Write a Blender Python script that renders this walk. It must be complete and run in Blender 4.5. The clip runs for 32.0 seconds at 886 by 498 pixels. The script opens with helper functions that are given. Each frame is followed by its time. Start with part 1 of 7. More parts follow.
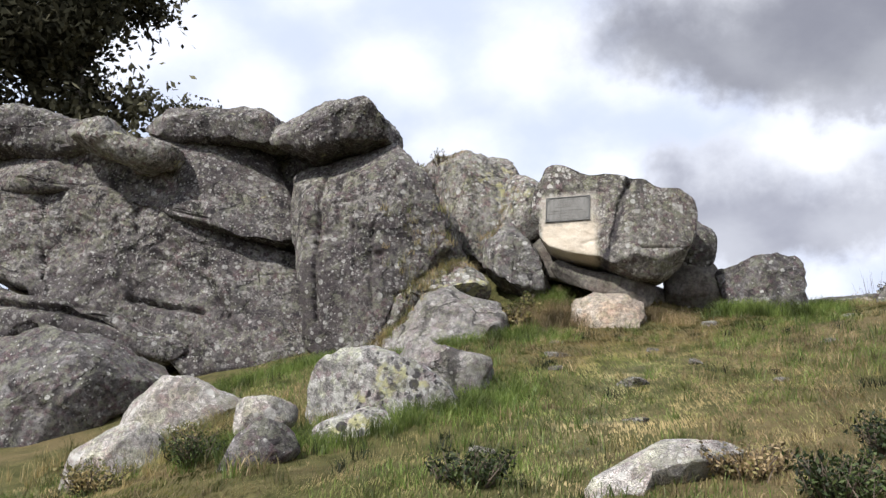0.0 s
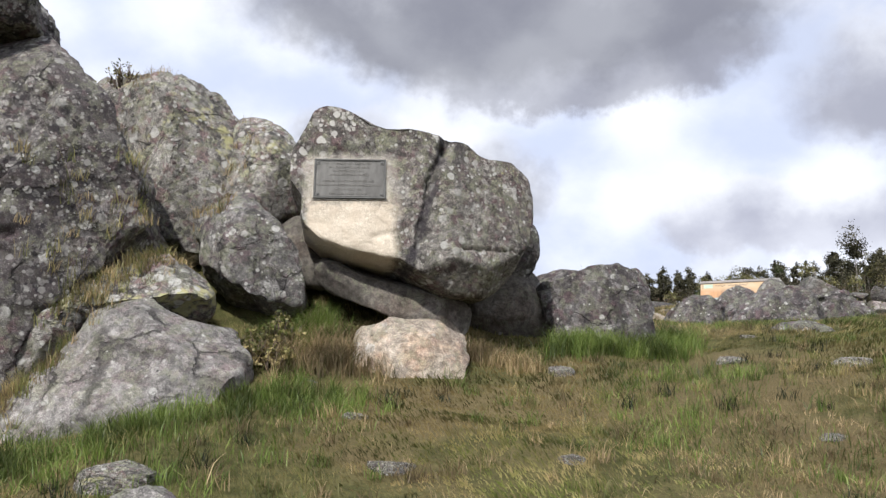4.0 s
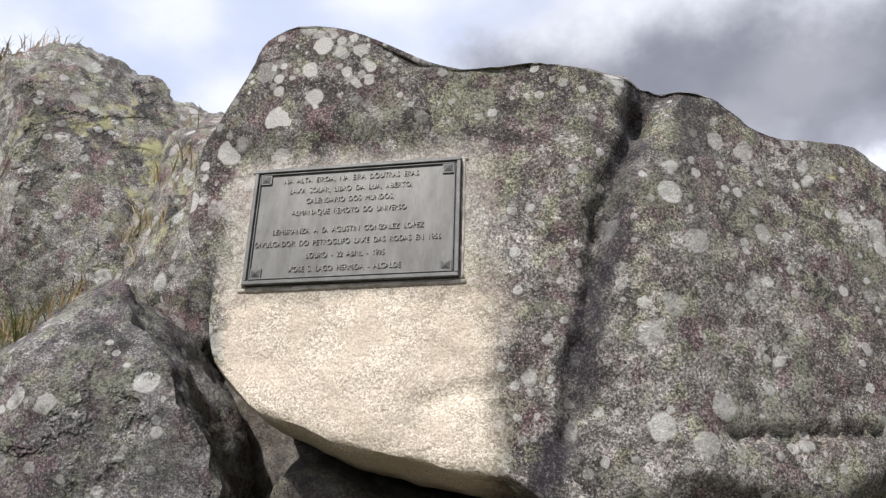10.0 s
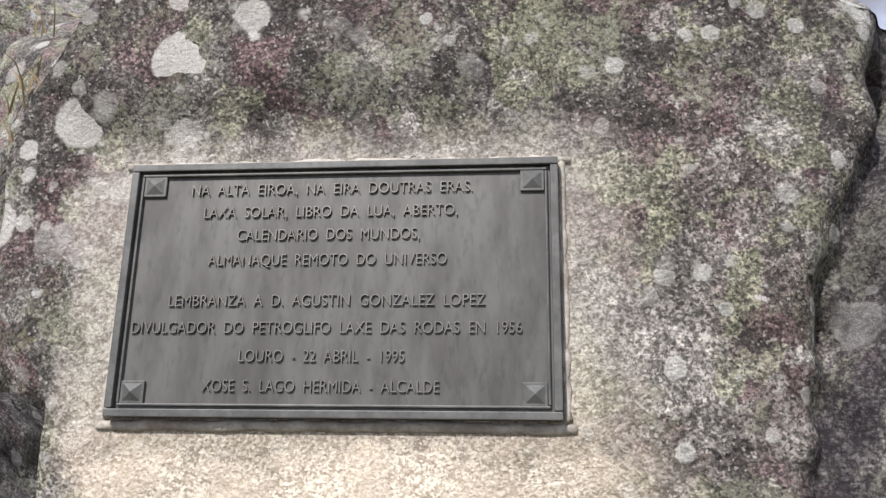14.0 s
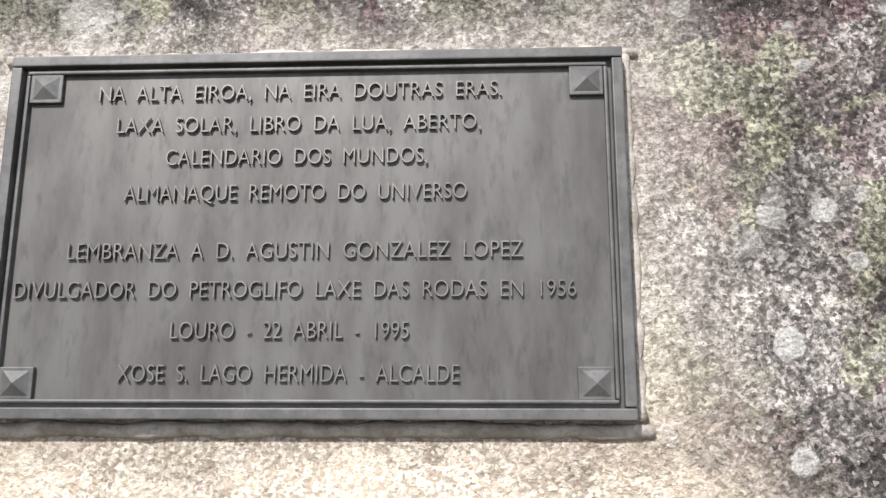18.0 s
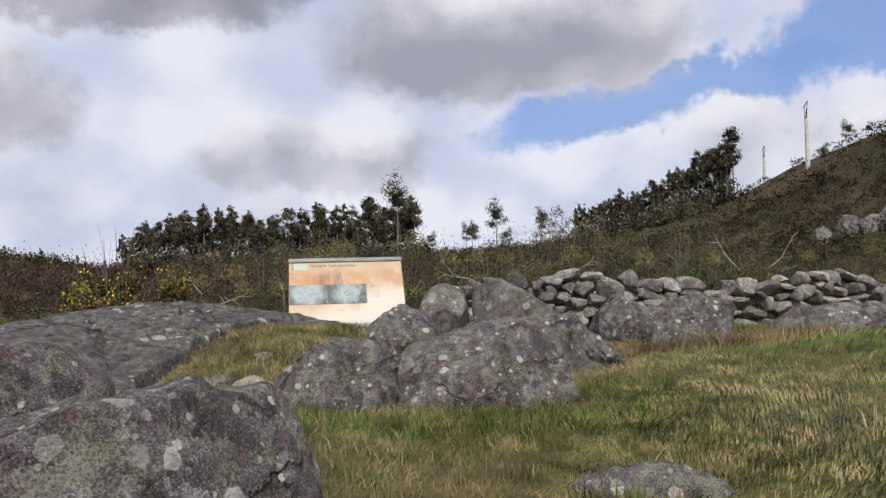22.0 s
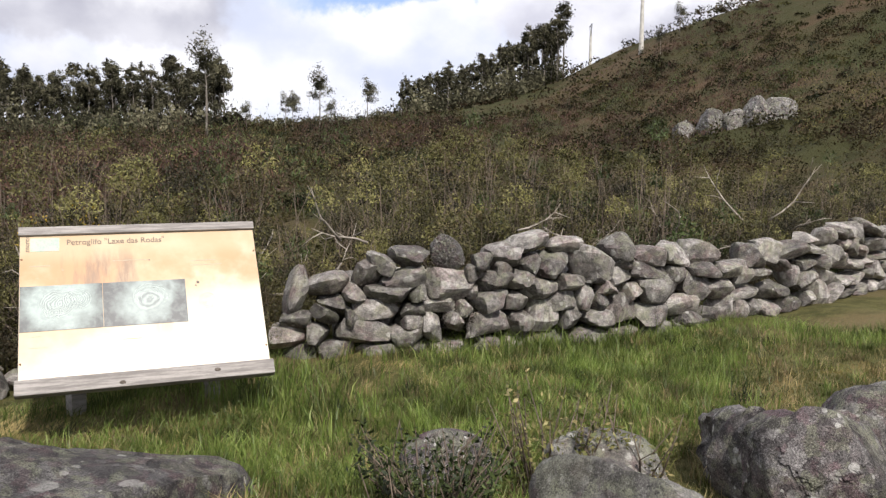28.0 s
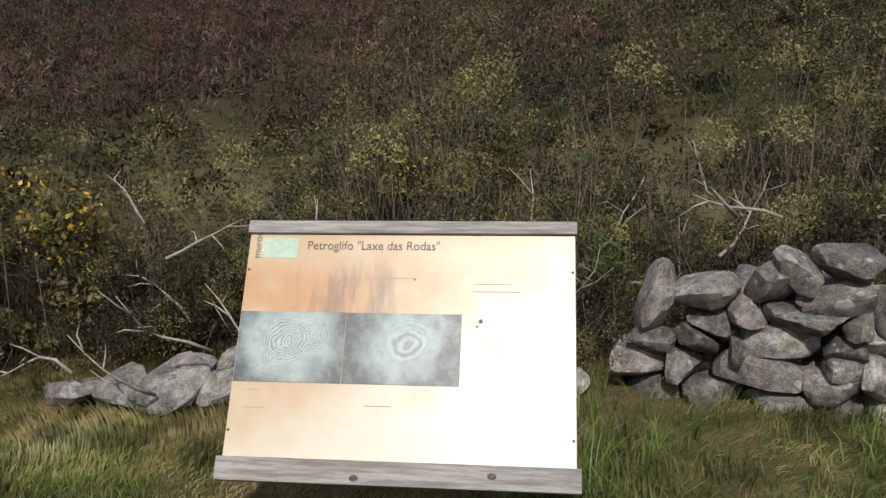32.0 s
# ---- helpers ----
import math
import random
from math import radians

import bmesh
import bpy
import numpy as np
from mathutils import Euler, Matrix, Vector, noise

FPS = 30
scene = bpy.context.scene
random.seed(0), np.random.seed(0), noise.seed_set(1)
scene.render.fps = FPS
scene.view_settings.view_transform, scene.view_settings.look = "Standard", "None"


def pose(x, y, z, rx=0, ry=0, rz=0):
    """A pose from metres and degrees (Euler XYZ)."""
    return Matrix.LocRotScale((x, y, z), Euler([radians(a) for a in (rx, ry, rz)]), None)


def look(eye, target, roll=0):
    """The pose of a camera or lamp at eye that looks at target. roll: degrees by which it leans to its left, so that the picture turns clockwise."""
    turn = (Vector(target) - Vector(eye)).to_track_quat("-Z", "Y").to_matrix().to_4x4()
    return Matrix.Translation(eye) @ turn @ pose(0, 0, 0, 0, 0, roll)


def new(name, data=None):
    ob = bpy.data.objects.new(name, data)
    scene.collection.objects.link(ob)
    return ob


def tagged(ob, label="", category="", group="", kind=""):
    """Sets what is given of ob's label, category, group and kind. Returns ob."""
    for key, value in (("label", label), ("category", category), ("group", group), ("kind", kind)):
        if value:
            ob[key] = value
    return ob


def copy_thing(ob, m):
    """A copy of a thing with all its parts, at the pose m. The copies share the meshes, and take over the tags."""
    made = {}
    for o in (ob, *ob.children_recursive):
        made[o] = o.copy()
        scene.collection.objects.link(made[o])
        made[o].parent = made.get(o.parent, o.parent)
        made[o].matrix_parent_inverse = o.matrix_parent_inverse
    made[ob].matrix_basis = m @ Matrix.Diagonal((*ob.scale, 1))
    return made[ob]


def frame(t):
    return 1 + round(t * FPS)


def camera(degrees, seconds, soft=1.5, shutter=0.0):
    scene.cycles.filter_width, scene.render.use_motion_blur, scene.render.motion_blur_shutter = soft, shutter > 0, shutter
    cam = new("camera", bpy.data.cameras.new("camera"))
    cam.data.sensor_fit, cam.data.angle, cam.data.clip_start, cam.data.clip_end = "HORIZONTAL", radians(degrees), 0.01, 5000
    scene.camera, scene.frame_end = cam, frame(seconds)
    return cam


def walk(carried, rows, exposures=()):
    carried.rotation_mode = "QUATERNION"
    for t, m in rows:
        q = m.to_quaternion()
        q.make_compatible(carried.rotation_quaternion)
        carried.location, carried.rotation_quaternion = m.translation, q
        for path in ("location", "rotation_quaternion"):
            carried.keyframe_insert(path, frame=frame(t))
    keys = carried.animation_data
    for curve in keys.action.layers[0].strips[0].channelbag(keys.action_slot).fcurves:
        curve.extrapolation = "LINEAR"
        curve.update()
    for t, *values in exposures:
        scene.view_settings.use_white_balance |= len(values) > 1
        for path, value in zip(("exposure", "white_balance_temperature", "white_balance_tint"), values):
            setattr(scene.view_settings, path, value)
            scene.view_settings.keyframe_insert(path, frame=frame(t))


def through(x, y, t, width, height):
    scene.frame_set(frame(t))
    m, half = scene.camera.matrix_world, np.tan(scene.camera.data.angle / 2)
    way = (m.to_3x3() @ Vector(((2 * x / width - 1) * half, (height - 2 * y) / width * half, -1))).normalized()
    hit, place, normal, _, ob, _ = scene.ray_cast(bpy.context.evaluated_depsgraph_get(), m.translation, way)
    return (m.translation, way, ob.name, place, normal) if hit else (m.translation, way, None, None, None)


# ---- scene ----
cam = camera(55.4, 32.0, soft=1.4)
PATH = [
    (0, (2.127, -9.268, -0.523), (1.419, -7.435, -0.153), 0.5),
    (0.5, (1.986, -8.877, -0.491), (1.316, -7.028, -0.130), 1.6),
    (1, (1.847, -8.469, -0.422), (1.255, -6.586, -0.097), 1.0),
    (1.5, (1.670, -8.182, -0.258), (1.177, -6.261, 0.005), 0.1),
    (2, (1.403, -7.723, -0.123), (1.017, -5.773, 0.097), -0.2),
    (2.5, (1.157, -7.251, -0.024), (0.871, -5.281, 0.170), -0.4),
    (3, (0.890, -6.779, 0.088), (0.727, -4.795, 0.281), -0.3),
    (3.5, (0.595, -6.334, 0.233), (0.574, -4.347, 0.462), 0.0),
    (4, (0.377, -5.859, 0.374), (0.487, -3.883, 0.663), 0.1),
    (4.5, (0.357, -5.422, 0.421), (0.546, -3.458, 0.749), -0.3),
    (6.5, (0.896, -3.337, 0.911), (0.981, -1.352, 1.145), -0.3),
    (7, (0.933, -2.814, 1.022), (0.841, -0.833, 1.279), -0.7),
    (7.5, (0.862, -2.479, 1.091), (0.676, -0.514, 1.414), -1.3),
    (8, (0.820, -2.233, 1.180), (0.543, -0.296, 1.590), -1.6),
    (8.5, (0.844, -2.075, 1.219), (0.471, -0.178, 1.729), -1.7),
    (9, (0.791, -1.936, 1.186), (0.391, -0.077, 1.806), -1.6),
    (9.5, (0.754, -1.822, 1.181), (0.325, 0.040, 1.772), -1.1),
    (10, (0.619, -1.697, 1.222), (0.244, 0.210, 1.697), -0.2),
    (10.5, (0.462, -1.616, 1.357), (0.194, 0.319, 1.786), -0.2),
    (11, (0.375, -1.510, 1.419), (0.178, 0.428, 1.876), 0.2),
    (11.5, (0.350, -1.469, 1.411), (0.219, 0.464, 1.907), 0.3),
    (12, (0.361, -1.407, 1.440), (0.244, 0.527, 1.934), 0.4),
    (12.5, (0.358, -1.290, 1.459), (0.233, 0.641, 1.964), 0.4),
    (13, (0.340, -1.155, 1.546), (0.196, 0.796, 1.961), -0.1),
    (13.5, (0.365, -0.935, 1.557), (0.101, 0.997, 2.003), 1.5),
    (14, (0.254, -0.804, 1.699), (0.062, 1.175, 1.917), 0.0),
    (14.5, (0.207, -0.666, 1.728), (0.008, 1.317, 1.902), 0.0),
    (15.5, (0.102, -0.434, 1.749), (-0.036, 1.557, 1.870), -0.2),
    (17.5, (0.125, -0.434, 1.730), (0.013, 1.561, 1.818), -0.1),
    (18, (0.177, -0.522, 1.721), (0.083, 1.474, 1.797), -0.3),
    (18.5, (0.264, -0.589, 1.727), (0.344, 1.410, 1.754), -1.7),
    (19, (0.407, -0.803, 1.703), (0.554, 1.191, 1.737), 0.4),
    (19.5, (0.636, -0.977, 1.528), (0.638, 0.995, 1.862), -0.2),
    (20, (0.661, -1.150, 1.395), (0.901, 0.779, 1.867), -0.8),
    (20.5, (0.601, -1.377, 1.357), (1.318, 0.455, 1.715), -1.8),
    (21, (0.824, -1.287, 1.304), (1.765, 0.464, 1.519), -3.2),
    (21.5, (1.260, -0.865, 1.320), (2.305, 0.835, 1.448), -2.4),
    (22, (1.750, -0.404, 1.446), (2.867, 1.250, 1.571), -0.9),
    (22.5, (2.168, 0.053, 1.522), (3.283, 1.708, 1.662), -0.7),
    (23, (2.502, 0.497, 1.608), (3.489, 2.229, 1.771), -0.3),
    (23.5, (2.683, 0.925, 1.692), (3.584, 2.701, 1.885), 0.1),
    (24, (2.784, 1.365, 1.825), (3.621, 3.170, 2.035), 0.3),
    (24.5, (2.903, 1.804, 1.889), (3.678, 3.636, 2.103), 0.3),
    (25, (3.011, 2.249, 1.953), (3.758, 4.095, 2.139), -0.2),
    (25.5, (3.128, 2.671, 1.984), (3.972, 4.478, 2.133), -0.6),
    (26, (3.276, 3.028, 2.004), (4.356, 4.709, 2.101), -0.9),
    (26.5, (3.276, 3.140, 2.045), (4.667, 4.576, 2.086), 0.2),
    (28.5, (4.222, 3.955, 2.422), (5.659, 5.326, 2.189), 0.8),
    (29, (4.481, 4.170, 2.470), (5.837, 5.615, 2.200), 0.5),
    (29.5, (4.803, 4.456, 2.481), (6.076, 5.972, 2.193), 0.4),
    (30, (5.115, 4.791, 2.508), (6.325, 6.351, 2.187), 0.5),
    (30.5, (5.309, 5.032, 2.610), (6.434, 6.642, 2.232), 0.8),
    (31, (5.450, 5.198, 2.735), (6.382, 6.908, 2.280), 0.3),
    (31.5, (5.468, 5.318, 2.794), (6.238, 7.090, 2.279), -0.2),
    (32, (5.460, 5.350, 2.806), (6.067, 7.175, 2.255), -0.7),
]

EXPOSURES = [(0, 0.62, 6200, 10), (4, 0.55, 6200, 10), (8, 0.50, 6200, 11), (13, 0.52, 6100, 12), (15, 0.75, 6150, 13), (18, 0.95, 6150, 13), (20, 0.55, 6250, 13), (21, 0.15, 6300, 13), (23, 0.2, 6300, 12), (25, 0.0, 6350, 12), (26, 0.0, 6350, 12), (28.8, 0.75, 6550, 11), (30, 0.5, 6550, 11), (32, 0.12, 6350, 10)]
walk(cam, [(t, look(eye, target, roll)) for t, eye, target, roll in PATH], EXPOSURES)

# ---------------------------------------------------------------- light
SUN_AZ, SUN_EL = 204.0, 49.0        # compass degrees clockwise from +y, elevation
world = bpy.data.worlds.new("sky_world")
scene.world = world
world.use_nodes = True


class Graph:
    """Short hand for node trees."""

    def __init__(self, tree):
        self.tree = tree
        tree.nodes.clear()

    def add(self, kind, sets=(), **ins):
        n = self.tree.nodes.new(kind)
        for k, v in dict(sets).items():
            if k == "operation":
                n.operation = v
            elif k == "data_type":
                n.data_type = v
            elif k == "blend_type":
                n.blend_type = v
            elif k == "noise_dimensions":
                n.noise_dimensions = v
            elif k == "feature":
                n.feature = v
            elif k == "wave_type":
                n.wave_type = v
            elif k == "rings_direction":
                n.rings_direction = v
        for k, v in ins.items():
            self.put(n, k, v)
        return n

    def put(self, n, k, v):
        sock = n.inputs[int(k[1:])] if k[0] == "i" and k[1:].isdigit() else n.inputs[k.replace("_", " ")]
        if isinstance(v, bpy.types.NodeSocket):
            self.tree.links.new(v, sock)
        else:
            sock.default_value = v

    def math(self, op, a, b=0.0, c=0.0):
        return self.add("ShaderNodeMath", {"operation": op}, i0=a, i1=b, i2=c).outputs[0]

    def noise(self, vec, scale, detail=5.0, rough=0.55, distort=0.0):
        return self.add("ShaderNodeTexNoise", Vector=vec, Scale=scale, Detail=detail, Roughness=rough, Distortion=distort).outputs["Fac"]

    def ramp(self, fac, lo, hi, a=0.0, b=1.0):
        n = self.add("ShaderNodeMapRange", Value=fac)
        n.interpolation_type = "SMOOTHSTEP"
        for i, v in enumerate((lo, hi, a, b), 1):
            self.put(n, f"i{i}", v)
        return n.outputs[0]

    def mix(self, fac, a, b, blend="MIX"):
        n = self.add("ShaderNodeMix", {"data_type": "RGBA", "blend_type": blend})
        self.put(n, "i0", fac)
        self.put(n, "i6", a)
        self.put(n, "i7", b)
        return n.outputs[2]


def col(r, g, b):
    return (r, g, b, 1.0)


def build_world():
    g = Graph(world.node_tree)
    d = g.add("ShaderNodeTexCoord").outputs["Generated"]
    xyz = g.add("ShaderNodeSeparateXYZ", i0=d).outputs
    # a layer of cumulus: directions laid out on a plane overhead
    lift = g.math("ADD", g.math("MAXIMUM", xyz[2], 0.0), 0.75)
    flat = g.add("ShaderNodeCombineXYZ", i0=g.math("DIVIDE", xyz[0], lift), i1=g.math("DIVIDE", xyz[1], lift), i2=g.math("MULTIPLY", xyz[2], 0.6)).outputs[0]
    mp = g.add("ShaderNodeMapping", Vector=flat)
    mp.inputs["Location"].default_value = (1.3, 5.2, 0.4)
    flat = mp.outputs[0]
    sky = g.add("ShaderNodeTexSky")
    sky.sky_type, sky.sun_disc = "NISHITA", False
    sky.sun_elevation, sky.sun_rotation = radians(SUN_EL), radians(SUN_AZ)

    def puffs(vec, scale):
        w = g.add("ShaderNodeTexNoise", Vector=vec, Scale=scale * 1.3, Detail=5.0, Roughness=0.6)
        v = g.add("ShaderNodeMix", {"data_type": "VECTOR"}, i4=vec, i5=w.outputs["Color"])
        v.inputs[0].default_value = 0.30 / scale
        n = g.add("ShaderNodeTexVoronoi", {"feature": "SMOOTH_F1"}, Vector=v.outputs[1], Scale=scale, Smoothness=0.55)
        return g.math("SUBTRACT", 0.5, n.outputs["Distance"])
    bulk = g.math("ADD", g.math("MULTIPLY", puffs(flat, 5.0), 0.20), g.math("MULTIPLY", puffs(flat, 13.0), 0.09))
    form = g.math("ADD", g.noise(flat, 1.9, 8.0, 0.50), bulk)
    fine = g.math("ADD", g.math("MULTIPLY", g.noise(flat, 8.0, 6.0, 0.55), 0.5), g.math("ADD", g.math("MULTIPLY", puffs(flat, 9.0), 0.5), 0.25))
    white = g.mix(g.ramp(fine, 0.34, 0.66), col(5.0, 5.4, 6.6), col(7.2, 7.3, 7.8))
    thin = g.ramp(g.math("ADD", g.math("MULTIPLY", g.noise(flat, 2.4, 6.0, 0.5), 0.75), g.math("MULTIPLY", form, 0.35)), 0.50, 0.74, 0.0, 0.55)
    both = g.mix(thin, white, col(3.1, 3.2, 3.7))
    # ragged edges: the direction is shaken a little before the separate clouds are drawn
    shake = d
    for scale, amount in ((4.5, 0.13), (13.0, 0.085), (34.0, 0.045)):
        n = g.add("ShaderNodeTexNoise", Vector=d, Scale=scale, Detail=5.0, Roughness=0.6)
        off = g.add("ShaderNodeVectorMath", {"operation": "SUBTRACT"}, i0=n.outputs["Color"], i1=(0.5, 0.5, 0.5)).outputs[0]
        shake = g.add("ShaderNodeVectorMath", {"operation": "MULTIPLY_ADD"}, i0=off, i1=(amount, amount, amount * 0.8), i2=shake).outputs[0]

    def patch(az, el, a, b, turn=0.0):
        """A soft ellipse on the sky, a by b degrees: its mask, and its height from foot to crown."""
        az, el, turn = radians(az), radians(el), radians(turn)
        c = Vector((math.sin(az) * math.cos(el), math.cos(az) * math.cos(el), math.sin(el)))
        r = Vector((math.cos(az), -math.sin(az), 0.0))
        u = r.cross(c)
        r, u = r * math.cos(turn) + u * math.sin(turn), u * math.cos(turn) - r * math.sin(turn)
        near, x, y = (g.add("ShaderNodeVectorMath", {"operation": "DOT_PRODUCT"}, i0=shake, i1=tuple(v)).outputs["Value"] for v in (c, r, u))
        x, y = (g.math("DIVIDE", g.math("DIVIDE", v, g.math("MAXIMUM", near, 0.2)), math.tan(radians(k))) for v, k in ((x, a), (y, b)))
        e = g.math("SQRT", g.math("ADD", g.math("MULTIPLY", x, x), g.math("MULTIPLY", y, y)))
        return g.math("MULTIPLY", g.ramp(e, 1.12, 0.72), g.math("GREATER_THAN", near, 0.3)), y
    blue = g.mix(0.65, sky.outputs[0], col(2.0, 3.4, 6.6))
    for az, el, a, b, turn in GAPS:
        both = g.mix(g.math("MULTIPLY", patch(az, el, a, b, turn)[0], 0.9), both, blue)
    for az, el, a, b, dark in CLOUDS:
        m, y = patch(az, el, a, b)
        lit = g.mix(g.ramp(fine, 0.34, 0.62), col(5.6, 5.7, 6.2), col(7.4, 7.4, 7.6))
        foot = g.mix(g.ramp(fine, 0.36, 0.64), col(dark, dark * 1.01, dark * 1.17), col(dark * 1.5, dark * 1.51, dark * 1.64))
        both = g.mix(m, both, g.mix(g.ramp(g.math("ADD", y, g.math("MULTIPLY", fine, 0.6)), 1.15, 0.1), lit, foot))
    below = g.ramp(xyz[2], -0.02, 0.02)
    full = g.mix(below, col(1.6, 1.7, 1.6), both)
    bg = g.add("ShaderNodeBackground", Color=full, Strength=0.1)
    g.add("ShaderNodeOutputWorld", Surface=bg.outputs[0])


# separate cumulus: compass, height, half width, half height in degrees, tone of the foot
CLOUDS = [(0.5, 13.4, 10.0, 4.4, 2.9), (13.0, 20.6, 11.5, 3.2, 2.8), (39.5, 17.4, 12.5, 5.0, 3.2), (25.5, 9.8, 8.5, 3.0, 3.8), (8.0, 25.5, 19.0, 6.4, 2.1), (54.5, 10.6, 6.5, 2.6, 4.6), (64.0, 9.0, 7.0, 2.4, 4.2),
          (-70.0, 24.0, 20.0, 6.0, 2.8), (95.0, 28.0, 22.0, 7.0, 2.8), (150.0, 24.0, 24.0, 7.0, 3.0), (-130.0, 22.0, 22.0, 6.0, 3.0)]
GAPS = [(49.0, 12.8, 13.0, 2.0, 12.0), (62.0, 16.0, 6.0, 3.2, 0.0)]
build_world()
sun = new("sun", bpy.data.lights.new("sun", "SUN"))
sun.data.energy, sun.data.angle, sun.data.color = 3.6, radians(2.0), (1.0, 0.95, 0.87)
_a, _e = radians(SUN_AZ), radians(SUN_EL)
sun.matrix_world = look((0, 0, 30), Vector((0, 0, 30)) - Vector((math.sin(_a) * math.cos(_e), math.cos(_a) * math.cos(_e), math.sin(_e))))


# ---------------------------------------------------------------- materials
def material(name):
    m = bpy.data.materials.new(name)
    m.use_nodes = True
    g = Graph(m.node_tree)
    return m, g, g.add("ShaderNodeTexCoord").outputs["Object"]


def finish(g, color, rough=0.8, bump=None, strength=0.4, dist=0.02, metal=0.0, spec=0.4, normal_in=None):
    s = g.add("ShaderNodeBsdfPrincipled", Base_Color=color, Roughness=rough, Metallic=metal)
    s.inputs["Specular IOR Level"].default_value = spec
    if bump is not None:
        b = g.add("ShaderNodeBump", Strength=strength, Distance=dist, Height=bump)
        g.put(s, "Normal", b.outputs[0])
    g.add("ShaderNodeOutputMaterial", Surface=s.outputs[0])
    return s


def spots(g, vec, scale, keep, size=0.44):
    """Round lichen discs: a mask that is one inside."""
    w = g.add("ShaderNodeTexNoise", Vector=vec, Scale=scale * 3.0, Detail=3.0)
    v = g.add("ShaderNodeMix", {"data_type": "VECTOR"})
    v.inputs[0].default_value = 0.24 / scale
    g.put(v, "i4", vec)
    g.put(v, "i5", w.outputs["Color"])
    n = g.add("ShaderNodeTexVoronoi", Vector=v.outputs[1], Scale=scale)
    pick = g.add("ShaderNodeSeparateColor", i0=n.outputs["Color"]).outputs
    r = g.math("MULTIPLY", g.ramp(pick[1], 0.0, 1.0, 0.18, 1.0), g.math("GREATER_THAN", pick[0], keep))
    edge = g.math("SUBTRACT", g.math("MULTIPLY", r, size), n.outputs["Distance"])
    return g.math("MULTIPLY", g.ramp(edge, 0.0, 0.07), g.ramp(pick[2], 0.0, 1.0, 0.35, 1.0))


def rock_material(name, dark=(0.085, 0.078, 0.072), pale=(0.25, 0.235, 0.215), warm=(0.17, 0.125, 0.105), lichen=0.72,
                  yellow=0.66, big=9.0, dressed=False, damp=0.5, spot=0.7, crust=0.55, grainy=1.0, loose=False, stain=0.0, fissure=0.0, relief=0.035, speckle=0.0):
    m, g, v = material(name)
    rnd = None
    if loose:
        # pieces that share a mesh: each takes its own stretch of the pattern and its own tone
        rnd = g.add("ShaderNodeObjectInfo").outputs["Random"]
        v = g.add("ShaderNodeVectorMath", {"operation": "MULTIPLY_ADD"}, i0=v, i1=(0.3, 0.3, 0.2), i2=g.add("ShaderNodeVectorMath", {"operation": "SCALE"}, i0=(31.0, 17.0, 23.0), Scale=rnd).outputs[0]).outputs[0]
    # v in metres, so that the grain has its true size
    broad = g.noise(v, 0.9, 8.0, 0.62)
    mid = g.noise(v, 4.0, 9.0, 0.68)
    small = g.noise(v, 22.0, 7.0, 0.7)
    grain = g.noise(v, 150.0, 4.0, 0.75)
    speck = g.noise(v, 420.0, 2.0, 0.6)
    fleck = g.add("ShaderNodeSeparateColor", i0=g.add("ShaderNodeTexVoronoi", Vector=v, Scale=330.0).outputs["Color"]).outputs
    c = g.mix(g.ramp(broad, 0.40, 0.60), col(*dark), col(*pale))
    c = g.mix(g.ramp(mid, 0.54, 0.66, 0.0, 0.75), c, col(*[min(0.5, k * 1.3) for k in pale]))
    c = g.mix(g.ramp(g.noise(v, 1.7, 8.0, 0.68), 0.50, 0.60, 0.0, 0.85), c, col(*warm))
    c = g.mix(g.ramp(g.noise(v, 3.1, 8.0, 0.7), 0.53, 0.63, 0.0, 0.75), c, col(*[0.55 * a * k for a, k in zip(dark, (1.05, 0.95, 1.0))]))
    # a mosaic of crusts a hand wide: grey-green, dull purple, pale and dark
    warp = g.add("ShaderNodeTexNoise", Vector=v, Scale=34.0, Detail=6.0, Roughness=0.7)
    shift = g.add("ShaderNodeMix", {"data_type": "VECTOR"}, i4=v, i5=warp.outputs["Color"])
    shift.inputs[0].default_value = 0.055
    for size_, amount in ((11.0, crust), (29.0, crust * 0.8)):
        cell = g.add("ShaderNodeTexVoronoi", Vector=shift.outputs[1], Scale=size_).outputs["Color"]
        pick = g.add("ShaderNodeSeparateColor", i0=cell).outputs
        kind_ = g.add("ShaderNodeValToRGB", Fac=pick[0])
        kind_.color_ramp.interpolation = "CONSTANT"
        kind_.color_ramp.elements[0].color = col(*[k * 0.75 for k in dark])
        kind_.color_ramp.elements[1].position, kind_.color_ramp.elements[1].color = 0.22, col(*[k * f for k, f in zip(pale, (0.80, 0.84, 0.66))])
        for at_, tint_ in ((0.46, [k * f for k, f in zip(warm, (0.82, 0.72, 0.80))]), (0.66, [k * 1.12 for k in pale]), (0.82, [0.5 * (p_ + q_) for p_, q_ in zip(dark, pale)])):
            kind_.color_ramp.elements.new(at_).color = col(*tint_)
        c = g.mix(g.math("MULTIPLY", g.ramp(pick[1], 0.25, 0.75), amount), c, kind_.outputs[0])
    tone = g.math("MULTIPLY", g.ramp(small, 0.36, 0.64, 0.66, 1.40), g.ramp(grain, 0.42, 0.58, 1.0 - 0.42 * grainy, 1.0 + 0.40 * grainy))
    tone = g.math("MULTIPLY", tone, g.ramp(fleck[0], 0.0, 1.0, 1.0 - 0.42 * grainy, 1.0 + 0.42 * grainy))
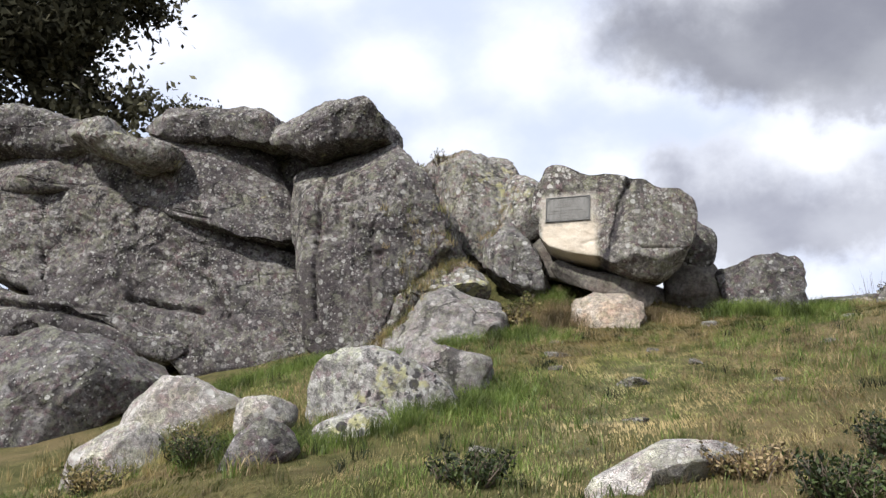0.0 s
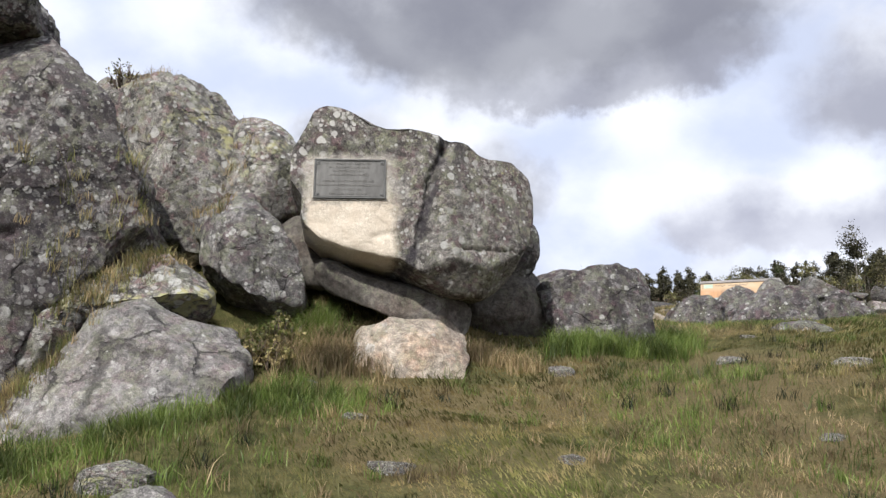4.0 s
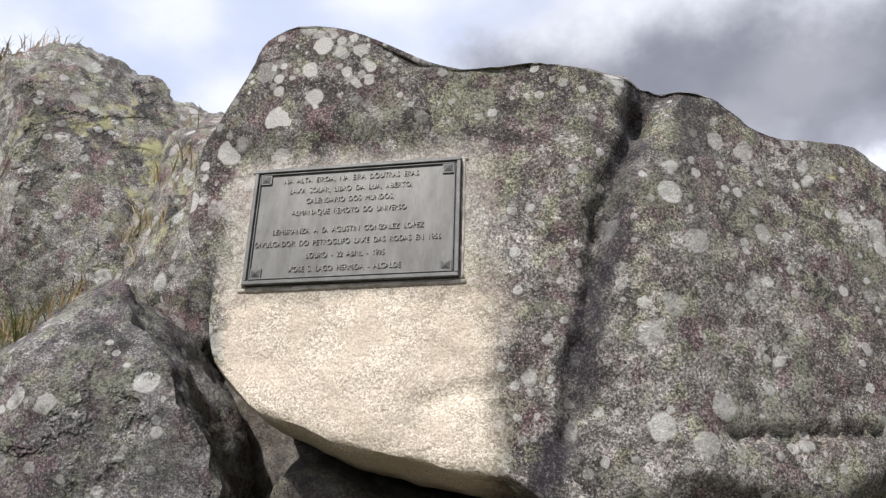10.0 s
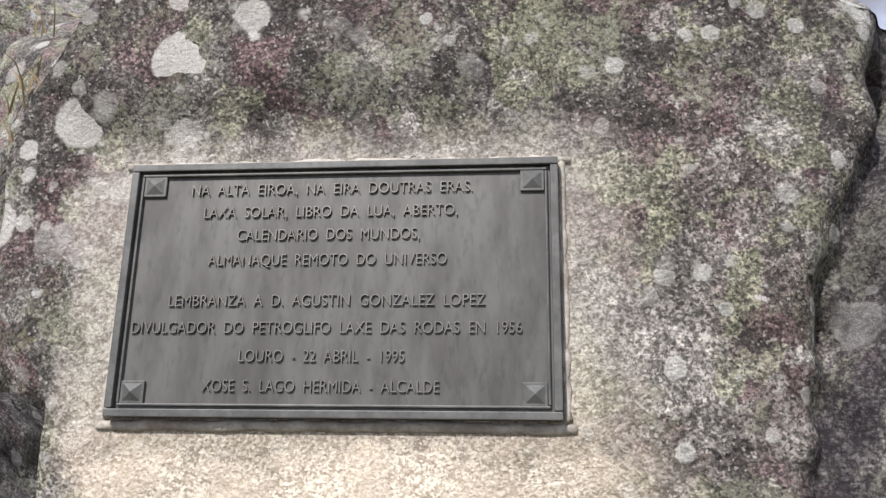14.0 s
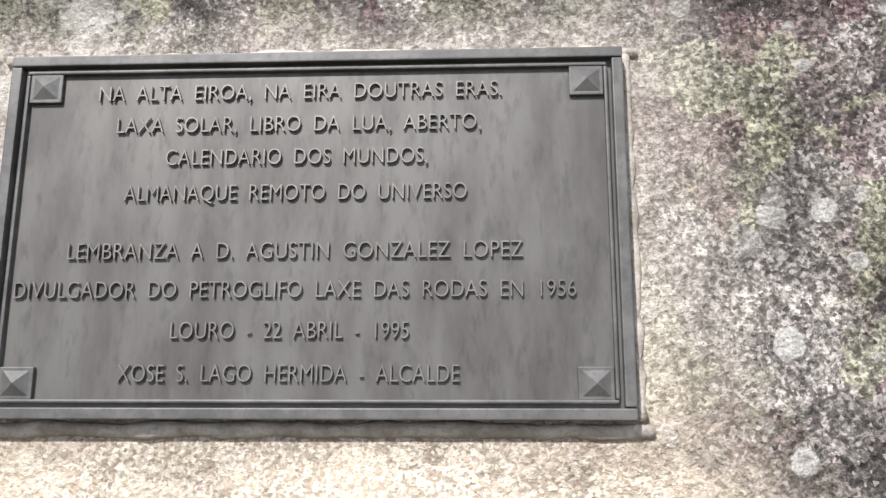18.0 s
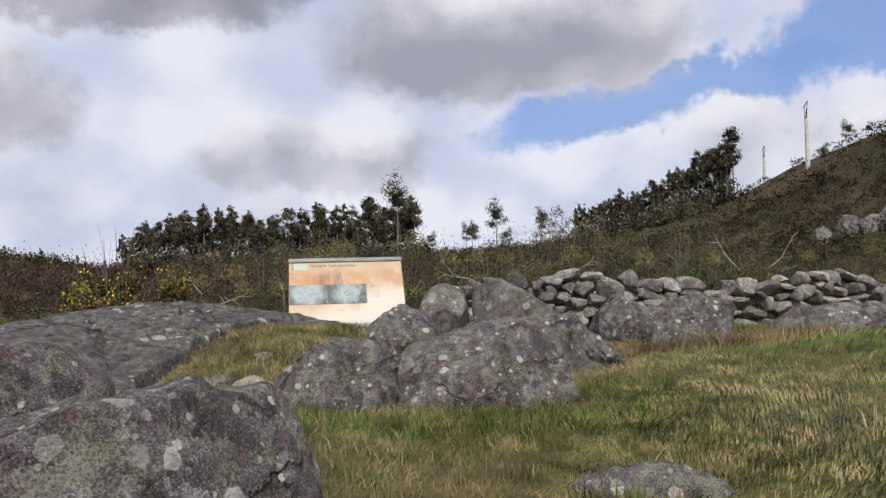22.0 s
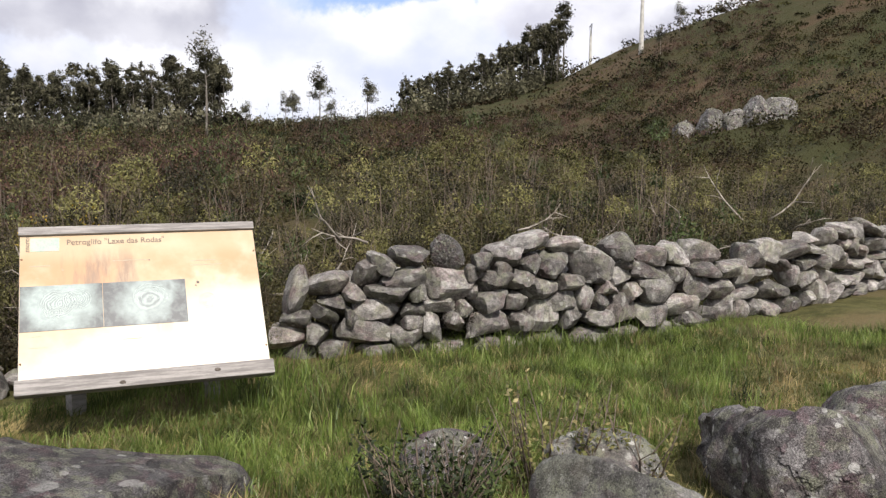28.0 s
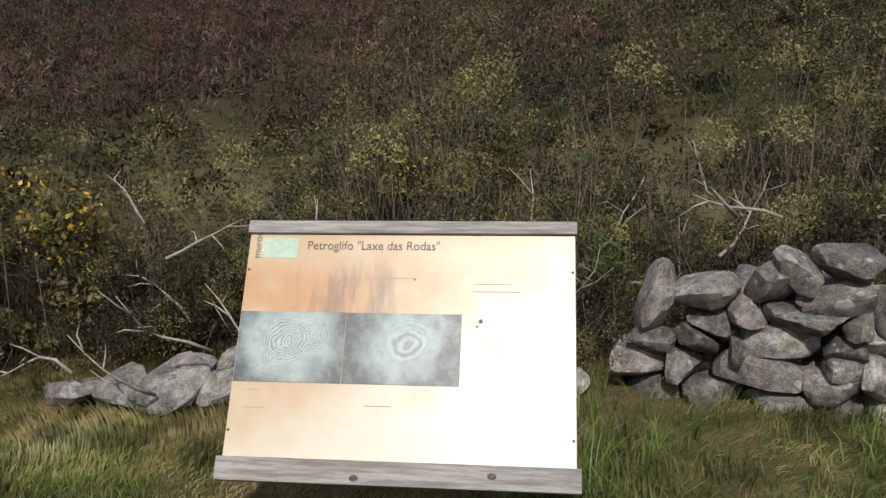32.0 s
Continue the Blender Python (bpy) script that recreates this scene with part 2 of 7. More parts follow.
    if loose:
        tone = g.math("MULTIPLY", tone, g.ramp(g.math("FRACT", g.math("MULTIPLY", rnd, 7.3)), 0.0, 1.0, 0.62, 1.40))
    c = g.mix(1.0, c, tone, "MULTIPLY")
    if stain:
        c = g.mix(g.math("MULTIPLY", g.ramp(g.noise(v, 0.55, 6.0, 0.62), 0.47, 0.58), stain), c, col(0.050, 0.041, 0.043))
    c = g.mix(g.math("MULTIPLY", g.math("GREATER_THAN", fleck[1], 0.95), 0.45 * grainy), c, col(*[min(0.6, k * 2.0) for k in pale]))
    c = g.mix(g.math("MULTIPLY", g.math("LESS_THAN", fleck[1], 0.05), 0.5 * grainy), c, col(0.02, 0.018, 0.02))
    crack = None
    if fissure:
        w2 = g.add("ShaderNodeTexNoise", Vector=v, Scale=2.2, Detail=6.0, Roughness=0.65)
        v2 = g.add("ShaderNodeMix", {"data_type": "VECTOR"}, i4=v, i5=w2.outputs["Color"])
        v2.inputs[0].default_value = 0.34
        for size_, wide in ((0.85, 0.030), (2.3, 0.028)):
            e = g.add("ShaderNodeTexVoronoi", {"feature": "DISTANCE_TO_EDGE"}, Vector=v2.outputs[1], Scale=size_).outputs["Distance"]
            one = g.math("MULTIPLY", g.ramp(e, wide, wide * 0.2), g.ramp(g.noise(v, size_ * 1.1, 3.0), 0.46, 0.58))
            crack = one if crack is None else g.math("MAXIMUM", crack, one)
        c = g.mix(g.math("MULTIPLY", crack, fissure), c, col(0.022, 0.020, 0.019))
    # streaks that run down the face
    st = g.add("ShaderNodeMapping", Vector=v)
    st.inputs["Scale"].default_value = (5.0, 5.0, 0.55)
    c = g.mix(g.ramp(g.noise(st.outputs[0], 1.0, 6.0, 0.6), 0.56, 0.74, 0.0, damp), c, col(0.05, 0.047, 0.048))
    # crusts of lichen
    ye = g.math("MULTIPLY", g.ramp(g.noise(v, 2.6, 6.0, 0.65), yellow, yellow + 0.05), g.ramp(g.noise(v, 16.0, 4.0), 0.36, 0.56))
    c = g.mix(g.math("MULTIPLY", ye, 0.8), c, col(0.42, 0.40, 0.20))
    gr = g.math("MULTIPLY", g.math("MULTIPLY", g.ramp(g.noise(v, 7.5, 7.0, 0.72), 0.52, 0.60), g.ramp(grain, 0.40, 0.56)), 0.6)
    c = g.mix(gr, c, col(0.21, 0.215, 0.15))
    wh = g.math("MAXIMUM", spots(g, v, big, lichen), spots(g, v, big * 2.3, lichen + 0.06))
    zone = g.ramp(g.noise(v, 1.3, 4.0), 0.36, 0.5)
    wh = g.math("MULTIPLY", g.math("MULTIPLY", wh, zone), g.ramp(small, 0.3, 0.55, 0.35, 1.0))
    c = g.mix(g.math("MULTIPLY", wh, spot), c, g.mix(g.ramp(speck, 0.4, 0.6), col(0.36, 0.35, 0.325), col(0.54, 0.53, 0.49)))
    c = g.mix(g.math("MULTIPLY", g.math("MULTIPLY", spots(g, v, big * 3.4, 0.975), 0.8), 1.0), c, col(0.012, 0.012, 0.013))
    if speckle:
        # bands of small black and white crusts that run down the face
        band = g.add("ShaderNodeMapping", Vector=v)
        band.inputs["Scale"].default_value = (2.4, 2.4, 0.9)
        where = g.math("MULTIPLY", g.ramp(g.noise(band.outputs[0], 1.0, 5.0, 0.62), 0.43, 0.53), speckle)
        black = g.math("MAXIMUM", spots(g, v, 12.0, 0.45, 0.56), spots(g, v, 29.0, 0.35, 0.56))
        c = g.mix(g.math("MULTIPLY", black, where), c, col(0.024, 0.021, 0.024))
        white = g.math("MAXIMUM", spots(g, v, 17.0, 0.62, 0.5), spots(g, v, 37.0, 0.5, 0.5))
        c = g.mix(g.math("MULTIPLY", white, g.math("MULTIPLY", where, 0.75)), c, col(0.40, 0.385, 0.36))
    if dressed:
        # the pale field that was dressed below and around the tablet
        xyz = g.add("ShaderNodeSeparateXYZ", i0=v).outputs
        wob = g.math("MULTIPLY", g.math("SUBTRACT", g.noise(v, 9.0, 5.0, 0.65), 0.5), 0.16)
        x = g.math("ADD", xyz[0], wob)
        z = g.math("ADD", xyz[2], wob)
        x0, x1, z1, soft = DRESSED
        side = g.math("MULTIPLY", g.ramp(x, x0, x0 + 0.05), g.ramp(x, x1 + 0.09, x1 - 0.03))
        field = g.math("MULTIPLY", side, g.ramp(z, z1 + 0.05, z1 - 0.03))
        lower = g.ramp(z, z1 - 0.36, z1 - 0.42)
        field = g.math("MULTIPLY", field, g.ramp(g.math("ADD", lower, g.math("MULTIPLY", mid, 0.5)), 0.2, 0.75, 0.55, 1.0))
        cream = g.mix(g.ramp(g.math("ADD", g.math("MULTIPLY", grain, 0.5), g.math("MULTIPLY", fleck[0], 0.5)), 0.25, 0.75), col(0.40, 0.33, 0.25), col(0.80, 0.715, 0.59))
        cream = g.mix(g.ramp(g.noise(v, 11.0, 4.0), 0.42, 0.62, 0.0, 0.6), cream, col(0.56, 0.47, 0.365))
        cream = g.mix(g.math("MULTIPLY", g.ramp(z, z1 - 0.36, z1 - 0.22), 0.6), cream, g.mix(g.ramp(grain, 0.40, 0.60), col(0.24, 0.225, 0.205), col(0.66, 0.635, 0.59)))
        c = g.mix(field, c, cream)
        # crowded pale discs on the high shoulder
        high = g.math("MULTIPLY", g.ramp(x, -0.10, -0.45), g.ramp(g.math("ADD", xyz[2], g.math("MULTIPLY", xyz[0], -0.7)), 0.62, 0.80))
        disc = g.math("MULTIPLY", g.math("MAXIMUM", spots(g, v, 15.0, 0.34, 0.62), spots(g, v, 31.0, 0.45, 0.55)), high)
        c = g.mix(g.math("MULTIPLY", disc, 0.9), c, g.mix(g.ramp(speck, 0.4, 0.6), col(0.42, 0.40, 0.37), col(0.56, 0.54, 0.50)))
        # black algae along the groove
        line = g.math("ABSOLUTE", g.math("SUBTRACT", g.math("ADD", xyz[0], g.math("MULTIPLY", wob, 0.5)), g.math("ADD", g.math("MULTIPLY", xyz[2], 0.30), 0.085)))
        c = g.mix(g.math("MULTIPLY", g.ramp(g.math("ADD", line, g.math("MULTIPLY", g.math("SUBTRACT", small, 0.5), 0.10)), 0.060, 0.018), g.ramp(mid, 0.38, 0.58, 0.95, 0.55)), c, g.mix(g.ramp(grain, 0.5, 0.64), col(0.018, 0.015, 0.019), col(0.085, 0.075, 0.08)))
    h = g.math("ADD", g.math("ADD", g.math("MULTIPLY", mid, 0.8), g.math("MULTIPLY", small, 0.30)), g.math("MULTIPLY", grain, 0.12))
    h = g.math("ADD", h, g.math("MULTIPLY", wh, 0.05))
    if crack is not None:
        h = g.math("SUBTRACT", h, g.math("MULTIPLY", crack, 0.5))
    finish(g, c, 0.86, h, 0.8, relief, spec=0.25)
    return m


def leafy(name, colors, rough=0.55, patch=0.35, through=0.25, dry=None, gloss=0.3, clump=3.0, toned=False):
    """Leaves and blades: each island takes its own tone, and tones drift over some metres."""
    m, g, v = material(name)
    rnd = g.add("ShaderNodeNewGeometry").outputs["Random Per Island"]
    fac, bright = rnd, None
    if toned:
        at = g.tree.nodes.new("ShaderNodeAttribute")
        at.attribute_name = "tone"
        fac = g.math("ADD", g.math("MULTIPLY", rnd, 0.3), g.math("MULTIPLY", at.outputs["Fac"], 0.7))
        bright = g.ramp(at.outputs["Fac"], 0.0, 1.0, 0.45, 1.5)
    n = g.add("ShaderNodeValToRGB", Fac=fac)
    n.color_ramp.elements[0].color, n.color_ramp.elements[1].color = col(*colors[0]), col(*colors[-1])
    for i, c in enumerate(colors[1:-1], 1):
        n.color_ramp.elements.new(i / (len(colors) - 1)).color = col(*c)
    c = n.outputs[0]
    if dry:
        c = g.mix(g.ramp(g.noise(v, patch, 5.0, 0.65), 0.45, 0.62, 0.0, 0.85), c, g.mix(rnd, col(*dry), col(*[k * 0.55 for k in dry])))
    c = g.mix(1.0, c, g.ramp(g.noise(v, clump, 3.0, 0.6), 0.36, 0.64, 0.45, 1.6), "MULTIPLY")
    if toned:
        c = g.mix(1.0, c, bright, "MULTIPLY")
    s = g.add("ShaderNodeBsdfPrincipled", Base_Color=c, Roughness=rough)
    s.inputs["Specular IOR Level"].default_value = gloss
    t = g.add("ShaderNodeBsdfTranslucent", Color=c)
    mixer = g.add("ShaderNodeMixShader", i0=through, i1=s.outputs[0], i2=t.outputs[0])
    g.add("ShaderNodeOutputMaterial", Surface=mixer.outputs[0])
    return m


def plain(name, a, b, scale=6.0, rough=0.7, bump=0.25, dist=0.01, metal=0.0, stretch=(1, 1, 1), spec=0.4, detail=6.0):
    m, g, v = material(name)
    mp = g.add("ShaderNodeMapping", Vector=v)
    mp.inputs["Scale"].default_value = stretch
    n = g.noise(mp.outputs[0], scale, detail, 0.62)
    f = g.noise(mp.outputs[0], scale * 7.0, 4.0, 0.6)
    c = g.mix(g.ramp(n, 0.34, 0.66), col(*a), col(*b))
    c = g.mix(g.ramp(f, 0.5, 0.72, 0.0, 0.45), c, col(*[k * 0.55 for k in a]))
    finish(g, c, rough, g.math("ADD", n, g.math("MULTIPLY", f, 0.4)), bump, dist, metal, spec)
    return m


# ---------------------------------------------------------------- helpers
def mesh_of(name, verts, faces, mat, smooth=True):
    me = bpy.data.meshes.new(name)
    me.from_pydata(verts, [], faces)
    if mat:
        me.materials.append(mat)
    if smooth:
        me.polygons.foreach_set("use_smooth", [True] * len(me.polygons))
    me.update()
    return me


def part(name, bm, mat, parent, label=""):
    """Links a bmesh or a mesh as one object under a thing or a part."""
    if isinstance(bm, bmesh.types.BMesh):
        me = bpy.data.meshes.new(name)
        bm.to_mesh(me)
        bm.free()
        me.materials.append(mat)
    else:
        me = bm
    ob = new(name, me)
    ob.parent = parent
    if label:
        ob["label"] = label
    return ob


def box(size, at=(0, 0, 0), bevel=0.004, rot=None):
    bm = bmesh.new()
    bmesh.ops.create_cube(bm, size=1.0)
    bmesh.ops.scale(bm, vec=size, verts=bm.verts)
    if bevel:
        bmesh.ops.bevel(bm, geom=bm.edges[:], offset=bevel, segments=2, affect="EDGES", profile=0.6)
    if rot:
        bmesh.ops.rotate(bm, matrix=Euler([radians(a) for a in rot]).to_matrix(), verts=bm.verts)
    bmesh.ops.translate(bm, vec=at, verts=bm.verts)
    return bm


def tube(points, radii, sides=6):
    """A tapered tube along points: lists of verts and faces."""
    verts, faces = [], []
    for i, (p, r) in enumerate(zip(points, radii)):
        p = Vector(p)
        a = Vector(points[min(i + 1, len(points) - 1)]) - Vector(points[max(i - 1, 0)])
        a.normalize()
        s = a.orthogonal().normalized()
        t = a.cross(s)
        for k in range(sides):
            w = 2 * math.pi * k / sides
            verts.append(p + (s * math.cos(w) + t * math.sin(w)) * r)
    for i in range(len(points) - 1):
        for k in range(sides):
            k2 = (k + 1) % sides
            faces.append((i * sides + k, i * sides + k2, (i + 1) * sides + k2, (i + 1) * sides + k))
    faces.append(tuple(range((len(points) - 1) * sides, len(points) * sides)))
    faces.append(tuple(reversed(range(sides))))
    return verts, faces


def joined(pieces):
    verts, faces = [], []
    for v, f in pieces:
        k = len(verts)
        verts += v
        faces += [tuple(i + k for i in q) for q in f]
    return verts, faces


def cards(name, tone, quads, mat):
    """A mesh of many small quads, from an array (n, 4, 3); tone: one number a quad, alike within a clump."""
    n = len(quads)
    me = bpy.data.meshes.new(name)
    me.vertices.add(n * 4)
    me.vertices.foreach_set("co", np.ascontiguousarray(quads, dtype=np.float32).ravel())
    me.loops.add(n * 4)
    me.loops.foreach_set("vertex_index", np.arange(n * 4, dtype=np.int32))
    me.polygons.add(n)
    me.polygons.foreach_set("loop_start", np.arange(0, n * 4, 4, dtype=np.int32))
    me.materials.append(mat)
    me.update(calc_edges=True)
    if tone is not None:
        me.attributes.new("tone", "FLOAT", "FACE").data.foreach_set("value", np.ascontiguousarray(tone, dtype=np.float32))
    return me


def leaf_quads(rng, centers, length, width, up=0.3):
    """Pointed quads in random directions about the centres."""
    n = len(centers)
    d = rng.normal(size=(n, 3))
    d[:, 2] += up
    d /= np.linalg.norm(d, axis=1, keepdims=True)
    s = np.cross(d, rng.normal(size=(n, 3)))
    s /= np.linalg.norm(s, axis=1, keepdims=True) + 1e-9
    ln = (length * rng.uniform(0.6, 1.3, n))[:, None]
    wd = (width * rng.uniform(0.6, 1.3, n))[:, None]
    q = np.empty((n, 4, 3))
    q[:, 0] = centers - d * ln * 0.5
    q[:, 1] = centers + s * wd * 0.5
    q[:, 2] = centers + d * ln * 0.5
    q[:, 3] = centers - s * wd * 0.5
    return q


# ---------------------------------------------------------------- rock
def outline_radius(outline, n, soften):
    """The distance from the middle to a star-shaped outline, in n directions."""
    out = np.zeros(n)
    pts = np.array(outline, float)
    for i in range(n):
        a = 2 * math.pi * i / n
        d = np.array((math.cos(a), math.sin(a)))
        best = 0.0
        for p, q in zip(pts, np.roll(pts, -1, axis=0)):
            e = q - p
            den = d[0] * e[1] - d[1] * e[0]
            if abs(den) < 1e-9:
                continue
            t = (p[0] * e[1] - p[1] * e[0]) / den
            k = (p[0] * d[1] - p[1] * d[0]) / den
            if t > 0 and -1e-6 <= k <= 1 + 1e-6:
                best = max(best, t)
        out[i] = best if best > 0 else out[i - 1]
    w = max(1, int(soften * n))
    ker = np.hanning(2 * w + 3)[1:-1]
    ker /= ker.sum()
    return np.convolve(np.concatenate((out[-w - 1:], out, out[:w + 1])), ker, "same")[w + 1:-w - 1]


def rock(name, at, az, tilt, outline, front, back, mat, label, seed=0, p=3.2, rough=0.05, res=0.05, cracks=(), soften=0.012, breaks=12, cut=(0.68, 0.94), planes=(), sharp=42,
         category="rock", group="", facet=0.5, skew=(0.0, 0.0), roll=0.0, flat=None, pb=None, dents=()):
    """A rock whose widest section has the given outline (right, up) as seen from the compass direction az, tilted back by tilt; front and back:
    how far it swells towards that side and away. cracks: (u0, w0, u1, w1, width, depth) on the front. skew: how the front leans (right, up)."""
    size = max(np.ptp(np.array(outline), axis=0))
    nu = int(min(260, max(28, 2.6 * size / res)))
    rad = outline_radius(outline, nu, soften)
    mean = rad.mean()
    prof = []
    for depth, sign in ((front, -1.0), (back, 1.0)):
        f = np.linspace(0, math.pi / 2, 400)
        q = p if sign < 0 or pb is None else pb
        s, c = np.cos(f) ** (2 / q), np.sin(f) ** (2 / q)
        L = np.concatenate(([0], np.cumsum(np.hypot(np.diff(s * mean), np.diff(c * depth)))))
        m = int(max(5, min(120, L[-1] / res * (1.0 if sign < 0 else 0.6))))
        k = np.interp(np.linspace(0, L[-1], m + 1), L, np.arange(400))
        prof.append([(np.interp(j, np.arange(400), s), sign * depth * np.interp(j, np.arange(400), c)) for j in k])
    rings = prof[0][::-1][1:] + prof[1][1:-1]         # from the front pole to the back pole
    pole_f, pole_b = prof[0][-1][1], prof[1][-1][1]
    ang = np.arange(nu) * 2 * math.pi / nu
    ca, sa = np.cos(ang) * rad, np.sin(ang) * rad
    verts = [Vector((skew[0], pole_f, skew[1]))]
    for s, y in rings:
        t = max(0.0, -y / max(front, 1e-6))
        for a, b in zip(ca, sa):
            verts.append(Vector((a * s + skew[0] * t, y, b * s + skew[1] * t)))
    verts.append(Vector((0, pole_b, 0)))
    nr, last = len(rings), len(verts) - 1
    faces = [(0, 1 + (k + 1) % nu, 1 + k) for k in range(nu)]
    for r in range(nr - 1):
        a, b = 1 + r * nu, 1 + (r + 1) * nu
        faces += [(a + k, a + (k + 1) % nu, b + (k + 1) % nu, b + k) for k in range(nu)]
    a = 1 + (nr - 1) * nu
    faces += [(a + k, a + (k + 1) % nu, last) for k in range(nu)]
    me = mesh_of(name, verts, faces, mat)
    off = Vector((seed * 7.31, seed * 3.77, seed * 1.93))
    amp = rough * min(1.6, max(0.3, size / 1.5))
    V = np.array([tuple(v) for v in verts])
    for nx, ny, nz, d in planes:
        over = np.maximum(0.0, V @ np.array((nx, ny, nz)) - d)
        V -= np.array((nx, ny, nz))[None, :] * (over * 0.97)[:, None]
    me.vertices.foreach_set("co", V.ravel())
    me.update()
    nor = np.empty(len(verts) * 3)
    me.vertices.foreach_get("normal", nor)
    nor = nor.reshape(-1, 3)
    verts = [Vector(v) for v in V]
    f1 = 1.7 / max(0.25, min(size, 2.2))
    D = np.empty(len(verts))
    for i, v in enumerate(verts):
        q = v + off
        D[i] = (1.3 * noise.fractal(q * f1, 0.9, 2.0, 3, noise_basis="PERLIN_ORIGINAL") - facet * 1.1 * noise.voronoi(q * f1 * 2.1)[0][0]
                + 0.42 * noise.fractal(q * f1 * 6.0, 0.75, 2.1, 4, noise_basis="PERLIN_ORIGINAL"))
    D = amp * (D - D.mean())
    V += nor * D[:, None]
    # flat breaks: cut by planes that face the front, so that the outline stays
    rng = np.random.default_rng(seed + 77)
    for k in range(breaks):
        nrm_ = np.array((rng.normal() * 0.55, -1.0, rng.normal() * 0.55 + 0.15))
        nrm_ /= np.linalg.norm(nrm_)
        h = V @ nrm_
        over = np.maximum(0.0, h - h.max() * rng.uniform(*cut))
        V -= nrm_[None, :] * (over * 0.9)[:, None]
    front_side = V[:, 1] < back * 0.35
    for u0, w0, u1, w1, wd, dp in cracks:
        eu, ew = u1 - u0, w1 - w0
        k = np.clip(((V[:, 0] - u0) * eu + (V[:, 2] - w0) * ew) / (eu * eu + ew * ew), 0, 1)
        e = np.hypot(V[:, 0] - u0 - k * eu, V[:, 2] - w0 - k * ew)
        for i in np.nonzero(front_side & (e < wd * 4))[0]:
            g = e[i] + 0.8 * wd * noise.noise((Vector(V[i]) + off) * (0.5 / wd))
            V[i, 1] += dp * math.exp(-(g / wd) ** 2)
    for u0, ru, dp, w0 in dents:
        V[:, 2] -= dp * np.exp(-((V[:, 0] - u0) / ru) ** 2) * np.clip((V[:, 2] - w0) / 0.3, 0, 1)
    if flat:
        u0, w0, hu, hw, y0, a, b = flat
        e = np.maximum(np.abs(V[:, 0] - u0) / hu, np.abs(V[:, 2] - w0) / hw)
        k = 1.0 - np.clip((e - 1.0) / 0.5, 0, 1)
        k = np.where(V[:, 1] < 0.1, k * k * (3 - 2 * k), 0.0)
        V[:, 1] += (y0 + a * (V[:, 0] - u0) + b * (V[:, 2] - w0) - V[:, 1]) * k
    me.vertices.foreach_set("co", V.ravel())
    me.update()
    me.set_sharp_from_angle(angle=radians(sharp))
    ob = new(name, me)
    n = Matrix.Rotation(radians(180 - az), 4, "Z") @ Matrix.Rotation(radians(-tilt), 4, "X") @ Matrix.Rotation(radians(roll), 4, "Y")
    ob.matrix_world = Matrix.Translation(at) @ n
    return tagged(ob, label, category, group)

# ---------------------------------------------------------------- ground
ANCHORS = [(2.1, -9.3, -1.80), (1.4, -7.7, -1.38), (1.36, -3.93, -0.60), (0.38, -5.86, -1.0), (0.9, -2.8, -0.28), (0.8, -1.9, -0.05),
           (0.34, -1.1, 0.12), (0.2, -0.5, 0.26), (1.3, -0.9, 0.12), (1.75, -0.4, 0.28), (2.5, 0.5, 0.42), (2.46, 1.17, 0.56), (2.9, 1.37, 0.6),
           (3.0, 2.25, 0.76), (3.28, 3.03, 0.85), (4.2, 3.96, 0.97), (5.1, 4.8, 1.04), (5.46, 5.35, 1.08), (5.84, 6.17, 1.02), (6.2, 8.0, 0.86),
           (7.7, 8.5, 0.92), (8.6, 7.8, 0.93), (10.0, 7.1, 0.95), (-0.59, -0.35, 0.36), (-2.2, -1.5, 0.0), (-1.0, -4.4, -0.76)]
ANCHORS += [(-2.4, -4.05, -0.98), (-3.6, -1.9, -0.45), (-6.0, -3.0, -0.9), (5.0, -5.0, -0.55), (5.0, 0.0, 0.72), (8.5, 1.0, 1.25), (4.0, -9.0, -1.5),
            (7.3, 3.95, 1.05), (4.2, 8.2, 0.9), (1.2, 0.7, 0.55), (0.3, 1.5, 1.0), (-0.75, 0.75, 1.0), (-1.5, 1.5, 1.4), (-3.5, -8.0, -1.6), (2.0, 4.5, 0.92), (3.3, 5.2, 1.06), (4.2, 5.45, 1.23), (4.9, 5.6, 1.19), (3.75, 4.7, 1.13), (3.45, 4.1, 1.02), (4.3, 4.4, 1.10), (2.3, 5.6, 0.98), (4.5, 6.5, 1.19), (3.4, 6.4, 1.15), (4.2, 7.3, 1.10), (4.6, 8.1, 0.92),
            (-2.04, -0.80, -0.02), (-1.86, -0.88, -0.04), (-1.15, -0.90, 0.05), (-0.94, -0.90, 0.11), (-1.4, -0.3, 0.15)]


def spline_surface(anchors, stiff=0.02):
    """A thin plate through the anchor heights."""
    a = np.array(anchors)
    n = len(a)

    def u(r):
        return np.where(r > 1e-9, r * r * np.log(r + 1e-12), 0.0)
    m = np.zeros((n + 3, n + 3))
    m[:n, :n] = u(np.hypot(a[:, None, 0] - a[None, :, 0], a[:, None, 1] - a[None, :, 1])) + stiff * np.eye(n)
    m[:n, n], m[:n, n + 1:], m[n, :n], m[n + 1:, :n] = 1, a[:, :2], 1, a[:, :2].T
    c = np.linalg.solve(m, np.concatenate((a[:, 2], np.zeros(3))))

    def at(x, y):
        x, y = np.asarray(x, float), np.asarray(y, float)
        out = c[n] + c[n + 1] * x + c[n + 2] * y
        for k in range(n):
            out = out + c[k] * u(np.hypot(x - a[k, 0], y - a[k, 1]))
        return out
    return at


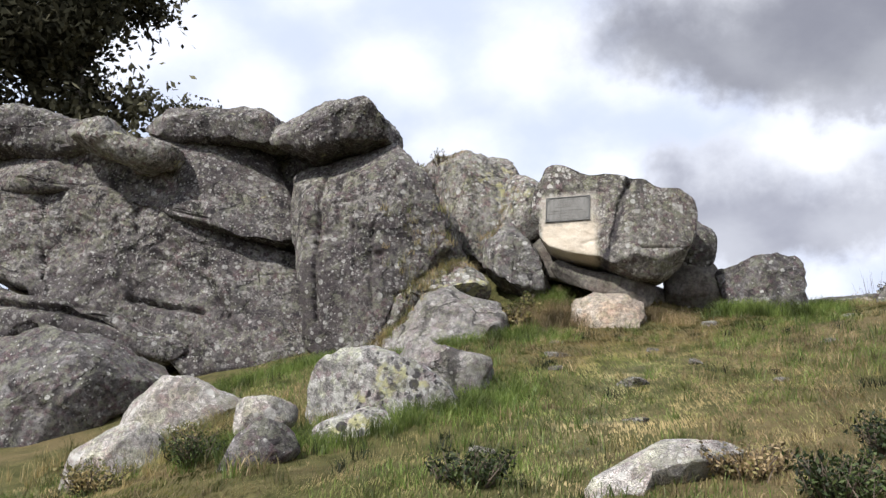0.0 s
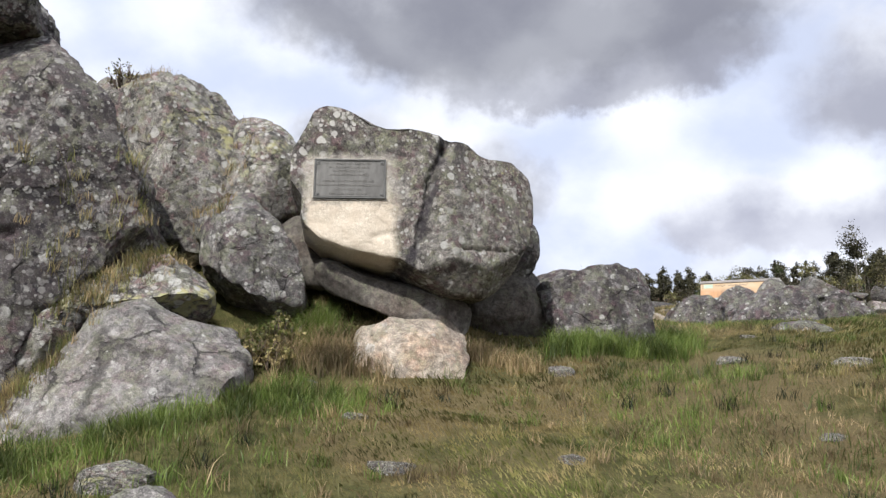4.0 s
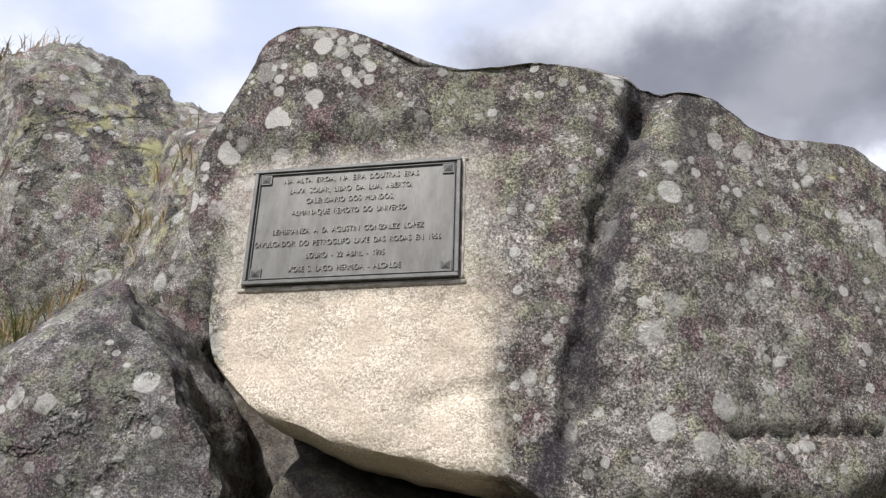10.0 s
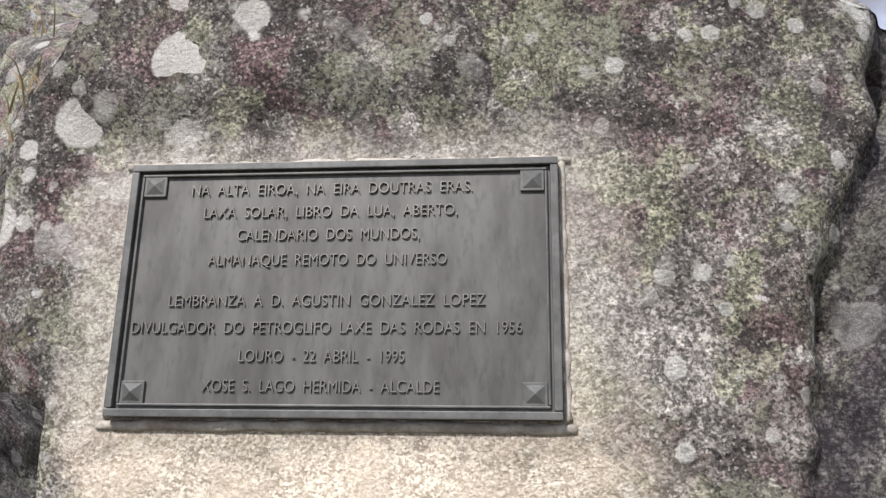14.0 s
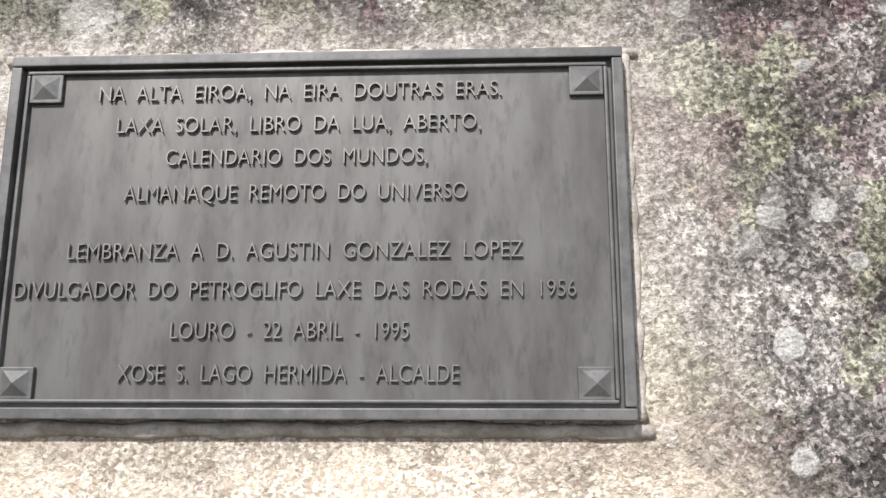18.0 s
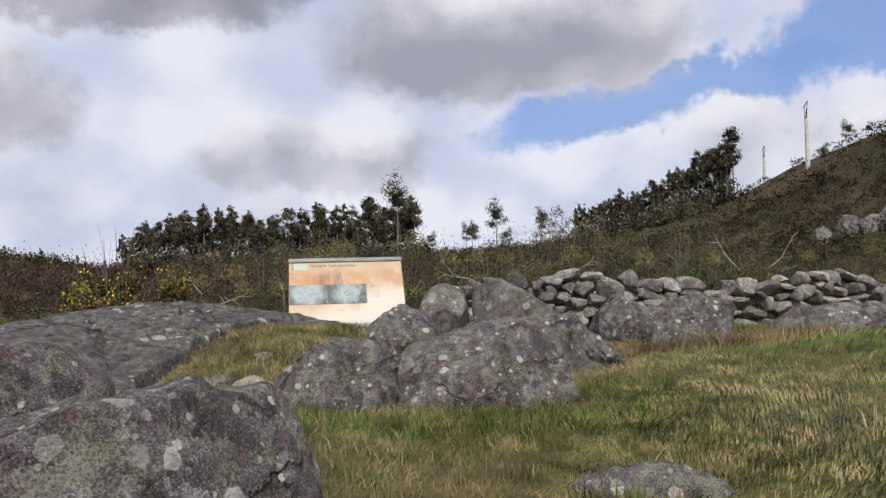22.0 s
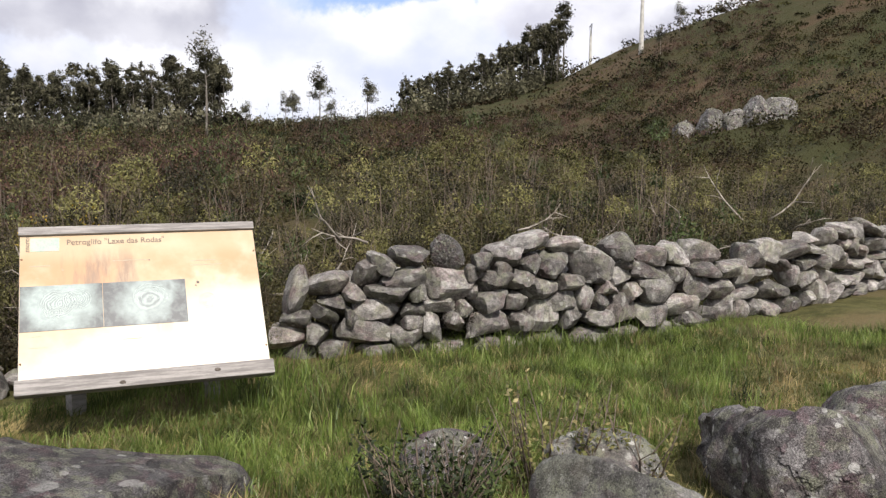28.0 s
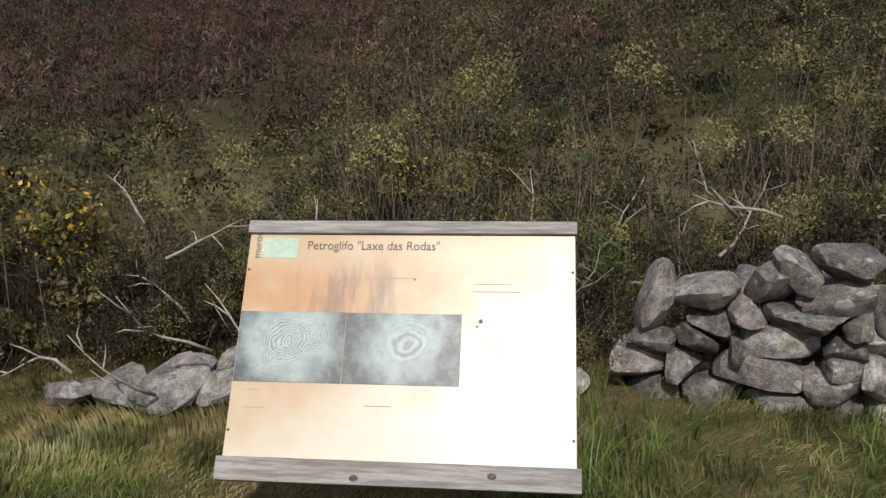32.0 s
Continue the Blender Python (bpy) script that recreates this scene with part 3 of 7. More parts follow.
near_ground = spline_surface(ANCHORS)
HILL_AZ = [-180, -120, -60, -20, 0, 20, 40, 52, 62, 75, 95, 130, 180]
HILL_SLOPE = [-0.12, -0.05, -0.01, 0.03, 0.050, 0.062, 0.085, 0.132, 0.235, 0.340, 0.28, 0.05, -0.12]


def smooth(a, b, x):
    t = np.clip((np.asarray(x, float) - a) / (b - a), 0, 1)
    return t * t * (3 - 2 * t)


def ground_z(x, y):
    x, y = np.asarray(x, float), np.asarray(y, float)
    dx, dy = x - 3.0, y - 1.0
    r = np.hypot(dx, dy)
    az = np.degrees(np.arctan2(dx, dy))
    k = np.interp(az, HILL_AZ, HILL_SLOPE)
    far = 0.75 + k * (110.0 * (1 - np.exp(-np.maximum(r - 8, 0) / 110.0)) + 0.12 * np.maximum(r - 8, 0) * (r < 160) + 18.2 * (r >= 160))
    # the hill beside the wall: gentle at its foot, steeper above
    high = np.interp(az, (40, 44, 48, 52, 56, 60, 64, 75, 95, 130), (5.0, 6.0, 7.0, 8.5, 11.0, 13.3, 15.5, 20.0, 18.0, 5.0))
    steep = 0.75 + high * (np.clip(r - 8, 0, 67) / 67) ** 1.65 + 0.03 * np.clip(r - 75, 0, 85)
    w = smooth(42, 50, az) * (1 - smooth(105, 130, az))
    far = far * (1 - w) + steep * w
    # the low ridge in the distance
    far = far + 0.062 * np.interp(az, (-70, -45, 7, 14), (0, 1, 1, 0)) * np.clip(r - 105, 0, 85)
    w = smooth(9.5, 16.0, r)
    return near_ground(x, y) * (1 - w) + far * w


DRESSED = (-0.86, -0.235, 0.200, 0.0)
FACES = [(-0.163, -0.984, -0.069, 0.098), (0.335, -0.942, 0.0, 0.166), (0.131, -0.689, 0.713, 0.37), (0.72, -0.69, 0.0, 0.545), (-0.741, -0.28, 0.611, 0.93), (0.6, -0.48, -0.64, 0.70), (0.12, -0.74, -0.66, 0.475)]   # its broken faces
GROOVE = [(0.24, 0.46, 0.17, 0.27, 0.038, 0.050), (0.17, 0.29, 0.04, -0.04, 0.030, 0.045), (0.04, -0.04, -0.05, -0.5, 0.024, 0.030), (0.30, -0.50, 0.80, -0.46, 0.014, 0.026), (-0.35, -0.42, -0.12, -0.36, 0.02, 0.012)]
M_OUTCROP = rock_material("outcrop_granite", (0.070, 0.060, 0.058), (0.215, 0.200, 0.188), (0.120, 0.090, 0.084), 0.50, 0.68, 11.0, crust=1.0, damp=0.9, stain=0.85, grainy=0.9, spot=0.8, fissure=0.85, relief=0.06, speckle=0.85)
M_LICHEN = rock_material("lichened_granite", (0.085, 0.078, 0.072), (0.26, 0.245, 0.222), (0.19, 0.15, 0.13), 0.22, 0.58, 9.0, spot=0.95, crust=1.0, fissure=0.5, relief=0.05)
M_SPECKLED = rock_material("speckled_granite", (0.150, 0.140, 0.130), (0.40, 0.385, 0.365), (0.26, 0.225, 0.205), 0.25, 0.56, 8.0, spot=0.95, crust=0.9, damp=0.3, relief=0.05, speckle=0.9)
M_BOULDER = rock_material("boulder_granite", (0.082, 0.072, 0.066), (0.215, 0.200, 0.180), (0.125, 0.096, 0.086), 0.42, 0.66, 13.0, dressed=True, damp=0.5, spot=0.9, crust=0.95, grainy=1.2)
M_RIDGE = rock_material("ridge_granite", (0.055, 0.048, 0.048), (0.145, 0.136, 0.132), (0.105, 0.080, 0.077), 0.70, 0.74, 15.0, grainy=0.9, crust=0.9, spot=0.85, fissure=0.6, relief=0.045)
M_GREYROCK = rock_material("grey_granite", (0.075, 0.068, 0.066), (0.205, 0.195, 0.186), (0.135, 0.112, 0.104), 0.46, 0.72, 12.0, crust=0.9, grainy=1.0, spot=0.85, fissure=0.4, relief=0.045)
M_SHEETROCK = rock_material("sheet_granite", (0.040, 0.036, 0.036), (0.100, 0.095, 0.092), (0.078, 0.062, 0.058), 0.62, 0.76, 9.0, grainy=0.8, crust=0.9, spot=0.7, fissure=0.8, relief=0.06)
M_SLAB = rock_material("slab_granite", (0.125, 0.116, 0.110), (0.255, 0.240, 0.226), (0.175, 0.148, 0.136), 0.74, 0.74, 12.0, crust=0.5, grainy=0.7, spot=0.7, damp=0.35, fissure=0.7, relief=0.045)
M_RING = rock_material("ringed_granite", (0.075, 0.070, 0.064), (0.18, 0.174, 0.16), (0.12, 0.095, 0.085), 0.35, 0.66, 10.0, grainy=0.55, crust=0.45)
M_PINK = rock_material("pinkish_granite", (0.22, 0.18, 0.145), (0.38, 0.325, 0.265), (0.36, 0.26, 0.18), 0.86, 0.72, 9.0, damp=0.2, grainy=0.6, crust=0.3)
M_PALE = rock_material("pale_granite", (0.20, 0.185, 0.17), (0.40, 0.375, 0.345), (0.27, 0.22, 0.19), 0.74, 0.66, 10.0, damp=0.25)
# for rocks under and beside the boulder: their shade is put into the colour
M_SHADE = rock_material("smooth_shaded_granite", (0.075, 0.066, 0.058), (0.15, 0.135, 0.118), (0.12, 0.095, 0.078), 0.95, 0.80, 9.0, damp=0.3, crust=0.15, grainy=0.5)
M_WALLSTONE = rock_material("wall_granite", (0.10, 0.09, 0.085), (0.24, 0.225, 0.21), (0.16, 0.13, 0.115), 0.72, 0.68, 11.0, damp=0.2, loose=True, grainy=0.6)
M_GRASS = leafy("grass_blades", ((0.078, 0.099, 0.023), (0.135, 0.158, 0.040), (0.200, 0.198, 0.066), (0.310, 0.258, 0.120)), 0.5, 2.0, 0.35, dry=(0.374, 0.286, 0.140), clump=4.0)
M_LUSH = leafy("lush_grass", ((0.072, 0.110, 0.022), (0.128, 0.178, 0.040), (0.200, 0.228, 0.070)), 0.45, 0.5, 0.4)
M_STRAW = leafy("dry_grass", ((0.36, 0.275, 0.155), (0.26, 0.19, 0.105), (0.19, 0.14, 0.07), (0.15, 0.145, 0.05)), 0.6, 0.8, 0.25)
M_GORSE = leafy("gorse_leaves", ((0.027, 0.024, 0.010), (0.058, 0.053, 0.018), (0.090, 0.086, 0.028), (0.128, 0.116, 0.042)), 0.6, 1.5, 0.15, dry=(0.095, 0.068, 0.038), clump=2.6, toned=True)
M_BROOM = leafy("broom_leaves", ((0.019, 0.031, 0.009), (0.034, 0.050, 0.014), (0.052, 0.063, 0.021)), 0.6, 0.25, 0.15, toned=True)
M_BRACKEN = leafy("bracken", ((0.062, 0.031, 0.022), (0.090, 0.045, 0.032), (0.050, 0.030, 0.023), (0.076, 0.050, 0.033)), 0.8, 0.1, 0.1, clump=0.5, toned=True)
M_HEATH = leafy("hillside_scrub", ((0.013, 0.015, 0.005), (0.025, 0.027, 0.009), (0.041, 0.037, 0.014), (0.021, 0.022, 0.008)), 0.8, 0.24, 0.1, dry=(0.051, 0.031, 0.019), gloss=0.1, clump=0.55, toned=True)
M_PINE = leafy("tree_leaves", ((0.042, 0.042, 0.026), (0.064, 0.062, 0.038), (0.088, 0.083, 0.053), (0.115, 0.104, 0.069)), 0.85, 0.3, 0.2, gloss=0.05, clump=0.4, toned=True)
M_FLOWER = leafy("gorse_flowers", ((0.375, 0.247, 0.022), (0.435, 0.300, 0.030), (0.270, 0.188, 0.030)), 0.6, 0.3, 0.2)
M_STEM = plain("woody_stem", (0.060, 0.044, 0.032), (0.14, 0.108, 0.08), 14.0, 0.85, 0.4)
M_DEADWOOD = plain("bleached_wood", (0.20, 0.17, 0.14), (0.36, 0.32, 0.27), 18.0, 0.8, 0.4)
M_TRUNK = plain("tree_bark", (0.10, 0.085, 0.07), (0.26, 0.23, 0.195), 3.0, 0.9, 0.4, 0.03, stretch=(1, 1, 0.25))
M_BRONZE = plain("bronze", (0.064, 0.060, 0.054), (0.110, 0.106, 0.097), 9.0, 0.45, 0.15, 0.002, metal=0.15, stretch=(2.2, 1, 0.7))
M_BRONZE_RIM = plain("bronze_rim", (0.07, 0.069, 0.065), (0.12, 0.118, 0.11), 30.0, 0.5, 0.25, 0.002, metal=0.1)
M_LETTER = plain("bronze_letters", (0.125, 0.116, 0.104), (0.175, 0.165, 0.148), 60.0, 0.45, 0.15, 0.001, metal=0.3)
M_MORTAR = plain("mortar", (0.30, 0.265, 0.22), (0.52, 0.48, 0.42), 40.0, 0.95, 0.6, 0.006)
M_WOOD = plain("grey_timber", (0.17, 0.155, 0.145), (0.33, 0.305, 0.285), 6.0, 0.85, 0.5, 0.003, stretch=(0.7, 9, 9))
M_KNOT = plain("timber_knot", (0.07, 0.055, 0.045), (0.15, 0.125, 0.105), 60.0, 0.85, 0.5)
M_BOARD_BACK = plain("board_back", (0.22, 0.20, 0.18), (0.34, 0.31, 0.27), 8.0, 0.8, 0.2)
M_INK = plain("dark_ink", (0.09, 0.07, 0.06), (0.14, 0.11, 0.09), 90.0, 0.6, 0.05)
M_FADED = plain("faded_ink", (0.37, 0.30, 0.21), (0.42, 0.355, 0.265), 60.0, 0.6, 0.02)
M_GREY_INK = plain("grey_ink", (0.40, 0.37, 0.31), (0.50, 0.46, 0.38), 90.0, 0.6, 0.02)
M_PALE_INK = plain("pale_ring_ink", (0.42, 0.48, 0.46), (0.56, 0.60, 0.58), 60.0, 0.6, 0.02)
M_MINT = plain("mint_ink", (0.33, 0.45, 0.35), (0.42, 0.49, 0.37), 14.0, 0.5, 0.02)
M_RUST = plain("rusty_steel", (0.16, 0.09, 0.05), (0.28, 0.18, 0.11), 120.0, 0.7, 0.4, 0.001, metal=0.5)
M_CONCRETE = plain("concrete_pole", (0.42, 0.40, 0.36), (0.58, 0.56, 0.51), 3.0, 0.9, 0.2)
M_STEEL = plain("galvanised_steel", (0.30, 0.31, 0.32), (0.42, 0.43, 0.44), 20.0, 0.5, 0.1, metal=0.7)


def sheet_material():
    """The printed sheet: cream laminate with rusty water stains, a sheen painted paler at the lower right."""
    m, g, v = material("printed_sheet")
    xyz = g.add("ShaderNodeSeparateXYZ", i0=v).outputs
    c = g.mix(g.ramp(g.noise(v, 3.0, 5.0), 0.35, 0.65), col(0.44, 0.305, 0.175), col(0.48, 0.375, 0.245))
    wob = g.math("MULTIPLY", g.math("SUBTRACT", g.noise(v, 4.0, 5.0, 0.6), 0.5), 0.5)
    # overexposed sheen put into the colour: paler towards the lower right
    low = g.ramp(g.math("ADD", g.math("SUBTRACT", g.math("MULTIPLY", xyz[0], 0.45), xyz[1]), wob), -0.12, 0.30)
    c = g.mix(low, c, col(0.55, 0.49, 0.395))
    st = g.add("ShaderNodeMapping", Vector=v)
    st.inputs["Scale"].default_value = (6.0, 1.1, 1.0)
    band = g.math("MULTIPLY", g.ramp(xyz[1], 0.02, 0.15), g.ramp(xyz[1], 0.40, 0.24))
    c = g.mix(g.math("MULTIPLY", g.ramp(g.noise(v, 2.3, 5.0, 0.6), 0.36, 0.58), g.math("MULTIPLY", band, 0.85)), c, col(0.43, 0.215, 0.09))
    side = g.math("MULTIPLY", g.ramp(xyz[0], -0.52, -0.38), g.ramp(xyz[0], 0.12, -0.12))
    blot = g.math("MULTIPLY", g.ramp(g.noise(st.outputs[0], 1.4, 6.0, 0.65), 0.44, 0.66), side)
    c = g.mix(g.math("MULTIPLY", g.math("MULTIPLY", blot, band), 0.9), c, col(0.20, 0.125, 0.08))
    drip = g.math("MULTIPLY", g.math("MULTIPLY", g.ramp(g.math("ABSOLUTE", g.math("SUBTRACT", xyz[0], 0.09)), 0.12, 0.02), g.ramp(xyz[1], -0.30, -0.16)), g.ramp(xyz[1], -0.08, -0.15))
    c = g.mix(g.math("MULTIPLY", g.math("MULTIPLY", drip, g.ramp(g.noise(st.outputs[0], 2.0, 5.0), 0.35, 0.6)), 0.6), c, col(0.42, 0.27, 0.15))
    c = g.mix(g.math("MULTIPLY", g.ramp(g.noise(v, 19.0, 4.0), 0.66, 0.74), 0.4), c, col(0.45, 0.33, 0.22))
    finish(g, c, 0.33, g.noise(v, 5.0), 0.05, 0.004, spec=0.45)
    return m


def photo_material(name, center, reach, step, dark, pale, seed):
    """A faded photograph of rings cut in pale rock, the ground about it dark."""
    m, g, v = material(name)
    warp = g.add("ShaderNodeTexNoise", Vector=v, Scale=9.0, Detail=4.0)
    q = g.add("ShaderNodeMix", {"data_type": "VECTOR"}, i4=v, i5=warp.outputs["Color"])
    q.inputs[0].default_value = 0.07
    xyz = g.add("ShaderNodeSeparateXYZ", i0=q.outputs[1]).outputs
    dx, dy = g.math("SUBTRACT", xyz[0], center[0] + 0.035), g.math("SUBTRACT", xyz[1], center[1] + 0.035)
    r = g.math("SQRT", g.math("ADD", g.math("MULTIPLY", dx, dx), g.math("MULTIPLY", g.math("MULTIPLY", dy, dy), 1.3)))
    rock_ = g.ramp(g.math("ADD", r, g.math("MULTIPLY", g.math("SUBTRACT", g.noise(v, 7.0 + seed, 5.0, 0.6), 0.5), 0.24)), reach, reach * 0.45)
    c = g.mix(rock_, col(*dark), col(*pale))
    c = g.mix(g.ramp(g.noise(v, 26.0, 6.0, 0.7), 0.42, 0.64, 0.0, 0.5), c, col(*[0.5 * (a + b) for a, b in zip(dark, pale)]))
    wave = g.math("SINE", g.math("MULTIPLY", r, 6.283 / step))
    cut = g.math("MULTIPLY", g.ramp(wave, 0.1, 0.8), g.ramp(r, reach * 0.45, reach * 0.30))
    c = g.mix(g.math("MULTIPLY", cut, 0.5), c, col(*[k * 1.5 for k in dark]))
    light = g.math("MULTIPLY", g.ramp(wave, -0.2, -0.9), g.ramp(r, reach * 0.45, reach * 0.30))
    c = g.mix(g.math("MULTIPLY", light, 0.3), c, col(0.46, 0.50, 0.46))
    finish(g, c, 0.4, None, spec=0.4)
    return m


M_PHOTO_A = photo_material("photo_print_a", (-0.42, 0.02), 0.24, 0.0125, (0.060, 0.064, 0.066), (0.31, 0.37, 0.35), 0.0)
M_PHOTO_B = photo_material("photo_print_b", (0.015, 0.01), 0.20, 0.036, (0.070, 0.072, 0.075), (0.29, 0.34, 0.325), 2.0)
M_SHEET = sheet_material()


def soil_material():
    m, g, v = material("turf")
    a = g.noise(v, 0.55, 6.0, 0.62)
    b = g.noise(v, 6.0, 6.0, 0.65)
    f = g.noise(v, 60.0, 5.0, 0.75)
    c = g.mix(g.ramp(b, 0.40, 0.60), col(0.082, 0.085, 0.030), col(0.150, 0.138, 0.055))
    c = g.mix(g.ramp(a, 0.44, 0.60, 0.0, 0.8), c, col(0.205, 0.155, 0.080))
    c = g.mix(g.ramp(f, 0.42, 0.66, 0.0, 0.6), c, col(0.060, 0.050, 0.028))
    far = g.add("ShaderNodeSeparateXYZ", i0=v).outputs
    dist = g.math("SQRT", g.math("ADD", g.math("POWER", far[0], 2.0), g.math("POWER", far[1], 2.0)))
    scrub = g.mix(g.ramp(g.noise(v, 0.09, 7.0, 0.7), 0.42, 0.6), col(0.040, 0.040, 0.016), col(0.075, 0.050, 0.030))
    c = g.mix(g.ramp(dist, 13.0, 20.0), c, scrub)
    finish(g, c, 0.95, g.math("ADD", b, f), 0.8, 0.04, spec=0.1)
    return m


M_TURF = soil_material()


def build_ground():
    def axis(lo, hi, step, far):
        mid = np.arange(lo, hi + step, step)
        out = [step * 1.25]
        while sum(out) < far:
            out.append(out[-1] * 1.22)
        grow = np.cumsum(out)
        return np.concatenate((lo - grow[::-1], mid, hi + grow))
    xs, ys = axis(-9.0, 15.0, 0.14, 2500), axis(-12.0, 14.0, 0.14, 2500)
    X, Y = np.meshgrid(xs, ys)
    Z = ground_z(X, Y)
    R = np.hypot(X - 3, Y - 1)
    bump = np.array([noise.fractal(Vector((x * 1.1, y * 1.1, 0.3)), 0.9, 2.0, 4) for x, y in zip(X.ravel(), Y.ravel())]).reshape(X.shape)
    Z = Z + bump * np.where(R < 14, 0.055, 0.0) + np.where(R >= 14, 1.0, 0.0) * bump * 0.25
    nx, ny = len(xs), len(ys)
    verts = np.stack((X.ravel(), Y.ravel(), Z.ravel()), 1)
    i = (np.arange(ny - 1)[:, None] * nx + np.arange(nx - 1)[None, :]).ravel()
    faces = np.stack((i, i + 1, i + nx + 1, i + nx), 1)
    me = bpy.data.meshes.new("ground")
    me.from_pydata(verts.tolist(), [], faces.tolist())
    me.materials.append(M_TURF)
    me.polygons.foreach_set("use_smooth", [True] * len(me.polygons))
    tagged(new("ground", me), "sloping turf with worn brown patches", "ground", kind="structure")


build_ground()


def turf_z(x, y):
    b = np.array([noise.fractal(Vector((a * 1.1, c * 1.1, 0.3)), 0.9, 2.0, 4) for a, c in zip(np.ravel(x), np.ravel(y))])
    return ground_z(x, y) + b * 0.055

# ---------------------------------------------------------------- vegetation makers
def grass_mesh(name, bases, heights, widths, mat, seed, lean=0.45):
    """Blades of two segments each."""
    rng = np.random.default_rng(seed)
    n = len(bases)
    a = rng.uniform(0, 2 * math.pi, n)
    b = rng.uniform(0, 2 * math.pi, n)
    side = np.stack((np.cos(a), np.sin(a), np.zeros(n)), 1) * (widths * 0.5)[:, None]
    bend = np.stack((np.cos(b), np.sin(b), np.zeros(n)), 1) * (heights * rng.uniform(0.1, 1.0, n) * lean)[:, None]
    up = np.array((0, 0, 1.0)) * heights[:, None]
    v = np.empty((n, 5, 3), np.float32)
    v[:, 0] = bases - side
    v[:, 1] = bases + side
    mid = bases + bend * 0.35 + up * 0.58
    v[:, 2] = mid + side * 0.75
    v[:, 3] = mid - side * 0.75
    v[:, 4] = bases + bend * 1.15 + up * 0.95
    me = bpy.data.meshes.new(name)
    me.vertices.add(n * 5)
    me.vertices.foreach_set("co", v.ravel())
    k = np.arange(n, dtype=np.int32)[:, None] * 5
    loops = np.concatenate((k + np.array([[0, 1, 2, 3]]), k + np.array([[3, 2, 4]])), 1).astype(np.int32)
    me.loops.add(n * 7)
    me.loops.foreach_set("vertex_index", loops.ravel())
    st = (np.arange(n, dtype=np.int32)[:, None] * 7 + np.array([[0, 4]], dtype=np.int32)).ravel()
    me.polygons.add(n * 2)
    me.polygons.foreach_set("loop_start", st)
    me.materials.append(mat)
    me.update(calc_edges=True)
    return me


def bush_parts(seed, radius, height, leaves, leaf, width, twigs=30, low=0.30):
    """Bare twiggy stems below and the leaf quads of an uneven, gappy crown in tufts above."""
    rng = np.random.default_rng(seed)
    stems, tips = [], []
    for i in range(twigs):
        a = rng.uniform(0, 2 * math.pi)
        r = radius * math.sqrt(rng.uniform(0.02, 1.0))
        top = height * rng.uniform(0.55, 1.08) * (1 - 0.40 * (r / radius) ** 2)
        p0 = np.array((0.35 * r * math.cos(a), 0.35 * r * math.sin(a), -0.1))
        p2 = np.array((r * math.cos(a), r * math.sin(a), top))
        p1 = p0 * 0.5 + p2 * 0.5 + rng.normal(size=3) * 0.13 * radius
        k = 0.012 if i % 5 == 0 else 0.006
        stems.append(tube([p0, p1, p2], [k, k * 0.7, 0.002], 4))
        for j in range(5):
            f = rng.uniform(low, 1.05)
            at = p1 + (p2 - p1) * f
            tip = at + rng.normal(size=3) * (0.13 * radius, 0.13 * radius, 0.09 * height)
            stems.append(tube([p0 * 0.2 + at * 0.8, tip], [0.003, 0.0012], 3))
            tips.append(tip)
    # the crown is made of rounded cushions, leafy on the outside and upwards
    tips = np.array(tips)
    heads = tips[rng.permutation(len(tips))[:max(8, len(tips) // 4)]]
    size = rng.uniform(0.10, 0.26, len(heads)) * radius
    pick = rng.choice(len(heads), leaves, p=size ** 2 / (size ** 2).sum())
    d = rng.normal(size=(leaves, 3))
    d[:, 2] = np.where(d[:, 2] < 0, d[:, 2] * 0.35, d[:, 2])
    d /= np.linalg.norm(d, axis=1, keepdims=True)
    c = heads[pick] + d * (size[pick] * rng.uniform(0.55, 1.12, leaves))[:, None]
    c[:, 2] = np.maximum(c[:, 2], 0.03)
    return joined(stems), leaf_quads(rng, c, leaf, width, 0.6), rng.uniform(0, 1, len(heads))[pick]


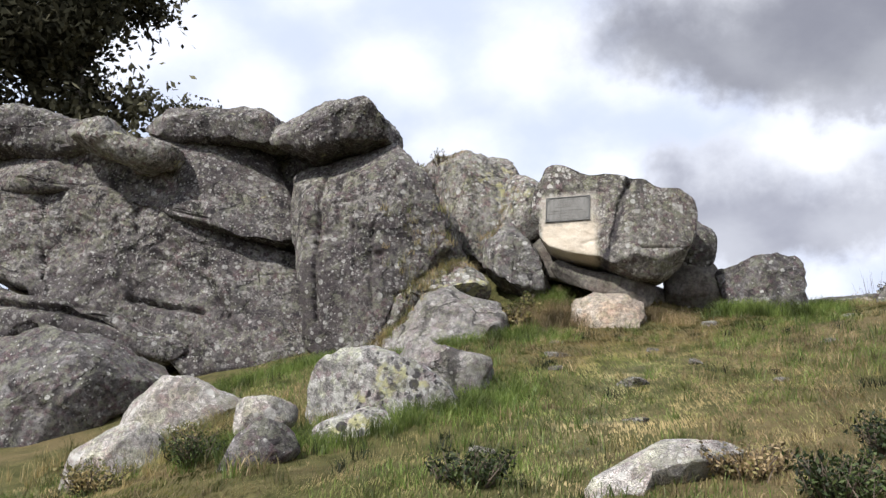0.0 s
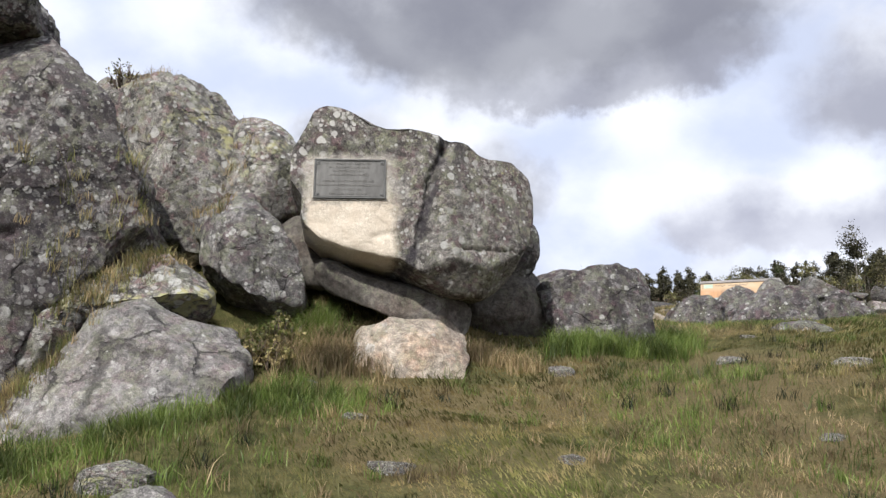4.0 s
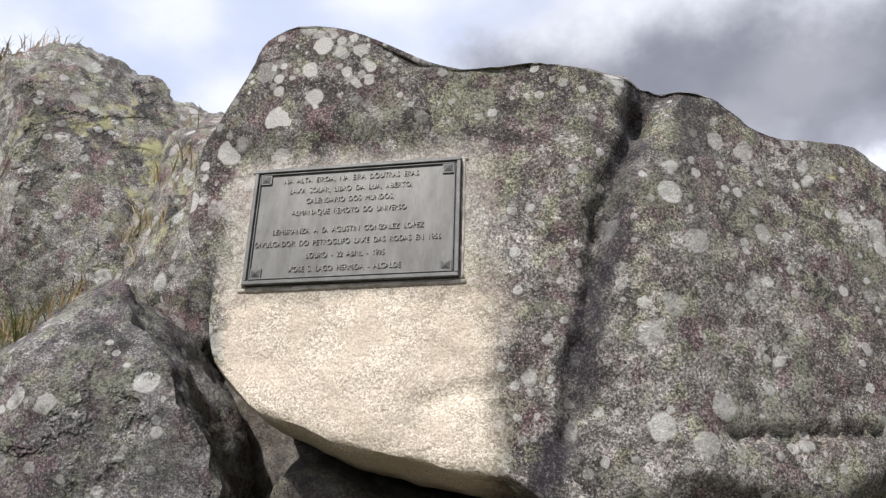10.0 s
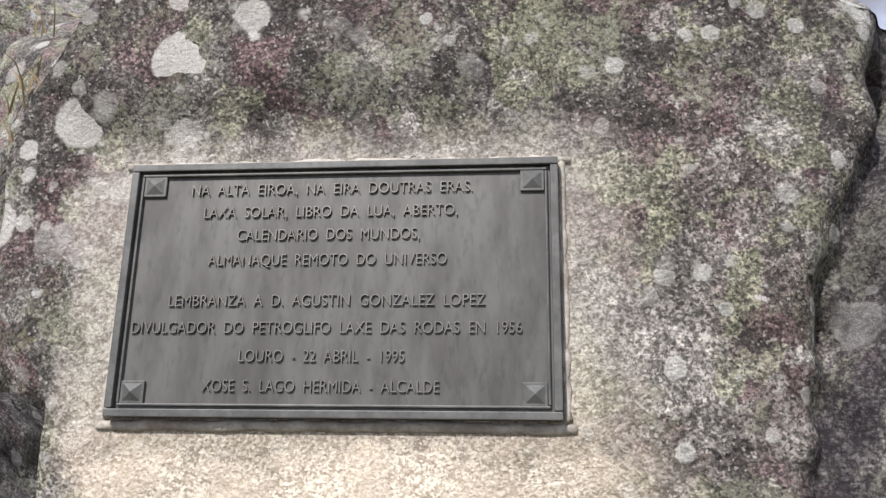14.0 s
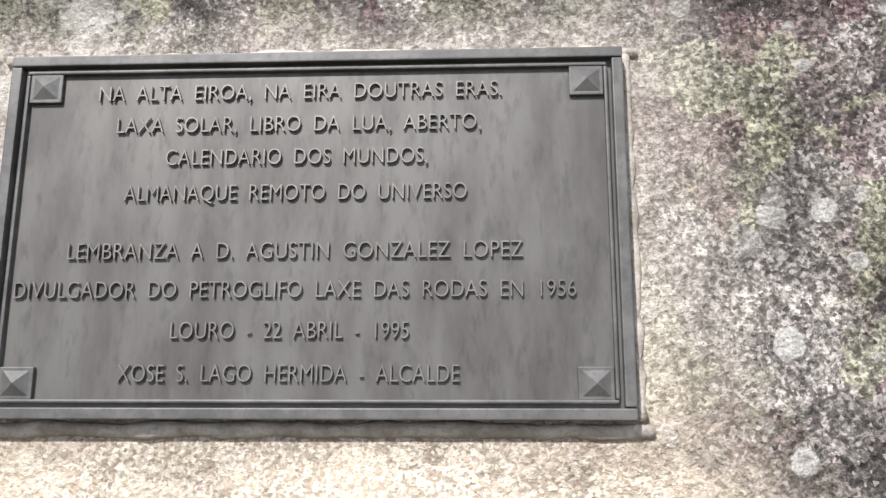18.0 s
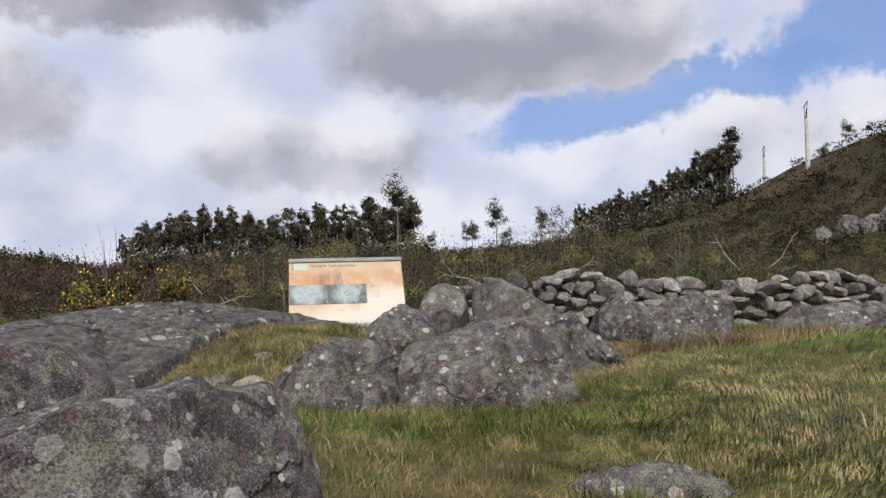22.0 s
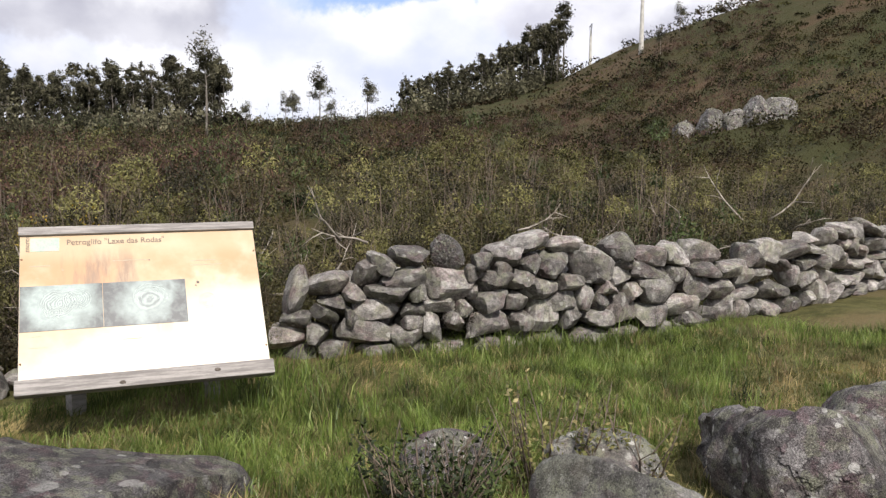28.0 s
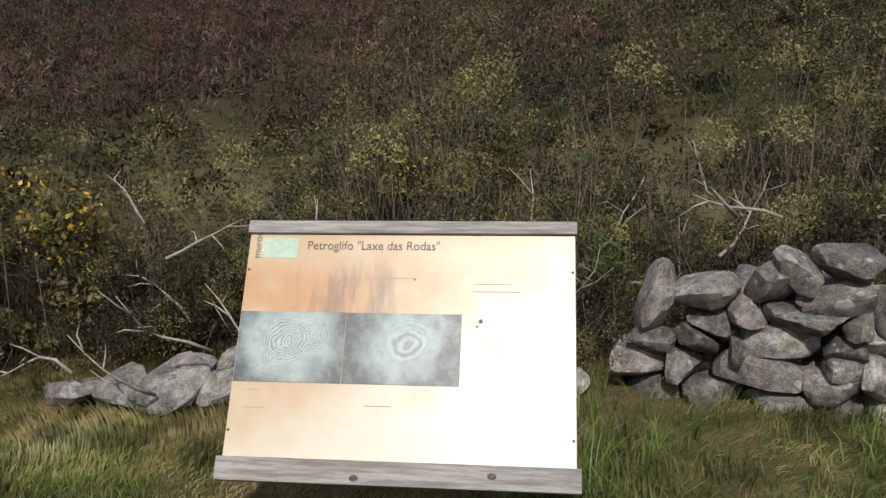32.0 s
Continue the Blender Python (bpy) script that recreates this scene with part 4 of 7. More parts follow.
def tree_parts(seed, height, spread, leaves, leaf, bare=0.45, slim=False):
    rng = np.random.default_rng(seed)
    n = 7
    trunk_pts = [np.array((0.012 * height * rng.normal() * i / n, 0.012 * height * rng.normal() * i / n, height * i / n)) for i in range(n + 1)]
    rad = [0.014 * height * (1 - 0.85 * i / n) for i in range(n + 1)]
    wood = [tube(trunk_pts, rad, 7)]
    tips = []
    for i in range(16 if not slim else 12):
        f = rng.uniform(bare, 0.98)
        base = trunk_pts[0] * 0
        k = f * n
        base = trunk_pts[int(k)] * (1 - k % 1) + trunk_pts[min(n, int(k) + 1)] * (k % 1)
        a = rng.uniform(0, 2 * math.pi)
        ln = spread * rng.uniform(0.45, 1.0) * (1.15 - 0.75 * (f - bare) / (1 - bare))
        tip = base + np.array((ln * math.cos(a), ln * math.sin(a), ln * rng.uniform(0.2, 0.9)))
        mid = base * 0.5 + tip * 0.5 + np.array((0, 0, 0.1 * ln))
        wood.append(tube([base, mid, tip], [0.005 * height, 0.003 * height, 0.001 * height], 5))
        for j in range(4):
            tips.append(mid + (tip - mid) * rng.uniform(0.2, 1.15) + rng.normal(size=3) * 0.14 * spread)
    tips.append(trunk_pts[-1])
    tips = np.array(tips)
    pick = rng.integers(0, len(tips), leaves)
    c = tips[pick] + rng.normal(size=(leaves, 3)) * np.array((0.17, 0.17, 0.15)) * spread * rng.uniform(0.5, 1.3, leaves)[:, None]
    return joined(wood), leaf_quads(rng, c, leaf, leaf * 0.55, -0.4), rng.uniform(0, 1, len(tips))[pick]


def text_mesh(words, size, depth, mat, align="CENTER", squeeze=1.0, spacing=1.0, thin=0.0):
    cu = bpy.data.curves.new("writing", "FONT")
    cu.body, cu.size, cu.extrude, cu.align_x = words, size, depth, align
    cu.space_character = spacing
    cu.offset = -thin
    ob = bpy.data.objects.new("writing", cu)
    scene.collection.objects.link(ob)
    me = bpy.data.meshes.new_from_object(ob.evaluated_get(bpy.context.evaluated_depsgraph_get()))
    bpy.data.objects.remove(ob)
    me.transform(Matrix.Diagonal((squeeze, 1, 1, 1)))
    me.materials.clear()
    me.materials.append(mat)
    return me

# ---------------------------------------------------------------- rocks
rock("outcrop_block", (-5.93, -0.69, 2.26), 166, 14,
     [(-2.57, 0.77), (-1.8, 0.78), (-0.78, 0.71), (0.68, 0.77), (1.71, 0.82), (2.17, 0.65), (2.41, 0.11), (2.54, -0.55), (2.46, -0.86), (2.0, -0.71), (1.29, -0.5), (0.37, -0.28), (-0.52, -0.03), (-2.4, 0.22)],
     0.22, 2.2, M_OUTCROP, "grey granite outcrop block with pale lichen patches above a diagonal crack", seed=1, p=13, rough=0.06, res=0.03, group='outcrop')
rock("outcrop_block", (-5.61, -0.74, 1.27), 166, 10,
     [(-2.78, 1.43), (-1.98, 1.25), (-0.96, 1.1), (0.04, 0.86), (0.9, 0.63), (1.65, 0.43), (2.15, 0.27), (2.36, -0.06), (2.64, -0.88), (2.79, -1.44), (2.14, -1.58), (1.15, -1.59), (0.8, -1.16), (-0.3, -0.84), (-1.13, -0.4), (-2.46, 0.16)],
     0.26, 2.0, M_OUTCROP, "grey granite outcrop block with a stained, weathered face under a crack", seed=2, p=13, rough=0.07, res=0.03, group='outcrop', cracks=[(0.3, -0.55, 1.3, -0.75, 0.03, 0.1), (1.3, -0.35, 1.75, -1.0, 0.03, 0.08), (-1.2, 0.9, -0.9, -0.3, 0.03, 0.06), (0.2, 0.7, 0.35, -0.6, 0.05, 0.06), (1.0, 0.2, 2.2, 0.05, 0.025, 0.05)])
rock("outcrop_block", (-2.39, -0.27, 1.33), 172, 14,
     [(-1.09, 1.21), (-0.89, 1.36), (-0.48, 1.49), (0.32, 1.51), (0.57, 1.1), (0.9, 0.53), (1.14, 0.07), (0.8, -0.43), (0.42, -1.0), (0.14, -1.54), (-0.32, -1.67), (-0.57, -0.98), (-0.8, -0.09), (-1.03, 0.55)],
     0.26, 2.2, M_OUTCROP, "grey granite outcrop block split by upright cracks and speckled with lichen", seed=3, p=13, rough=0.07, res=0.022, group='outcrop', cracks=[(-0.55, 1.2, -0.45, -0.9, 0.03, 0.07), (-0.1, 0.8, 0.0, -0.3, 0.025, 0.03), (0.45, 0.9, 0.2, 0.1, 0.03, 0.04), (0.2, 0.1, 0.25, -0.8, 0.025, 0.04), (-0.3, 0.5, 0.1, 0.62, 0.025, 0.03)])
rock("outcrop_ledge", (-5.84, -1.36, 0.58), 162, 8,
     [(-1.59, 0.6), (-0.88, 0.31), (-0.42, 0.16), (0.35, -0.02), (1.56, -0.27), (1.6, -0.59), (1.02, -0.6), (-0.04, -0.41), (-1.38, -0.4)],
     0.5, 1.6, M_OUTCROP, "overhanging grey granite ledge low on the outcrop", seed=4, p=3.4, rough=0.09, res=0.04, group='outcrop', cracks=[(-1.2, 0.1, 1.1, -0.22, 0.05, 0.14)])
rock("outcrop_slab", (-4.89, -2.72, -0.73), 160, 22,
     [(-1.24, 0.92), (-0.52, 0.94), (0.07, 0.97), (0.83, 0.82), (1.4, 0.68), (1.32, 0.45), (0.95, 0.14), (0.74, -0.27), (0.58, -0.88), (-0.57, -1.2)],
     0.4, 1.6, M_RIDGE, "broad dark sloping granite slab at the outcrop foot", seed=5, p=3.6, rough=0.09, res=0.04, group='outcrop', cracks=[(-1.3, -0.1, 0.2, -0.5, 0.05, 0.08)])
rock("cap_rock", (-4.76, -0.36, 3.16), 172, 0,
     [(-1.0, 0.02), (-0.53, 0.21), (0.06, 0.28), (0.64, 0.22), (1.0, 0.09), (1.0, -0.23), (0.74, -0.3), (0.34, -0.28), (-0.24, -0.26), (-0.82, -0.12)],
     0.22, 1.2, M_OUTCROP, "flat grey cap rock lying on the outcrop", seed=6, p=5.0, rough=0.07, res=0.03, breaks=9, cut=(0.72, 0.95), facet=0.5, sharp=34, planes=[(0.1, -0.55, 0.83, 0.30)])
rock("cap_rock", (-2.84, -0.31, 2.94), 172, 0,
     [(-0.86, 0.13), (-0.37, 0.22), (0.20, 0.30), (0.52, 0.31), (0.68, 0.14), (0.76, -0.20), (0.50, -0.26), (0.1, -0.27), (-0.35, -0.30), (-0.81, -0.20)],
     0.22, 1.2, M_OUTCROP, "flat-bottomed grey cap rock overhanging the outcrop", seed=7, p=5.0, rough=0.08, res=0.028, breaks=9, cut=(0.72, 0.95), facet=0.5, sharp=34, planes=[(-0.12, -0.5, 0.86, 0.34)])
rock("ledge_rock", (-7.08, -1.04, 3.11), 165, 0,
     [(-1.22, 0.27), (-0.47, 0.27), (0.35, 0.28), (0.76, 0.19), (1.22, -0.04), (1.12, -0.36), (0.4, -0.36), (-0.42, -0.29), (-1.16, -0.27)],
     0.25, 1.5, M_OUTCROP, "rounded grey rock on top of the outcrop", seed=8, p=2.8, rough=0.08, res=0.05, breaks=5, cut=(0.84, 0.97))
rock("ledge_rock", (-5.51, -1.04, 2.81), 165, 0,
     [(-0.82, 0.11), (-0.52, 0.3), (-0.14, 0.29), (0.02, 0.09), (0.31, -0.06), (0.82, -0.06), (0.66, -0.34), (0.29, -0.38), (-0.25, -0.12)],
     0.35, 0.8, M_LICHEN, "pale lichened rock wedged on the outcrop top", seed=9, p=2.8, rough=0.06, res=0.04, breaks=5, cut=(0.84, 0.97))
rock("lichened_rock", (-1.56, 1.17, 2.24), 172, 18,
     [(-0.82, 0.50), (-0.74, 0.64), (-0.23, 0.66), (0.12, 0.60), (0.44, 0.48), (0.62, 0.32), (0.80, 0.0), (0.86, -0.3), (0.80, -0.75), (0.2, -0.95), (-0.12, -0.8), (-0.38, -0.2), (-0.64, 0.25)],
     0.35, 1.3, M_LICHEN, "outcrop rock crusted with white and yellow-green lichen", seed=10, p=3.6, rough=0.10, res=0.025, group='outcrop')
rock("lichened_rock", (-2.15, 3.14, 2.90), 172, 8,
     [(-1.0, 0.10), (-0.92, 0.69), (-0.25, 0.68), (0.16, 0.62), (0.55, 0.47), (0.82, 0.21), (1.0, -0.27), (1.0, -1.0), (-0.9, -1.0)],
     0.5, 1.2, M_LICHEN, "higher outcrop rock behind, pale with lichen", seed=63, p=3.2, rough=0.09, res=0.035, group='outcrop')
rock("leaning_rock", (-0.72, 0.31, 1.3), 185, 22,
     [(-0.43, 0.09), (-0.28, 0.35), (-0.15, 0.46), (0.03, 0.43), (0.25, 0.17), (0.43, -0.19), (0.44, -0.44), (0.2, -0.46), (-0.1, -0.32), (-0.33, -0.16)],
     0.2, 0.6, M_GREYROCK, "grey wedge-shaped rock leaning beside the plaque boulder", seed=11, p=3.6, facet=0.8, rough=0.08, res=0.022)
# M_SHADE gives this rock the shade of the gap as a colour
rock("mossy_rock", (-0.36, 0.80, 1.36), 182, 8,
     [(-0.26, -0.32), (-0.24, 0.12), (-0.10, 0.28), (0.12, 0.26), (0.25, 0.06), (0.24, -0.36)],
     0.12, 0.3, M_SHADE, "mossy rock in the gap beside the boulder, coloured dark for shade", seed=64, p=3.0, rough=0.05, res=0.035)
rock("sloping_slab", (-1.46, -0.6, 0.35), 190, 35,
     [(-0.9, -0.69), (-0.65, -0.49), (-0.37, 0.01), (-0.07, 0.38), (0.09, 0.59), (0.48, 0.45), (0.71, 0.56), (0.93, 0.27), (0.96, 0.02), (0.84, -0.22), (0.56, -0.46), (0.22, -0.55), (-0.35, -0.67), (-0.63, -0.8)],
     0.14, 0.7, M_SLAB, "broad grey granite slab sloping into the grass", seed=12, p=3.8, rough=0.05, res=0.03)
rock("ridge_slab", (-1.71, -0.27, 0.69), 188, 28,
     [(-0.81, -0.76), (-0.53, -0.45), (-0.24, -0.04), (-0.0, 0.29), (0.25, 0.52), (0.51, 0.61), (0.71, 0.51), (0.83, 0.3), (0.72, 0.17), (0.41, 0.2), (0.13, -0.02), (-0.14, -0.49), (-0.41, -0.76)],
     0.2, 0.6, M_LICHEN, "long uneven granite ridge above the sloping slab", seed=13, p=3.0, rough=0.08, res=0.03)
rock("pink_rock", (0.46, 0.12, 0.43), 182, 12,
     [(-0.43, -0.34), (-0.4, 0.02), (-0.31, 0.23), (-0.09, 0.3), (0.19, 0.28), (0.4, 0.22), (0.43, 0.02), (0.37, -0.34), (0.15, -0.4), (-0.12, -0.46), (-0.33, -0.45)],
     0.35, 0.4, M_PINK, "rounded pinkish rock in the grass below the plaque", seed=14, p=4.5, facet=1.0, rough=0.08, res=0.02)
rock("low_rock", (-0.21, -0.31, 0.19), 185, 25,
     [(-0.38, 0.01), (-0.26, 0.11), (-0.09, 0.17), (0.15, 0.08), (0.34, 0.04), (0.38, -0.26), (0.1, -0.32), (-0.23, -0.34)],
     0.2, 0.3, M_RIDGE, "low flat grey rock half sunk in grass", seed=15, p=2.8, rough=0.05, res=0.025)
rock("dark_rock", (-0.09, 0.16, 0.41), 182, 18,
     [(-0.23, -0.29), (-0.15, 0.08), (-0.02, 0.21), (0.17, 0.21), (0.23, -0.0), (0.2, -0.33), (-0.03, -0.37)],
     0.2, 0.35, M_RIDGE, "dark mossy rock beside the pink rock", seed=16, p=2.8, rough=0.05, res=0.025)
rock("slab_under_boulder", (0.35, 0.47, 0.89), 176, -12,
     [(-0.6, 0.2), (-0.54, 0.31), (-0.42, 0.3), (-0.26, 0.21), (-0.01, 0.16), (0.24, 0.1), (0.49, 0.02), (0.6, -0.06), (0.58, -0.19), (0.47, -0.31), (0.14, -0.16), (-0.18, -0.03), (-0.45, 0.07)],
     0.28, 0.7, M_SHADE, "smooth slab wedged beneath the plaque boulder, its shade put into the colour", seed=17, p=3.0, rough=0.03, res=0.025)
rock("square_block", (2.06, 1.27, 0.9), 172, 4,
     [(-0.51, 0.18), (-0.46, 0.29), (-0.28, 0.34), (-0.1, 0.37), (0.2, 0.38), (0.45, 0.35), (0.51, 0.24), (0.5, -0.1), (0.46, -0.54), (0.15, -0.53), (-0.26, -0.41), (-0.45, -0.13)],
     0.28, 0.5, M_RIDGE, "squared dark granite block beside the boulder", seed=18, p=4.6, facet=0.8, rough=0.07, res=0.02, planes=[(-0.22, 0.10, 0.97, 0.32)])
rock("block_behind", (2.01, 2.22, 1.08), 200, 6,
     [(-0.36, 0.18), (-0.24, 0.26), (-0.05, 0.29), (0.17, 0.26), (0.29, 0.18), (0.31, 0.0), (0.28, -0.30), (0.0, -0.40), (-0.3, -0.38)],
     0.25, 0.7, M_RIDGE, "rounded grey rock behind the squared block", seed=19, p=3.6, rough=0.05, res=0.03)
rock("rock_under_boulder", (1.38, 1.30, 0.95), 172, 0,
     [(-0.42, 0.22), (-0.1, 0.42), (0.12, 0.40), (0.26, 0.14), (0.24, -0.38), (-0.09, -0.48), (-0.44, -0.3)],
     0.2, 0.6, M_SHADE, "rock in the hollow under the boulder, coloured dark for shade", seed=20, p=2.8, rough=0.05, res=0.035)
rock("lichened_boulder", (-0.37, -3.85, -0.45), 178, 10,
     [(-0.54, -0.33), (-0.55, 0.07), (-0.44, 0.24), (-0.28, 0.34), (-0.01, 0.34), (0.2, 0.27), (0.38, 0.1), (0.5, -0.05), (0.55, -0.32), (0.35, -0.39), (0.07, -0.43), (-0.23, -0.49), (-0.48, -0.49)],
     0.35, 0.5, M_SPECKLED, "lichen-speckled rounded boulder in the grass", seed=21, p=3.0, rough=0.06, res=0.02)
rock("foot_stone", (-0.39, -4.24, -0.7), 178, 25,
     [(-0.3, -0.02), (-0.18, 0.11), (-0.01, 0.2), (0.16, 0.17), (0.3, 0.03), (0.26, -0.26), (0.0, -0.36), (-0.22, -0.3)],
     0.2, 0.3, M_SPECKLED, "low stone blotched with white lichen", seed=22, p=2.8, rough=0.05, res=0.02)
rock("small_boulder", (-0.24, -3.08, -0.15), 178, 12,
     [(-0.38, -0.02), (-0.24, 0.13), (-0.14, 0.18), (-0.03, 0.08), (0.11, 0.05), (0.38, -0.04), (0.32, -0.31), (0.09, -0.34), (-0.21, -0.31)],
     0.3, 0.4, M_SLAB, "small angular grey boulder behind the lichened one", seed=23, p=4.2, facet=1.1, rough=0.09, res=0.02)
rock("pale_rock", (-2.5, -3.34, -0.52), 165, 25,
     [(-0.61, -0.3), (-0.46, 0.04), (-0.15, 0.2), (0.04, 0.24), (0.35, 0.15), (0.57, 0.15), (0.59, -0.05), (0.18, -0.32), (-0.11, -0.32), (-0.43, -0.4)],
     0.2, 0.4, M_PALE, "pale flat rock half buried in grass", seed=24, p=3.0, rough=0.06, res=0.025)
rock("grey_stone", (-1.03, -4.36, -0.56), 165, 15,
     [(-0.21, -0.04), (-0.18, 0.07), (0.03, 0.1), (0.21, 0.07), (0.2, -0.04), (0.02, -0.25), (-0.17, -0.26)],
     0.15, 0.2, M_PALE, "small grey stone in the grass", seed=25, p=3.2, rough=0.03, res=0.02)
rock("grey_stone", (-0.73, -4.86, -0.73), 165, 20,
     [(-0.23, -0.26), (-0.15, 0.04), (-0.01, 0.14), (0.17, 0.09), (0.22, -0.03), (0.07, -0.22), (-0.09, -0.29)],
     0.15, 0.22, M_RIDGE, "angular dark stone in the grass", seed=26, p=3.2, rough=0.05, res=0.02)
rock("pale_rock", (-2.26, -4.33, -0.9), 165, 15,
     [(-0.33, -0.31), (-0.32, 0.05), (-0.12, 0.24), (0.09, 0.27), (0.25, 0.2), (0.33, 0.02), (0.26, -0.34), (-0.18, -0.42)],
     0.2, 0.3, M_PALE, "pale rounded rock half sunk in grass", seed=27, p=3.0, rough=0.05, res=0.02)
rock("long_rock", (1.6, -5.22, -0.82), 175, 45,
     [(-0.45, -0.3), (-0.29, -0.01), (-0.09, 0.15), (0.09, 0.24), (0.35, 0.27), (0.46, 0.24), (0.36, 0.16), (0.19, 0.05), (-0.01, -0.05), (-0.06, -0.35), (-0.38, -0.43)],
     0.08, 0.25, M_PALE, "long low pale rock in rough grass", seed=28, p=2.8, rough=0.05, res=0.02)
rock("outcrop_core", (-5.3, 0.39, 1.92), 168, 8,
     [(-2.85, 1.41), (-1.55, 1.39), (-0.67, 1.55), (0.92, 1.48), (2.27, 1.42), (2.88, 1.16), (3.21, 0.48), (2.87, -0.97), (0.58, -1.73), (-1.97, -1.39), (-2.81, -0.55), (-3.19, 0.79)],
     0.3, 1.6, M_OUTCROP, "inner mass of the grey granite outcrop", seed=60, p=4, rough=0.06, res=0.06, group='outcrop')
rock("ridge_rock", (4.54, 3.35, 1.01), 215, 8,
     [(-0.53, -0.12), (-0.47, 0.11), (-0.38, 0.2), (-0.2, 0.26), (-0.01, 0.3), (0.24, 0.34), (0.41, 0.28), (0.49, 0.09), (0.53, -0.12), (0.40, -0.40), (-0.02, -0.45), (-0.35, -0.42), (-0.48, -0.28)],
     0.34, 0.9, M_RIDGE, "dark granite boulder with ring lichens and a smooth purplish face", seed=30, p=3.8, facet=0.7, rough=0.07, res=0.02, sharp=34, planes=[(-0.45, -0.72, 0.53, 0.26), (0.30, -0.94, 0.16, 0.24), (-0.15, -0.30, 0.94, 0.30)])
rock("ridge_rock", (5.4, 4.18, 1.12), 218, 8,
     [(-0.37, 0.08), (-0.33, 0.20), (-0.25, 0.23), (-0.05, 0.23), (0.1, 0.21), (0.25, 0.25), (0.45, 0.25), (0.58, 0.16), (0.68, -0.05), (0.70, -0.35), (0.1, -0.42), (-0.36, -0.38)],
     0.30, 0.8, M_RIDGE, "dark knobbly granite with a gaping crack on the ridge", seed=31, p=4.0, facet=0.8, rough=0.09, res=0.022, sharp=34, cracks=[(-0.25, 0.08, 0.08, 0.02, 0.03, 0.10), (0.08, 0.02, 0.2, 0.1, 0.025, 0.08)], planes=[(0.05, -0.62, 0.78, 0.30)])
rock("ridge_rock", (3.79, 3.72, 0.97), 215, 10,
     [(-0.37, -0.12), (-0.31, 0.02), (-0.25, 0.13), (-0.13, 0.22), (0.04, 0.27), (0.19, 0.27), (0.34, 0.16), (0.39, -0.01), (0.39, -0.25), (0.11, -0.36), (-0.26, -0.33)],
     0.26, 0.7, M_RIDGE, "split grey granite rock in the grass", seed=32, p=3.4, facet=0.8, rough=0.09, res=0.02, sharp=34, cracks=[(-0.12, 0.22, -0.3, -0.15, 0.025, 0.07)])
rock("ridge_rock", (4.53, 4.25, 1.20), 215, 8,
     [(-0.27, -0.28), (-0.20, 0.03), (-0.06, 0.18), (0.04, 0.24), (0.16, 0.18), (0.27, 0.02), (0.30, -0.35), (0.0, -0.40)],
     0.22, 0.6, M_RIDGE, "dark wedge-shaped rock below the reading panel", seed=33, p=3.4, facet=0.7, rough=0.07, res=0.02, sharp=34)
rock("ridge_rubble", (5.95, 3.86, 0.98), 215, 22,
     [(-0.45, 0.36), (-0.22, 0.34), (0.02, 0.16), (0.16, 0.02), (0.42, -0.06), (0.46, -0.3), (-0.03, -0.42), (-0.46, -0.3)],
     0.12, 0.6, M_RIDGE, "broken brownish granite sloping from the ridge into grass", seed=36, p=3.0, facet=1.0, rough=0.12, res=0.025, sharp=30, cracks=[(-0.3, 0.1, 0.2, -0.1, 0.03, 0.06)])
rock("pale_rock", (3.42, 3.92, 1.0), 215, 35,
     [(-0.13, -0.03), (-0.08, 0.05), (0.05, 0.08), (0.14, 0.03), (0.12, -0.1), (-0.1, -0.12)],
     0.06, 0.15, M_PINK, "small pale stone set in the turf", seed=37, p=2.8, rough=0.03, res=0.015)
rock("ring_lichen_rock", (5.23, 4.75, 1.43), 222, 12,
     [(-0.17, -0.03), (-0.15, 0.06), (-0.1, 0.12), (0.02, 0.15), (0.11, 0.13), (0.15, 0.06), (0.17, -0.05), (0.11, -0.29), (-0.15, -0.31)],
     0.3, 0.5, M_RING, "rounded grey rock ringed with pale lichen", seed=34, p=2.9, rough=0.04, res=0.02)
rock("ring_lichen_rock", (5.9, 4.67, 1.38), 222, 15,
     [(-0.41, 0.14), (-0.37, 0.21), (-0.27, 0.22), (-0.17, 0.19), (-0.03, 0.13), (0.12, 0.04), (0.25, -0.03), (0.42, -0.27), (0.33, -0.38), (-0.22, -0.38), (-0.34, -0.27), (-0.4, 0.03)],
     0.35, 0.6, M_RING, "broad grey rock ringed with pale lichen", seed=35, p=3.0, rough=0.05, res=0.022)
rock("grey_rock", (7.46, 4.74, 1.12), 222, 15,
     [(-0.60, 0.05), (-0.56, 0.28), (-0.4, 0.32), (-0.23, 0.23), (-0.04, 0.19), (0.26, 0.17), (0.53, -0.05), (0.62, -0.33), (0.08, -0.40), (-0.5, -0.32)],
     0.22, 0.7, M_RIDGE, "low brownish granite rock in grass", seed=38, p=3.2, facet=1.0, rough=0.10, res=0.028, sharp=34, cracks=[(-0.3, 0.2, -0.1, -0.2, 0.03, 0.06)])
rock("grey_rock", (8.84, 3.74, 1.10), 225, 15,
     [(-0.69, -0.05), (-0.61, 0.13), (-0.29, 0.23), (-0.01, 0.27), (0.29, 0.22), (0.62, 0.13), (0.69, -0.2), (-0.34, -0.34)],
     0.3, 0.7, M_RIDGE, "low granite rock in grass by the stone wall", seed=39, p=3.0, facet=0.9, rough=0.09, res=0.03, sharp=34)
